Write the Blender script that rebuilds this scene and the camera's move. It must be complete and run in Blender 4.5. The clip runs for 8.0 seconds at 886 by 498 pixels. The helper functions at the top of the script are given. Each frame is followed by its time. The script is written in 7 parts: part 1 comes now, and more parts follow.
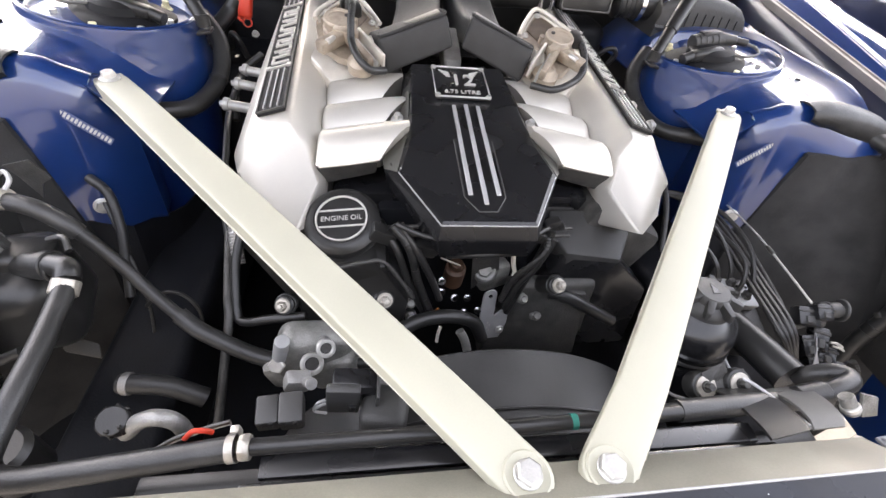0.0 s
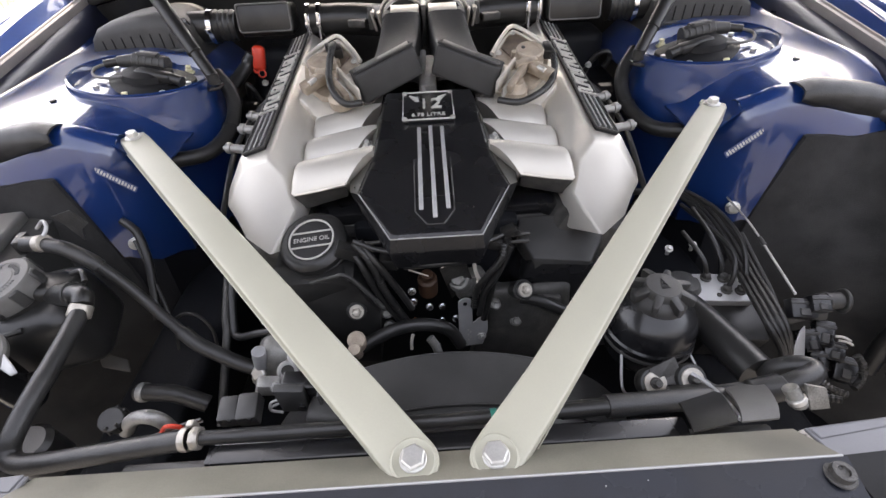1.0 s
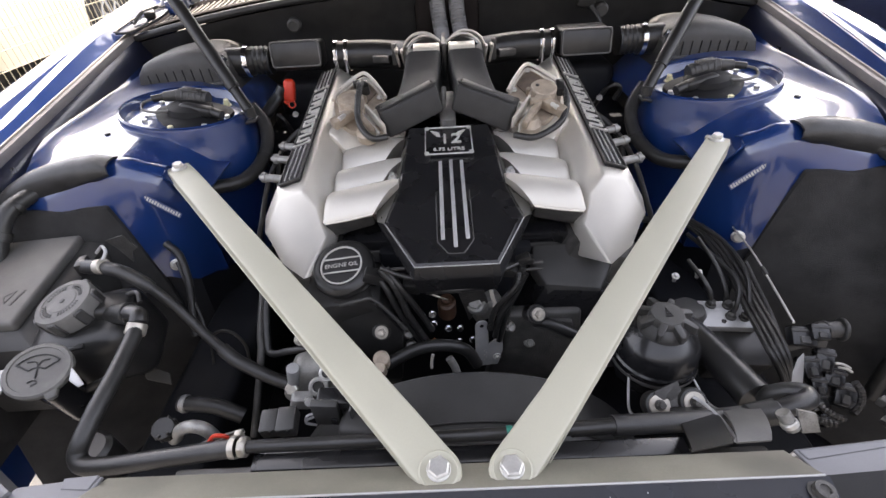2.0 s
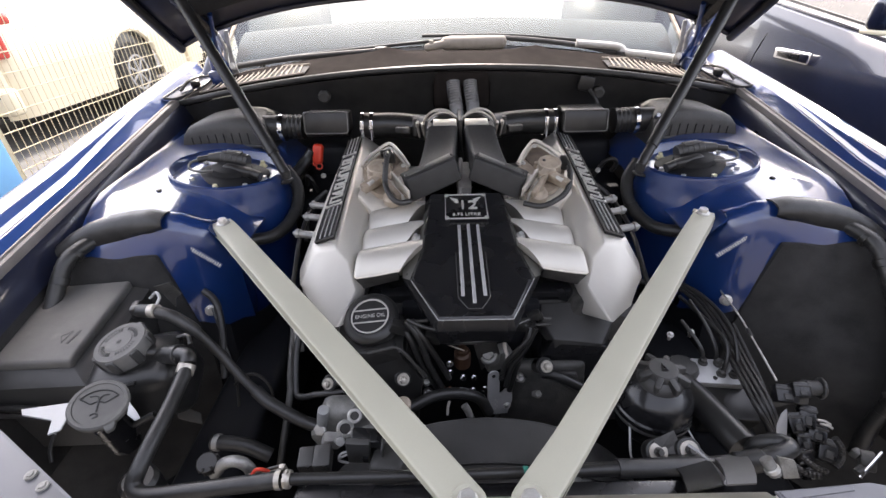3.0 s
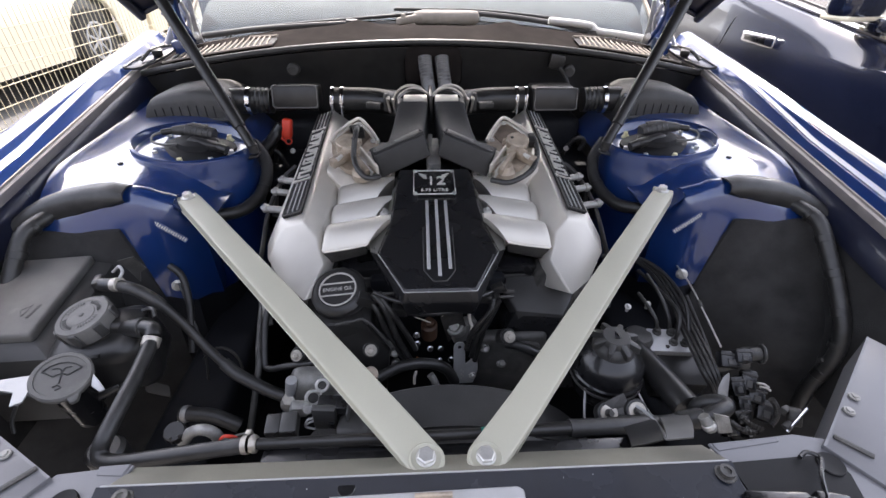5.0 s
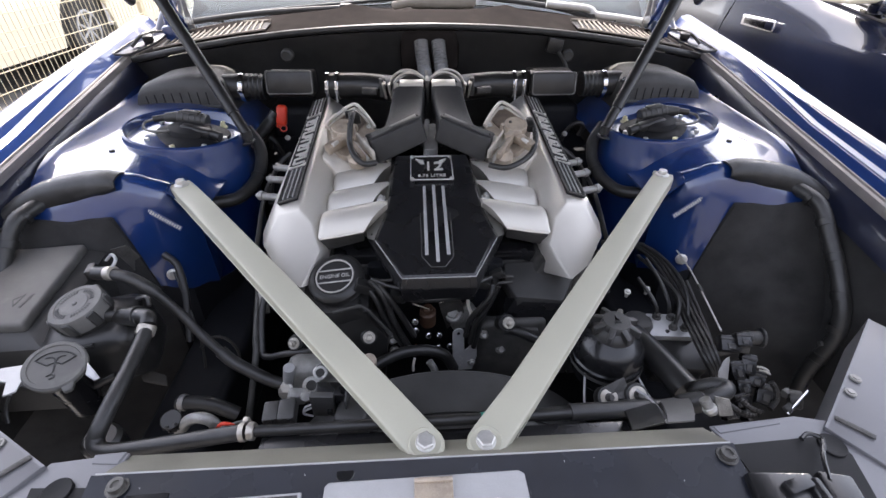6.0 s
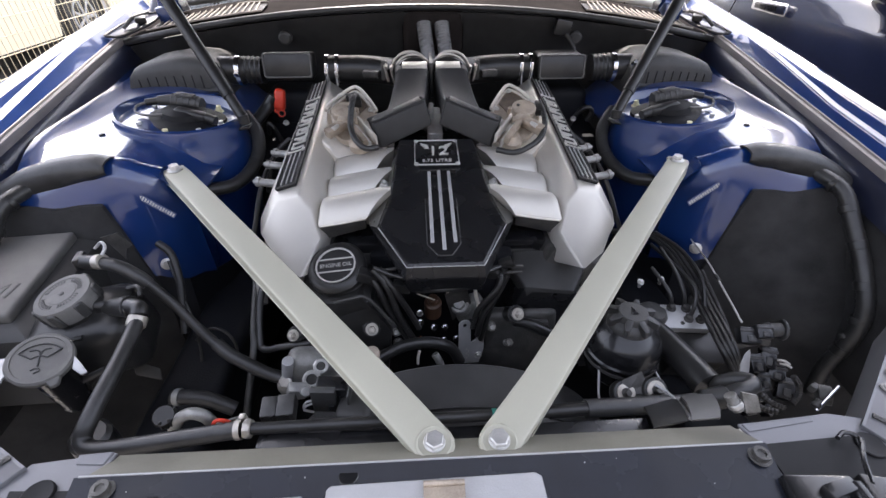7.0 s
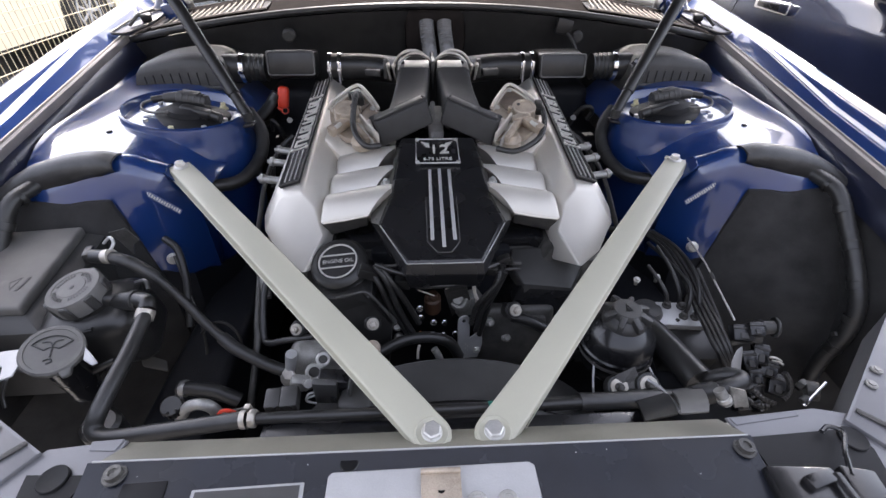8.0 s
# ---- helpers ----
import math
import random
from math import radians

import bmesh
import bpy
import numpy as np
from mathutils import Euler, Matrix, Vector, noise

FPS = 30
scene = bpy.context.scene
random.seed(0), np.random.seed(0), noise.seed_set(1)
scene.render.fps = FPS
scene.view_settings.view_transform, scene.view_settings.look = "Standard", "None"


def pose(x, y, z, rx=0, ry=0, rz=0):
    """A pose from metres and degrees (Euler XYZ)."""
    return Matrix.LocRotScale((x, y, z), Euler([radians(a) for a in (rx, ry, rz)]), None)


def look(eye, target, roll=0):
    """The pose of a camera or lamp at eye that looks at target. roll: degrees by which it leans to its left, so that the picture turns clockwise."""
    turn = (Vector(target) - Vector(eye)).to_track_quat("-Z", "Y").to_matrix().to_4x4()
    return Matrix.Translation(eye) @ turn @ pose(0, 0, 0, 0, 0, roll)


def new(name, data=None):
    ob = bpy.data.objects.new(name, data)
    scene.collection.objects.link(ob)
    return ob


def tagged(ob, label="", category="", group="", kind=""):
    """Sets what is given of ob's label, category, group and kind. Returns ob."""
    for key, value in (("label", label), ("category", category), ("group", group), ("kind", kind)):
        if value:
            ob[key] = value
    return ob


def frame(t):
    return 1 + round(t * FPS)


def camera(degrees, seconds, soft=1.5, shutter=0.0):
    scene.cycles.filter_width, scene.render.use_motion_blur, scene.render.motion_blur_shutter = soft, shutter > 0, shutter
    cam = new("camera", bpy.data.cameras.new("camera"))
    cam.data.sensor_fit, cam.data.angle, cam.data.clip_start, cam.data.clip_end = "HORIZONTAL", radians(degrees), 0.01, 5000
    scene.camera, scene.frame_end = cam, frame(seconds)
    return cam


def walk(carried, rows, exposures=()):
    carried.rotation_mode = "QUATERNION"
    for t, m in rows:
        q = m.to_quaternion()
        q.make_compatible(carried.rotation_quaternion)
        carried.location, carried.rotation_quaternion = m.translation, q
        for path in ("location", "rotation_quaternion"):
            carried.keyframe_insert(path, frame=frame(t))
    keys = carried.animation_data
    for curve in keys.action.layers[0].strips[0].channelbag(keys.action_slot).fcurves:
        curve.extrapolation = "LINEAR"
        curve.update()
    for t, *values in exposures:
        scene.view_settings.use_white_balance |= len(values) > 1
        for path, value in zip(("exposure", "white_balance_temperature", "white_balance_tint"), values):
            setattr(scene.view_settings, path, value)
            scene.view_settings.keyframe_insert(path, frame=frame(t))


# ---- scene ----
cam = camera(90.2, 8.0)
PATH = [
    (0, (-0.15, -0.122, 1.324), (0.173, 1.332, -0.011), 8.5),
    (0.5, (-0.046, -0.18, 1.365), (0.06, 1.327, 0.055), 3.0),
    (1, (0.002, -0.173, 1.351), (0.021, 1.359, 0.065), -3.0),
    (1.2, (-0.005, -0.169, 1.345), (-0.026, 1.364, 0.061), -3.6),
    (2.3, (-0.012, -0.24, 1.434), (-0.045, 1.397, 0.285), -3.4),
    (2.5, (-0.031, -0.264, 1.451), (-0.055, 1.434, 0.395), -2.8),
    (3, (-0.05, -0.269, 1.465), (-0.058, 1.436, 0.42), -1.3),
    (3.5, (-0.038, -0.293, 1.472), (-0.017, 1.399, 0.407), -0.6),
    (4, (-0.033, -0.294, 1.469), (0.021, 1.391, 0.393), 0.4),
    (4.5, (-0.029, -0.291, 1.466), (0.053, 1.379, 0.368), 0.8),
    (6, (-0.029, -0.286, 1.452), (0.069, 1.342, 0.295), 0.4),
    (6.5, (-0.032, -0.256, 1.42), (0.068, 1.362, 0.249), 0.2),
    (7, (-0.038, -0.258, 1.423), (0.058, 1.349, 0.237), 0.4),
    (7.5, (-0.033, -0.275, 1.441), (0.061, 1.325, 0.244), 0.4),
    (8, (-0.035, -0.271, 1.435), (0.052, 1.326, 0.234), 0.6),
]
EXPOSURES = [(0, 3.58, 7500, 14), (0.5, 3.36, 7500, 13), (1.0, 2.95, 7400, 14), (2.5, 2.81, 7200, 15), (3.0, 2.64, 7100, 15), (3.5, 2.55, 7000, 15), (4.5, 2.57, 6850, 15), (8.0, 2.63, 6750, 15)]
walk(cam, [(t, look(eye, target, roll)) for t, eye, target, roll in PATH], EXPOSURES)

# ---- world, sun ----
world = bpy.data.worlds.new("world")
scene.world = world
world.use_nodes = True
wn = world.node_tree
sky = wn.nodes.new("ShaderNodeTexSky")
sky.sky_type, sky.sun_disc = "NISHITA", False
SUN_EL, SUN_AZ = radians(52), radians(-5)      # azimuth from +y towards +x
sky.sun_elevation, sky.sun_rotation = SUN_EL, SUN_AZ
sky.air_density, sky.dust_density, sky.ozone_density = 0.8, 2.0, 0.8
haze = wn.nodes.new("ShaderNodeHueSaturation")         # hazy, pale sky
haze.inputs["Saturation"].default_value = 0.5
wn.links.new(sky.outputs[0], haze.inputs["Color"])
wn.links.new(haze.outputs[0], wn.nodes["Background"].inputs[0])
wn.nodes["Background"].inputs[1].default_value = 0.15
sun = new("sun", bpy.data.lights.new("sun", "SUN"))
sun.data.energy, sun.data.angle, sun.data.color = 1.8, radians(0.6), (1.0, 0.965, 0.93)
sun.matrix_world = look((0, 0, 0), (-math.sin(SUN_AZ) * math.cos(SUN_EL), -math.cos(SUN_AZ) * math.cos(SUN_EL), -math.sin(SUN_EL)))


# ---- materials ----
def mat(name, col, rough=0.5, metal=0.0, vary=0.25, scale=30.0, bump=0.1, fine=300.0, coat=0.0, spec=0.5, wear=None):
    """Colour with coarse mottling, fine grain, relief; wear: a second colour that shows in patches."""
    m = bpy.data.materials.new(name)
    m.use_nodes = True
    t = m.node_tree
    b = t.nodes["Principled BSDF"]
    tc = t.nodes.new("ShaderNodeTexCoord")
    n1 = t.nodes.new("ShaderNodeTexNoise")
    n2 = t.nodes.new("ShaderNodeTexNoise")
    n1.inputs["Scale"].default_value, n2.inputs["Scale"].default_value = scale, fine
    n1.inputs["Detail"].default_value = 6.0
    for n in (n1, n2):
        t.links.new(tc.outputs["Object"], n.inputs["Vector"])
    mix = t.nodes.new("ShaderNodeMix")
    mix.data_type = "RGBA"
    lo = [max(0.0, c * (1 - vary)) for c in col]
    hi = [min(1.0, c * (1 + vary)) for c in col]
    mix.inputs[6].default_value, mix.inputs[7].default_value = (*lo, 1), (*hi, 1)
    add = t.nodes.new("ShaderNodeMath")
    add.operation = "MULTIPLY_ADD"
    t.links.new(n2.outputs["Fac"], add.inputs[0])
    add.inputs[1].default_value = 0.35
    t.links.new(n1.outputs["Fac"], add.inputs[2])
    ramp = t.nodes.new("ShaderNodeMapRange")
    ramp.inputs["From Min"].default_value, ramp.inputs["From Max"].default_value = 0.42, 0.95
    t.links.new(add.outputs[0], ramp.inputs["Value"])
    t.links.new(ramp.outputs[0], mix.inputs[0])
    out = mix.outputs[2]
    if wear:
        n3 = t.nodes.new("ShaderNodeTexNoise")
        n3.inputs["Scale"].default_value, n3.inputs["Detail"].default_value = scale * 0.6, 10.0
        t.links.new(tc.outputs["Object"], n3.inputs["Vector"])
        r3 = t.nodes.new("ShaderNodeMapRange")
        r3.inputs["From Min"].default_value, r3.inputs["From Max"].default_value = 0.55, 0.72
        r3.inputs["To Max"].default_value = 0.7
        t.links.new(n3.outputs["Fac"], r3.inputs["Value"])
        m3 = t.nodes.new("ShaderNodeMix")
        m3.data_type = "RGBA"
        t.links.new(r3.outputs[0], m3.inputs[0])
        t.links.new(out, m3.inputs[6])
        m3.inputs[7].default_value = (*wear, 1)
        out = m3.outputs[2]
    t.links.new(out, b.inputs["Base Color"])
    rr = t.nodes.new("ShaderNodeMapRange")
    rr.inputs["To Min"].default_value, rr.inputs["To Max"].default_value = max(0.02, rough * 0.8), min(1.0, rough * 1.2)
    t.links.new(n1.outputs["Fac"], rr.inputs["Value"])
    t.links.new(rr.outputs[0], b.inputs["Roughness"])
    b.inputs["Metallic"].default_value = metal
    b.inputs["Specular IOR Level"].default_value = spec
    if coat:
        b.inputs["Coat Weight"].default_value, b.inputs["Coat Roughness"].default_value = coat, 0.06
    if bump:
        bp = t.nodes.new("ShaderNodeBump")
        bp.inputs["Strength"].default_value, bp.inputs["Distance"].default_value = bump, 0.002
        t.links.new(n2.outputs["Fac"], bp.inputs["Height"])
        t.links.new(bp.outputs[0], b.inputs["Normal"])
    return m


BLUE = mat("blue_paint", (0.005, 0.028, 0.125), 0.3, 0.0, 0.15, 8, 0.02, 900, coat=1.0)
BLUE.node_tree.nodes["Principled BSDF"].inputs["Coat IOR"].default_value = 1.6
BLUE_IN = mat("blue_underbody_paint", (0.010, 0.022, 0.15), 0.35, 0.0, 0.3, 14, 0.05, 400, coat=0.6, wear=(0.03, 0.035, 0.07))
SILVER = mat("silver_painted_casting", (0.56, 0.535, 0.485), 0.42, 0.45, 0.06, 12, 0.12, 700)
BRACE = mat("champagne_grey_painted_steel", (0.43, 0.418, 0.335), 0.45, 0.1, 0.05, 9, 0.06, 600, spec=0.5, wear=(0.40, 0.39, 0.31))
# paler brace colour that carries the highlight of the folded edges
BRACEEDGE = mat("champagne_edge_highlight", (0.56, 0.545, 0.46), 0.4, 0.1, 0.12, 25, 0.1, 500)
CLIPMETAL = mat("tarnished_clip_metal", (0.46, 0.43, 0.38), 0.38, 0.6, 0.25, 60, 0.15, 500, wear=(0.25, 0.22, 0.18))
BLACK = mat("black_plastic", (0.019, 0.0187, 0.0183), 0.33, 0.0, 0.35, 25, 0.15, 700, spec=0.5, wear=(0.03, 0.029, 0.028))
SATIN = mat("satin_black_cover", (0.010, 0.010, 0.011), 0.27, 0.0, 0.25, 14, 0.06, 1200, coat=0.2)
GREYPL = mat("grey_black_plastic", (0.043, 0.0425, 0.0415), 0.42, 0.0, 0.25, 18, 0.25, 900)
DUSTY = mat("dusty_dark_plastic", (0.046, 0.045, 0.043), 0.55, 0.0, 0.3, 20, 0.2, 600, wear=(0.085, 0.082, 0.076))
RUBBER = mat("black_rubber", (0.025, 0.0247, 0.0243), 0.37, 0.0, 0.35, 35, 0.2, 500, wear=(0.046, 0.045, 0.044))
FELT = mat("charcoal_felt", (0.038, 0.0375, 0.0375), 0.95, 0.0, 0.4, 16, 0.8, 700, spec=0.15, wear=(0.056, 0.055, 0.054))
STEEL = mat("zinc_steel", (0.62, 0.61, 0.58), 0.36, 0.7, 0.15, 60, 0.1, 500)
CHROME = mat("bright_chrome", (0.75, 0.75, 0.76), 0.12, 1.0, 0.04, 20, 0.0, 400)
ALU = mat("dull_cast_aluminium", (0.40, 0.395, 0.38), 0.5, 0.7, 0.25, 40, 0.4, 500, wear=(0.20, 0.195, 0.18))
BEIGE = mat("cast_throttle_metal", (0.40, 0.335, 0.265), 0.42, 0.3, 0.3, 45, 0.35, 500, wear=(0.17, 0.13, 0.10))
DARKMETAL = mat("grimy_dark_metal", (0.055, 0.053, 0.050), 0.45, 0.2, 0.5, 40, 0.5, 400, wear=(0.15, 0.145, 0.13))
PANEL = mat("grey_metallic_panel", (0.155, 0.156, 0.165), 0.42, 0.2, 0.1, 10, 0.05, 800)
SLAM = mat("dark_slate_panel", (0.011, 0.013, 0.019), 0.27, 0.0, 0.35, 14, 0.06, 900, spec=0.3, wear=(0.018, 0.018, 0.020))
PLATE = mat("brushed_grey_plate", (0.40, 0.40, 0.40), 0.4, 0.35, 0.1, 30, 0.1, 600)
YELLOWPL = mat("pale_yellow_cap", (0.72, 0.66, 0.42), 0.5, 0.0, 0.08, 30, 0.05)
RED = mat("red_plastic", (0.62, 0.045, 0.02), 0.4, 0.0, 0.12, 30, 0.05)
ORANGE = mat("brown_amber_plastic", (0.06, 0.03, 0.017), 0.5, 0.0, 0.3, 30, 0.1)
GREEN = mat("green_band", (0.02, 0.22, 0.17), 0.5, 0.0, 0.2, 30, 0.05)
GREYTEXT = mat("pale_grey_print", (0.50, 0.49, 0.46), 0.55, 0.2, 0.1, 60, 0.05)
WHITETEXT = mat("white_print", (0.78, 0.78, 0.76), 0.5, 0.0, 0.04, 60, 0.0)
FOIL = mat("grey_heat_foil", (0.24, 0.24, 0.245), 0.5, 0.4, 0.2, 40, 0.5, 200)
GLASSMAT = bpy.data.materials.new("windscreen_glass")
GLASSMAT.use_nodes = True
_g = GLASSMAT.node_tree.nodes["Principled BSDF"]
_g.inputs["Base Color"].default_value = (0.75, 0.82, 0.82, 1)
_g.inputs["Roughness"].default_value, _g.inputs["Transmission Weight"].default_value = 0.02, 1.0
CREAM = mat("cream_car_paint", (0.78, 0.70, 0.52), 0.3, 0.0, 0.03, 3, 0.0, 300, coat=0.8)
NAVYCAR = mat("navy_black_car_paint", (0.008, 0.011, 0.026), 0.2, 0.0, 0.1, 3, 0.0, 300, coat=1.0)
TYRE = mat("tyre_rubber", (0.03, 0.028, 0.026), 0.8, 0.0, 0.3, 20, 0.3, 200)
WIRE = mat("cream_coated_fence_wire", (0.72, 0.62, 0.42), 0.5, 0.2, 0.1, 20, 0.1)
ASPHALT = mat("pale_concrete", (0.10, 0.097, 0.092), 0.9, 0.0, 0.35, 6, 0.6, 120)
HEADLAMP = mat("red_lamp_lens", (0.5, 0.03, 0.02), 0.15, 0.0, 0.1, 20, 0.0, coat=0.8)
LIGHTBLUE = mat("light_blue_panel", (0.10, 0.30, 0.55), 0.5, 0.0, 0.1, 6, 0.05)
CAPGREY = mat("dusty_grey_cap_plastic", (0.115, 0.112, 0.106), 0.55, 0.0, 0.2, 30, 0.2, 700, wear=(0.22, 0.21, 0.195))
COWLPL = mat("weathered_black_cowl_plastic", (0.020, 0.017, 0.016), 0.95, 0.0, 0.3, 18, 0.1, 600, spec=0.02, wear=(0.032, 0.028, 0.026))
LIP = mat("olive_grey_painted_lip", (0.205, 0.194, 0.156), 0.42, 0.0, 0.25, 10, 0.06, 600, wear=(0.12, 0.113, 0.095))
# darker version of the body blue: inner channel, bonnet skin, pillars, door sides
DARKBLUE = mat("dark_blue_paint", (0.010, 0.013, 0.030), 0.3, 0.0, 0.2, 10, 0.05, 600, coat=0.5)
DASH = mat("grey_dash_leather", (0.085, 0.084, 0.086), 0.7, 0.0, 0.05, 20, 0.0, spec=0.2)
# near-black that puts the bay's deep shade into the colour
DEEP = mat("deep_shade_black", (0.009, 0.010, 0.013), 0.6, 0.1, 0.4, 20, 0.3, 300, spec=0.3)
CASTGREY = mat("grimy_grey_casting", (0.24, 0.235, 0.22), 0.42, 0.4, 0.35, 45, 0.4, 450, wear=(0.07, 0.068, 0.062))
CASTDK = mat("dark_grey_casting", (0.075, 0.073, 0.070), 0.5, 0.3, 0.35, 40, 0.4, 400, wear=(0.13, 0.125, 0.115))
AMBER = mat("orange_sleeve_plastic", (0.42, 0.14, 0.04), 0.5, 0.0, 0.2, 30, 0.1)
PALEALU = mat("pale_machined_aluminium", (0.66, 0.62, 0.55), 0.35, 0.35, 0.1, 40, 0.1, 500)
# brown casting, darkened to hold the shade of the throttle recess
CASTDARK = mat("shaded_brown_casting", (0.12, 0.09, 0.068), 0.55, 0.2, 0.4, 40, 0.3, 500, wear=(0.06, 0.05, 0.04))
# tan: sunlight put into the grille's colour; the wiper cover's own beige
TAN = mat("sunlit_grille_beige_cover_plastic", (0.30, 0.27, 0.235), 0.7, 0.0, 0.15, 30, 0.1, 500, spec=0.2)
TRUNKPL = mat("charcoal_trunk_plastic", (0.034, 0.034, 0.034), 0.55, 0.0, 0.25, 20, 0.2, 800, spec=0.28, wear=(0.045, 0.045, 0.044))
CODEBLUE = mat("pale_blue_stamped_strip", (0.055, 0.075, 0.17), 0.5, 0.0, 0.3, 60, 0.1, 600)
FACET = mat("lighter_grey_facet_plastic", (0.062, 0.060, 0.052), 0.5, 0.0, 0.3, 16, 0.1, 800, wear=(0.035, 0.034, 0.031))
PLAQUE = mat("matt_black_plaque", (0.010, 0.010, 0.011), 0.6, 0.0, 0.2, 30, 0.1, 900, spec=0.25)
STRIP = mat("taupe_grey_rubber_strip", (0.17, 0.155, 0.15), 0.5, 0.0, 0.2, 20, 0.15, 500)
GREYWALL = mat("unseen_wall_grey", (0.16, 0.155, 0.15), 0.9, 0.0, 0.15, 4, 0.2, 60)
WALLMAT = mat("pale_render_wall", (0.62, 0.58, 0.50), 0.9, 0.0, 0.08, 4, 0.2, 60)


# ---- mesh helpers ----
def thing(name, label, category, at=(0, 0, 0), group="", kind=""):
    ob = new(name)
    ob.location = at
    ob.empty_display_size = 0.05
    return tagged(ob, label, category, group, kind)


def smooth(me, on):
    me.polygons.foreach_set("use_smooth", [on] * len(me.polygons))
    if on:
        me.set_sharp_from_angle(angle=radians(38))


def part(name, bm, material, parent=None, label="", shade=True):
    """Links a bmesh, in world coordinates, as one mesh under a thing or a part."""
    bmesh.ops.recalc_face_normals(bm, faces=bm.faces)
    me = bpy.data.meshes.new(name)
    base = Vector()
    p = parent
    while p is not None:
        base += p.location
        p = p.parent
    bm.transform(Matrix.Translation(-base))
    bm.to_mesh(me)
    bm.free()
    me.materials.append(material)
    smooth(me, shade)
    ob = new(name, me)
    ob.parent = parent
    if label:
        ob["label"] = label
    return ob


def solo(name, bm, material, label, category, kind="", group="", shade=True):
    """A top-level thing of one mesh, its origin amid its base."""
    vs = [v.co for v in bm.verts]
    lo = Vector([min(v[i] for v in vs) for i in range(3)])
    hi = Vector([max(v[i] for v in vs) for i in range(3)])
    base = Vector(((lo.x + hi.x) / 2, (lo.y + hi.y) / 2, lo.z))
    bm.transform(Matrix.Translation(-base))
    ob = part(name, bm, material, None, "", shade)
    ob.location = base
    return tagged(ob, label, category, group, kind)


def join(*bms):
    out = bms[0]
    for b in bms[1:]:
        me = bpy.data.meshes.new("tmp")
        b.to_mesh(me)
        b.free()
        out.from_mesh(me)
        bpy.data.meshes.remove(me)
    return out


def moved(bm, m):
    bm.transform(m)
    return bm


def box(c, s, rot=(0, 0, 0), bevel=0.0, seg=2):
    bm = bmesh.new()
    bmesh.ops.create_cube(bm, size=1.0, matrix=Matrix.Diagonal((*s, 1)))
    if bevel:
        bmesh.ops.bevel(bm, geom=bm.edges[:], offset=bevel, segments=seg, profile=0.5, affect="EDGES")
    bm.transform(pose(*c, *rot))
    return bm


def axis_m(a, b):
    """The pose at a whose z points to b."""
    d = Vector(b) - Vector(a)
    return Matrix.Translation(a) @ d.to_track_quat("Z", "Y").to_matrix().to_4x4()


def lathe(profile, n=32, m=Matrix(), caps=True):
    """profile: (radius, height) from below upwards."""
    bm = bmesh.new()
    rings = []
    for r, z in profile:
        rings.append([bm.verts.new((r * math.cos(2 * math.pi * i / n), r * math.sin(2 * math.pi * i / n), z)) for i in range(n)])
    for a, b in zip(rings, rings[1:]):
        for i in range(n):
            bm.faces.new((a[i], a[(i + 1) % n], b[(i + 1) % n], b[i]))
    if caps:
        bm.faces.new(rings[0][::-1])
        bm.faces.new(rings[-1])
    bm.transform(m)
    return bm


def cyl(a, b, r, r2=None, n=20, bev=0.0):
    ln = (Vector(b) - Vector(a)).length
    r2 = r if r2 is None else r2
    e = min(bev or 0.08 * r, ln * 0.3)
    return lathe([(r - e, 0), (r, e), (r2, ln - e), (r2 - e, ln)], n, axis_m(a, b))


def ring(c, up, r, thick, h, n=40):
    m = axis_m(c, Vector(c) + Vector(up))
    e = min(thick, h) * 0.2
    return lathe([(r - thick, 0), (r - e, 0), (r, e), (r, h - e), (r - e, h), (r - thick + e, h), (r - thick, h - e), (r - thick, 0)], n, m, caps=False)


def hexbolt(c, up, r=0.011, h=0.008, washer=0.016):
    m = axis_m(c, Vector(c) + Vector(up))
    b = lathe([(washer * 0.96, 0), (washer, 0.0006), (washer, 0.002), (washer * 0.95, 0.0025)], 24, m)
    return join(b, lathe([(r, 0.002), (r, h * 0.85), (r * 0.86, h)], 6, m))


def spline(pts, per=10):
    """Catmull-Rom through the points."""
    p = [Vector(q) for q in pts]
    if len(p) == 2:
        return [p[0].lerp(p[1], k / per) for k in range(per + 1)]
    p = [2 * p[0] - p[1]] + p + [2 * p[-1] - p[-2]]
    out = []
    for a, b, c, d in zip(p, p[1:], p[2:], p[3:]):
        for k in range(per):
            t = k / per
            out.append(0.5 * (2 * b + (c - a) * t + (2 * a - 5 * b + 4 * c - d) * t * t + (3 * b - a - 3 * c + d) * t ** 3))
    return out + [p[-2]]


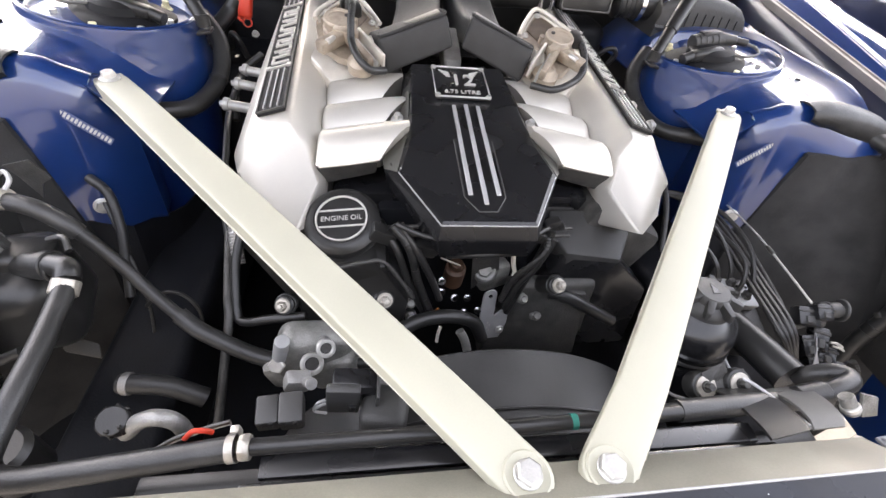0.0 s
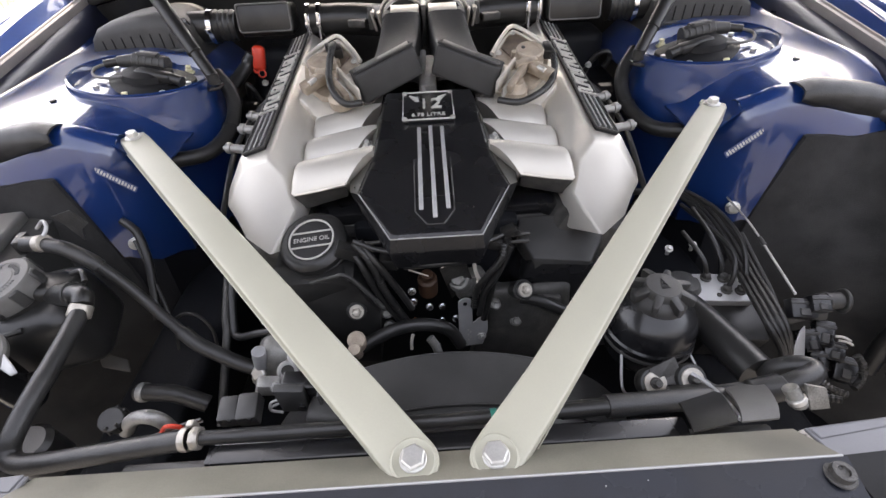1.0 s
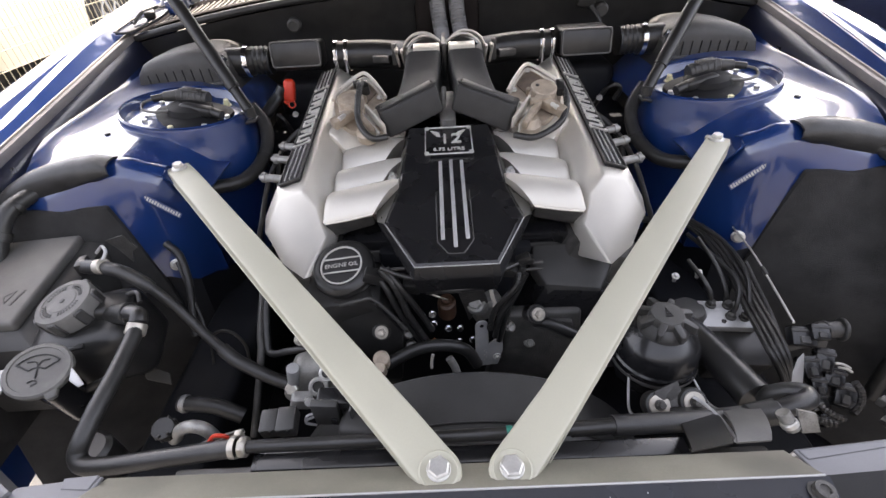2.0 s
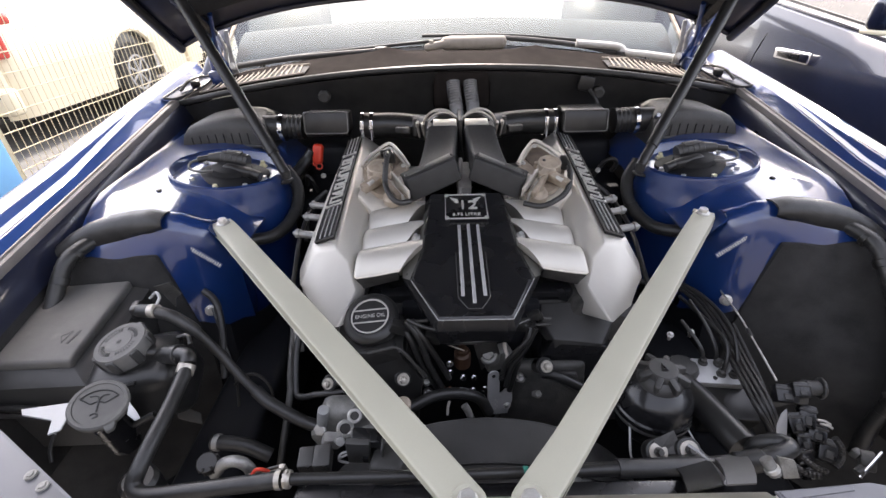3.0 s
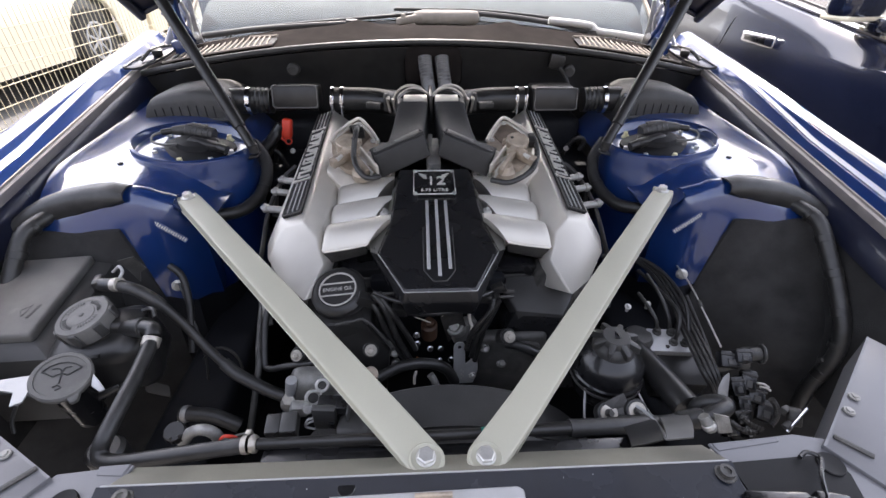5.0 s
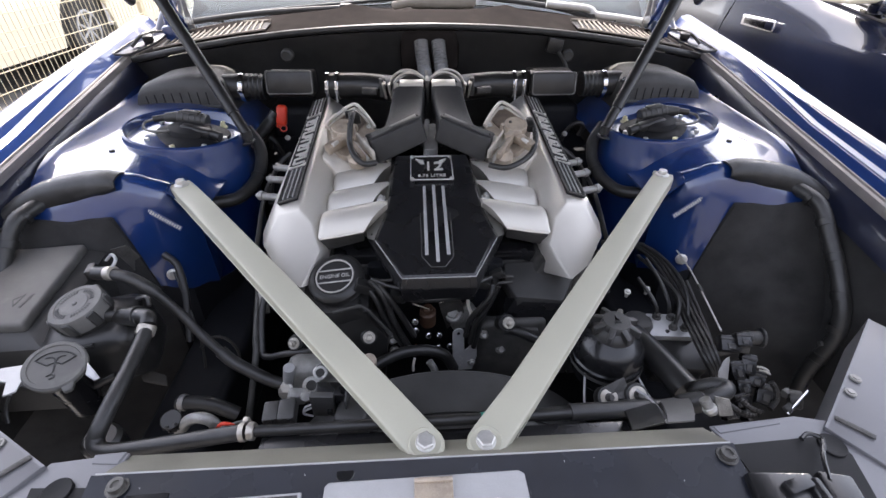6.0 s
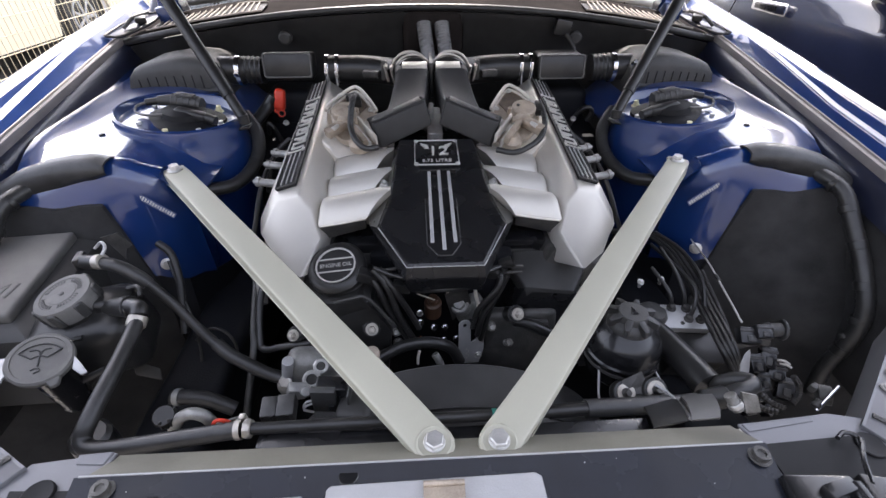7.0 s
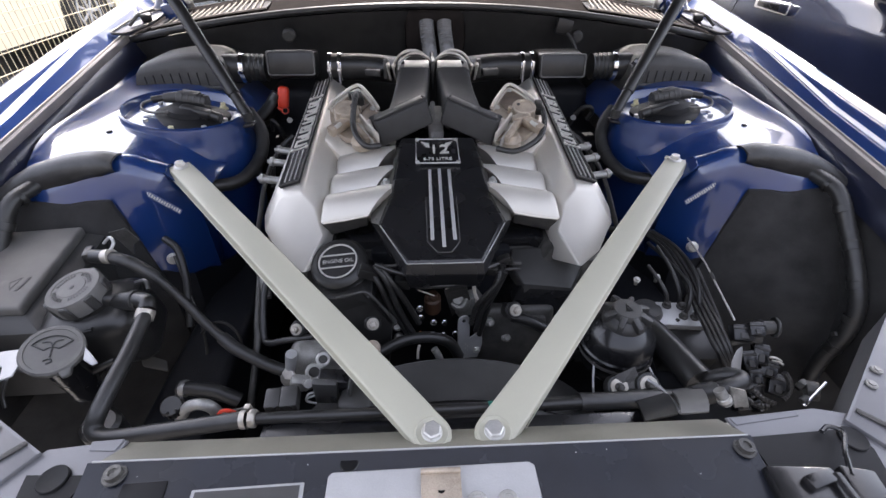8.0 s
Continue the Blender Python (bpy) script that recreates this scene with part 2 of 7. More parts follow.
def tube(pts, r, n=14, per=10, ribs=0.0, pitch=0.006):
    """A round hose along a spline; ribs: depth of corrugation."""
    way = spline(pts, per)
    if ribs:
        way2 = []
        for a, b in zip(way, way[1:]):
            k = max(1, int((b - a).length / (pitch / 2)))
            way2 += [a.lerp(b, i / k) for i in range(k)]
        way = way2 + [way[-1]]
    bm = bmesh.new()
    up = Vector((0.13, 0.27, 0.95))
    rings = []
    for i, c in enumerate(way):
        d = (way[min(i + 1, len(way) - 1)] - way[max(i - 1, 0)]).normalized()
        up = (up - d * up.dot(d)).normalized()
        sd = d.cross(up)
        rr = r - ribs * (i % 2)
        rings.append([bm.verts.new(c + rr * (math.cos(2 * math.pi * k / n) * up + math.sin(2 * math.pi * k / n) * sd)) for k in range(n)])
    for a, b in zip(rings, rings[1:]):
        for k in range(n):
            bm.faces.new((a[k], a[(k + 1) % n], b[(k + 1) % n], b[k]))
    bm.faces.new(rings[0][::-1])
    bm.faces.new(rings[-1])
    return bm


def loft(sections, closed=True, caps=True):
    """Quads between rings of alike points."""
    bm = bmesh.new()
    rs = [[bm.verts.new(p) for p in s] for s in sections]
    n = len(rs[0])
    for a, b in zip(rs, rs[1:]):
        for k in range(n if closed else n - 1):
            bm.faces.new((a[k], a[(k + 1) % n], b[(k + 1) % n], b[k]))
    if closed and caps:
        bm.faces.new(rs[0][::-1])
        bm.faces.new(rs[-1])
    return bm


def slab(poly, thick, down=(0, 0, -1), bevel=0.0, seg=2):
    """A polygon in space given thickness along down, with rounded edges."""
    bm = bmesh.new()
    d = Vector(down) * thick
    a = [bm.verts.new(Vector(p)) for p in poly]
    b = [bm.verts.new(Vector(p) + d) for p in poly]
    bm.faces.new(a)
    bm.faces.new(b[::-1])
    for i in range(len(a)):
        bm.faces.new((a[i], b[i], b[(i + 1) % len(a)], a[(i + 1) % len(a)]))
    bmesh.ops.recalc_face_normals(bm, faces=bm.faces)
    if bevel:
        bmesh.ops.bevel(bm, geom=bm.edges[:], offset=bevel, segments=seg, profile=0.5, affect="EDGES")
    return bm


def sheet(grid, thick, away):
    """A sheet through a grid of points, thickened along away."""
    top = loft(grid, closed=False)
    bmesh.ops.recalc_face_normals(top, faces=top.faces)
    d = Vector(away) * thick
    bm = bmesh.new()
    nr, nc = len(grid), len(grid[0])
    A = [[bm.verts.new(Vector(p)) for p in r] for r in grid]
    B = [[bm.verts.new(Vector(p) + d) for p in r] for r in grid]
    top.free()
    for i in range(nr - 1):
        for j in range(nc - 1):
            bm.faces.new((A[i][j], A[i][j + 1], A[i + 1][j + 1], A[i + 1][j]))
            bm.faces.new((B[i][j], B[i + 1][j], B[i + 1][j + 1], B[i][j + 1]))
    for j in range(nc - 1):
        bm.faces.new((A[0][j], B[0][j], B[0][j + 1], A[0][j + 1]))
        bm.faces.new((A[-1][j], A[-1][j + 1], B[-1][j + 1], B[-1][j]))
    for i in range(nr - 1):
        bm.faces.new((A[i][0], A[i + 1][0], B[i + 1][0], B[i][0]))
        bm.faces.new((A[i][-1], B[i][-1], B[i + 1][-1], A[i + 1][-1]))
    return bm


def lettering(text, size, m, depth=0.0006):
    """Raised letters of the built-in font, centred at the pose m."""
    cu = bpy.data.curves.new("letters", "FONT")
    cu.body, cu.size, cu.extrude, cu.align_x, cu.align_y = text, size, depth, "CENTER", "CENTER"
    cu.resolution_u = 3
    ob = bpy.data.objects.new("letters", cu)
    scene.collection.objects.link(ob)
    bpy.context.view_layer.update()
    me = bpy.data.meshes.new_from_object(ob.evaluated_get(bpy.context.evaluated_depsgraph_get()))
    bm = bmesh.new()
    bm.from_mesh(me)
    bpy.data.objects.remove(ob)
    bpy.data.curves.remove(cu)
    bpy.data.meshes.remove(me)
    bm.transform(m)
    return bm


def frame3(o, x, y):
    """The pose at o with its x axis along x, its z square to x and y."""
    x = Vector(x).normalized()
    z = x.cross(Vector(y)).normalized()
    y = z.cross(x)
    return Matrix.Translation(o) @ Matrix((x, y, z)).transposed().to_4x4()


def clamp(c, along, r, w=0.008):
    """A hose clip with its screw housing."""
    m = axis_m(c, Vector(c) + Vector(along))
    b = lathe([(r, -w / 2), (r + 0.0012, -w / 2), (r + 0.0012, w / 2), (r, w / 2)], 24, m, caps=False)
    return join(b, moved(box((r + 0.004, 0, 0), (0.007, 0.012, w * 1.1), bevel=0.001), m))


def lerp_path(knots, t):
    """Linear table look-up."""
    for (a, va), (b, vb) in zip(knots, knots[1:]):
        if t <= b:
            return va + (vb - va) * (t - a) / (b - a) if t > a else va
    return knots[-1][1]


# ---- ground and surroundings ----
bm = bmesh.new()
bmesh.ops.create_grid(bm, x_segments=8, y_segments=8, size=400.0)
solo("ground", bm, ASPHALT, "pale dusty concrete yard under the parked cars", "ground", "structure", shade=False)


def rail_at(y):
    return 0.868 + 0.08 * (y - 0.45), 1.042 + 0.125 * (y - 0.45)


def crest_at(y):
    return rail_at(y)[0] + 0.112, 1.112 + 0.087 * (y - 0.75)


# ---- body shell ----
def fender(s):
    fen = thing("front_fender", "glossy deep blue front fender with a bright crest", "fender", (s * 0.9, 0.6, 0.3), "front fenders")
    ys = [-0.15 + 0.085 * k for k in range(21)]
    grid = []
    for y in ys:
        xr, zr = rail_at(y)
        xc, zc = crest_at(y)
        f = (0.105 * 0.41 + 0.55 * max(zc - zr, -0.012)) / 0.043
        g = max(0.15, min(1.0, (1.15 - y) / 0.45))          # the second facet fades out towards the screen
        e = 1.0 + 1.5 * (1.0 - g)                             # the inner wall grows towards the screen
        ex, ez = 0.0125 + 0.0078 * e, 0.002 + 0.0108 * e
        b0 = (ex + 0.0112, ez + 0.0012)
        c0 = (b0[0] + 0.0085 * g, b0[1] + 0.0105 * g)
        prof = [(0.012, -0.03), (0.012, 0.001), (0.0125, 0.002), (0.0135, 0.0034), (ex - 0.0008, ez - 0.0011), (ex, ez), (ex + 0.0012, ez + 0.0006), (ex + 0.0025, ez + 0.0007), (ex + 0.0097, ez + 0.0008), (ex + 0.0105, ez + 0.0009), b0]
        prof += [(b0[0] + (c0[0] - b0[0]) * q, b0[1] + (c0[1] - b0[1]) * q) for q in (0.12, 0.9)]
        tx, tz = c0
        prof += [(tx + 0.001, tz + 0.0010), (tx + 0.0026, tz + 0.0015), (tx + 0.012, tz + 0.0018), (tx + 0.024, tz + 0.0008), (tx + 0.034, tz - 0.006), (tx + 0.042, tz - 0.022)]
        row = [(s * (xr + 0.012 + (x - 0.012) * f), y, zr + z * (f if z > 0 else 1.0)) for x, z in prof]
        row += [(s * (xc + 0.026), y, zc - 0.10), (s * (xc + 0.032), y, 0.75), (s * (xc + 0.02), y, 0.42)]
        grid.append(row)
    part("panel", sheet(grid, 0.004, (-s * 0.7, 0, -0.7)), BLUE, fen)
    rows = []
    for y in ys[2:]:
        xr, zr = rail_at(y)
        rows.append([(s * x, y, z) for x, z in ((xr + 0.011, zr - 0.001), (xr + 0.007, zr + 0.0035), (xr + 0.003, zr + 0.0035), (xr + 0.001, zr), (xr - 0.002, zr - 0.001), (xr - 0.005, zr + 0.0015), (xr - 0.009, zr), (xr - 0.011, zr - 0.006), (xr - 0.012, zr - 0.016))])
    part("weatherstrip", sheet(rows, 0.004, (0, 0, -1)), STRIP, fen, "taupe-grey ridged rubber weatherstrip")
    rows = []
    for y in ys[2:]:
        xr, zr = rail_at(y)
        rows.append([(s * x, y, z) for x, z in ((xr - 0.010, zr - 0.014), (xr - 0.018, zr - 0.022), (xr - 0.024, zr - 0.045), (xr - 0.030, zr - 0.062), (xr - 0.032, zr - 0.075))])
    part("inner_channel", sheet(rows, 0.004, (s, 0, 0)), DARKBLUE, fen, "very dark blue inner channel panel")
    rows = [[(s * (rail_at(y)[0] - 0.031 + 0.012 * math.sin(z * 30 + y * 9) * 0.3), y, z) for z in (rail_at(y)[1] - 0.074, 0.93, 0.86, 0.80, 0.74, 0.66)] for y in [0.02 + 0.075 * k for k in range(8)]]
    part("side_liner", sheet(rows, 0.004, (s, 0, 0)), FELT, fen, "charcoal felt side liner")
    return fen


def wheelhouse(s):
    wh = thing("wheelhouse", "blue painted inner wheelhouse with charcoal felt liner", "wheelhouse", (s * 0.7, 0.7, 0.4), "inner wheelhouses")
    outer = ((0.45, 0.24), (0.66, 0.28), (0.81, 0.36), (0.89, 0.425), (0.965, 0.485), (1.04, 0.525))
    inner = ((0.45, 0.47), (0.80, 0.512), (0.90, 0.524), (0.98, 0.531), (1.05, 0.537))

    dome = ((0.50, 0.972), (0.53, 0.990), (0.56, 1.020), (0.60, 1.046), (0.63, 1.053), (0.66, 1.055), (0.70, 1.053), (0.75, 1.045), (0.79, 1.034), (0.83, 1.014), (0.86, 0.992), (0.89, 0.955))

    def front_at(x, z):
        f = min(1.0, max(0.0, (x - 0.60) / 0.26))
        return lerp_path(inner, z) * (1 - f) + lerp_path(outer, z) * f

    def path_at(d, inset, deep=False):
        """One level, d below the top, of the flank and the front face, from the back inwards and round to the wing."""
        back = [(0.515, 1.15), (0.50, 0.95), (0.500, 0.72), (0.512, 0.64)] if deep else [(0.590, 0.765), (0.575, 0.725), (0.556, 0.685), (0.538, 0.640)]
        back += [(0.53, 0.595), (0.545, 0.572)]
        pts = [(x + inset, y + inset * 0.4, lerp_path(dome, x) - d) for x, y in back]
        for k in range(20):
            x = 0.56 + 0.015 * k
            z = lerp_path(dome, x) - d
            pts.append((x, front_at(x, z) + inset + 0.02 * max(0.0, (0.59 - x) / 0.03), z))
        return [(s * x, y, z) for x, y, z in pts]

    def rows_at(levels, deep=False):
        return [path_at(d, i, deep) for d, i in levels]

    part("panel", sheet(rows_at(((0.24, 0.0), (0.19, 0.0), (0.14, 0.0), (0.10, 0.0), (0.065, 0.001), (0.045, 0.003), (0.028, 0.006), (0.014, 0.012), (0.005, 0.020), (0.001, 0.030), (0.0, 0.042), (0.010, 0.060))), 0.004, (s * 0.5, 0.6, -0.4)), BLUE, wh)
    # lower part of the blue wall, its deep shade given as a near-black colour
    part("lower_flank", sheet(rows_at(((0.60, 0.006), (0.42, 0.004), (0.32, 0.003), (0.238, 0.003)), True), 0.004, (s * 0.6, 0.6, 0)), DEEP, wh, "lower blue wall coloured near-black for its deep shade")
    grid = []
    for k in range(17):
        y = 0.568 + 0.041 * k
        xr, zr = rail_at(y)
        near = max(0.0, 1.0 - (y - 0.568) / 0.15) ** 2
        fall = lambda x, z: z - max(0.0, z + 0.004 - lerp_path(dome, min(x, 0.89))) * near if x > 0.66 else z
        grid.append([(s * x, y, fall(x, z)) for x, z in ((0.50, 0.962), (0.53, 0.982), (0.56, 1.012), (0.60, 1.040), (0.64, 1.050), (0.68, 1.055), (0.72, 1.057), (0.77, 1.056), (0.81, 1.053), (xr - 0.046, 1.049), (xr - 0.034, 1.050), (xr - 0.030, max(zr - 0.064, 1.052)))])
    part("shelf", sheet(grid, 0.004, (0, 0, -1)), BLUE, wh)
    part("shelf_plug", lathe([(0.006, 0.0), (0.006, 0.002), (0.004, 0.003)], 14, Matrix.Translation((s * 0.712, 0.683, 1.0565))), BLACK, wh)
    # felt liner over the front of the arch
    rows = []
    for k in range(16):
        d = 0.60 - 0.0379 * k
        row = []
        for q in range(14):
            lo = 0.600 + 0.062 * max(0.0, (0.32 - d) / 0.28) ** 1.3
            x = lo + (0.885 - lo) * q / 13
            dd = max(d, lerp_path(((0.60, 0.078), (0.74, 0.070), (0.82, 0.032)), x))
            z = lerp_path(dome, x) - dd
            row.append((s * x, front_at(x, z) - 0.008 + (0.006 if d < 0.04 else 0.0) - 0.003 * math.sin(q * 1.7 + d * 23), z))
        rows.append(row)
    part("felt_liner", sheet(rows, 0.008, (0, 1, 0)), FELT, wh, "charcoal felt wheel arch liner")
    # rubber ridge along the arch
    band = []
    for k in range(18):
        x = 0.632 + 0.0142 * k
        z = lerp_path(dome, x)
        yf = front_at(x, z)
        e = 0.004 * min(1.0, k / 2.0)
        g, drop = 0.55 + 0.45 * min(1.0, k / 2.0), 1.0 + 0.8 * max(0.0, min(1.0, (k - 3) / 8.0))
        band.append([(s * x, yf + a, z + b + e * 0.4) for a, b in ((-0.004 * g, -0.028 * drop * g), (-0.008 * g, -0.022 * drop * g), (-0.007 * g, -0.008), (0.000, 0.002 * g), (0.010, 0.008 * g), (0.022, 0.010 * g), (0.034, 0.008 * g), (0.042, 0.001 * g))])
    part("edge_lip", sheet(band, 0.004, (0, 0.6, -0.7)), RUBBER, wh, "dark grey rubber arch edge lip")
    tail = [(0.808, 0.420, 0.951), (0.812, 0.364, 0.895), (0.812, 0.315, 0.835), (0.806, 0.295, 0.776), (0.790, 0.290, 0.696), (0.780, 0.274, 0.621)] if s > 0 else [(0.815, 0.42, 0.945), (0.820, 0.364, 0.888)]
    run = [(s * 0.775, 0.548, 1.012), (s * 0.790, 0.512, 1.010), (s * 0.803, 0.470, 0.998)] + [(s * x, y, z) for x, y, z in tail]
    cd = part("loom_conduit", tube(run, 0.0150, 16, 10, 0.0010, 0.009), RUBBER, wh, "black ribbed cable conduit along the arch edge")
    for a, b in list(zip(run, run[1:]))[1:-1]:
        mid = Vector(a).lerp(Vector(b), 0.5)
        part("tape_band", cyl(mid.lerp(Vector(a), 0.22), mid.lerp(Vector(b), 0.22), 0.0163, n=18, bev=0.001), BLACK, cd, "wrapped black tape")
    for p, up in (((s * 0.583, 0.517, 0.833), (-s * 0.5, -0.8, 0.25)), ((s * 0.666, 0.516, 0.930), (-s * 0.2, -0.9, 0.3)))[: 2 if s < 0 else 1]:
        part("panel_bolt", hexbolt(p, up, 0.009, 0.009, 0.013), STEEL, wh, "zinc bolt")
    # pressed stripe of stamped code on the inner flank: plain bars
    m = frame3((s * 0.5650, 0.5330, 0.9670), (s * 0.798, 0.089, 0.596), (-s * 0.4, 0.25, 0.8))
    sp = part("stamped_strip", moved(box((0, 0, -0.0002), (0.0789, 0.0125, 0.0014), bevel=0.0006, seg=1), m), CODEBLUE, wh, "pale blue-grey stamped strip")
    for q in range(15):
        part("stamp_mark", moved(box((-0.0355 + 0.00507 * q, 0.0005 * math.sin(q * 2.3), 0.0), (0.0030, 0.0070 + 0.001 * math.sin(q * 1.7), 0.0032)), m), GREYTEXT, sp)
    return wh


def strut_tower(s):
    """A round turret that leans inwards, open on top, with the damper mount and its plug inside."""
    tw = thing("strut_tower", "round blue strut tower with black damper mount", "strut tower", (s * 0.605, 0.82, 0.9), "strut towers")
    T = Matrix.Translation((s * 0.607, 0.822, 1.058)) @ pose(0, 0, 0, 0, -s * 6.8, 0) @ Matrix.Diagonal((s, 1, 1, 1))
    up = lambda bm: moved(bm, T)
    wall = [(0.166, -0.40), (0.160, -0.20), (0.154, -0.072), (0.146, -0.056), (0.140, -0.030), (0.138, -0.006), (0.1365, -0.001), (0.1335, 0.0), (0.1310, -0.002), (0.1285, -0.012), (0.124, -0.020), (0.105, -0.0225), (0.012, -0.0225)]
    part("ring", up(lathe(wall, 64)), BLUE, tw)
    rough_edge = [(0.1335 * math.cos(a), 0.1335 * math.sin(a), 0.0012) for a in [2 * math.pi * q / 40 for q in range(41)]]
    part("rim_bead", up(tube(rough_edge, 0.0024, 6, 2)), BLUE, tw)
    # mount: an uneven dark plate with a domed middle
    plate = []
    for r, z in ((0.086, -0.0225), (0.085, -0.016), (0.074, -0.010), (0.050, -0.006), (0.047, 0.006), (0.034, 0.012), (0.012, 0.014)):
        plate.append([(-0.012 + r * (1 + (0.10 * math.sin(3 * a + 0.6) if r > 0.06 else 0.0)) * math.cos(a), -0.006 + r * math.sin(a), z) for a in [2 * math.pi * q / 36 for q in range(36)]])
    part("damper_mount", up(loft(plate)), PLAQUE, tw, "matt black rubber damper mount")
    pl = part("damper_plug", up(join(cyl((-0.046, 0.022, 0.012), (0.022, 0.026, 0.016), 0.0175, n=22), cyl((0.022, 0.026, 0.016), (0.054, 0.018, 0.014), 0.0145, 0.011, n=20), *[ring((-0.036 + 0.014 * q, 0.0226 + 0.0008 * q, 0.0126 + 0.0008 * q), (0.99, 0.05, 0.06), 0.0190, 0.003, 0.004, 22) for q in range(4)])), GREYPL, tw, "ribbed dark grey electric plug on the damper")
    part("plug_tip", up(cyl((0.054, 0.018, 0.014), (0.078, 0.008, 0.010), 0.008, n=14)), BLACK, pl)
    part("plug_body", up(join(box((-0.036, -0.024, 0.004), (0.075, 0.026, 0.022), (0, -4, 8), 0.007, 3), cyl((-0.070, -0.028, 0.002), (-0.094, -0.034, -0.002), 0.011, n=16))), BLACK, tw)
    part("plug_clip", up(box((-0.008, 0.026, 0.031), (0.042, 0.022, 0.008), (0, -2, 4), 0.003, 2)), GREYPL, tw)
    part("plug_cable", up(tube([(0.076, 0.009, 0.010), (0.093, -0.004, 0.004), (0.086, -0.026, -0.002), (0.056, -0.038, -0.002), (0.016, -0.036, 0.004), (-0.026, -0.028, 0.012)], 0.0032, 10)), CAPGREY, tw, "thin grey looped cable")
    for x, y, mt in ((-0.070, -0.078, STEEL), (-0.006, -0.098, YELLOWPL), (0.062, -0.070, STEEL), (0.076, 0.040, STEEL), (-0.060, 0.078, YELLOWPL), (-0.098, -0.020, STEEL)):
        part("stud_cap" if mt is YELLOWPL else "stud_nut", up(join(hexbolt((x, y, -0.0215), (0, 0, 1), 0.0085, 0.008, 0.012), cyl((x, y, -0.014), (x, y, -0.006), 0.0058, n=12))), mt, tw, "pale yellow cap" if mt is YELLOWPL else "")
    part("base_sealer", up(tube([(-0.05, -0.150, -0.072), (0.03, -0.154, -0.056), (0.09, -0.124, -0.040), (0.125, -0.088, -0.030)], 0.0045, 8)), BLUE, tw, "brushed blue seam sealer")
    part("loom", up(tube([(-0.135, 0.040, -0.005), (-0.172, 0.010, -0.045), (-0.178, -0.050, -0.090), (-0.150, -0.125, -0.115), (-0.085, -0.172, -0.115), (-0.02, -0.195, -0.13)], 0.0155, 14)), RUBBER, tw, "thick black cable loom")
    part("loom_tie", up(ring((-0.178, -0.046, -0.088), (0.05, -0.75, -0.6), 0.0172, 0.003, 0.006, 18)), BLACK, tw)
    return tw

for s in (-1, 1):
    fender(s)
    wheelhouse(s)
    strut_tower(s)

# firewall and cowl
ys_top = lambda x: 1.225 - 0.10 * (abs(x) / 0.95) ** 2
grid = []
for k in range(33):
    x = -0.96 + 0.06 * k
    zt = ys_top(x)
    grid.append([(x, 1.30, 0.35), (x, 1.285, 0.9), (x, 1.275, zt - 0.09), (x, 1.255, zt - 0.045), (x, 1.250, zt - 0.018)])
solo("firewall", sheet(grid, 0.02, (0, 1, 0)), BLACK, "dark grey plastic firewall panel behind the engine", "firewall", "structure")
seal = [(x, 1.245, ys_top(x) - 0.004) for x in [-0.955 + 0.0955 * k for k in range(21)]]
solo("cowl_seal", tube(seal, 0.010, 10, 4), RUBBER, "black rubber bonnet seal along the cowl", "seal", "structure")
grid = []
for k in range(41):
    x = -0.96 + 0.048 * k
    zt = ys_top(x)
    hump = 0.016 * math.exp(-((abs(x - 0.02) - 0.24) / 0.055) ** 2) + (0.010 if abs(x - 0.02) > 0.24 else 0.0)
    grid.append([(x, 1.255, zt), (x, 1.275, zt + 0.004), (x, 1.36, zt + 0.014), (x, 1.40, zt + 0.018 + hump * 0.6), (x, 1.43, zt + 0.021 + hump), (x, 1.45, zt + 0.010 + hump * 0.4), (x, 1.56, zt + 0.012), (x, 1.60, zt - 0.02)])
solo("cowl_panel", sheet(grid, 0.006, (0, 0, -1)), COWLPL, "dusty black plastic cowl panel under the windscreen", "cowl", "structure")


def cowl_grille(s):
    g = thing("cowl_grille", "slotted pale-edged air intake grille in the cowl", "grille", (s * 0.68, 1.33, 1.17), "cowl grilles")
    base = lambda x: ys_top(x) + 0.018
    far = ((0.50, 1.35), (0.60, 1.41), (0.70, 1.455), (0.78, 1.455), (0.86, 1.40))
    part("well", sheet([[(s * x, 1.272 + (lerp_path(far, x) - 1.272) * q, ys_top(x) + 0.011 + 0.010 * q) for q in (0.0, 0.5, 1.0)] for x in (0.50, 0.58, 0.66, 0.74, 0.80, 0.86)], 0.002, (0, 0, -1)), PLAQUE, g, "dark grille opening")
    # slats and rims are tan to carry warm sunlight on black plastic
    for k in range(16):
        x = 0.525 + 0.021 * k
        y0, y1 = 1.274, lerp_path(far, x)
        z0, z1 = ys_top(x) + 0.014, ys_top(x) + 0.025
        part("slat", tube([(s * (x - 0.006), y0, z0), (s * (x + 0.004), y1, z1)], 0.0025, 6, 3), TAN, g)
    part("rim", tube([(s * x, y + 0.004, ys_top(x) + 0.026) for x, y in far], 0.0032, 8), TAN, g, "grille rim coloured pale as a sunlit edge")
    part("front_rim", tube([(s * x, 1.272, ys_top(x) + 0.012) for x in (0.50, 0.6, 0.7, 0.8, 0.86)], 0.003, 8), TAN, g)
    for dx in (0.0, 0.012, 0.024):
        part("washer_jet", box((s * (0.70 + dx), 1.475, ys_top(0.7) + 0.034), (0.006, 0.012, 0.012), bevel=0.002, seg=1), BLACK, g)
    return g


for s in (-1, 1):
    cowl_grille(s)

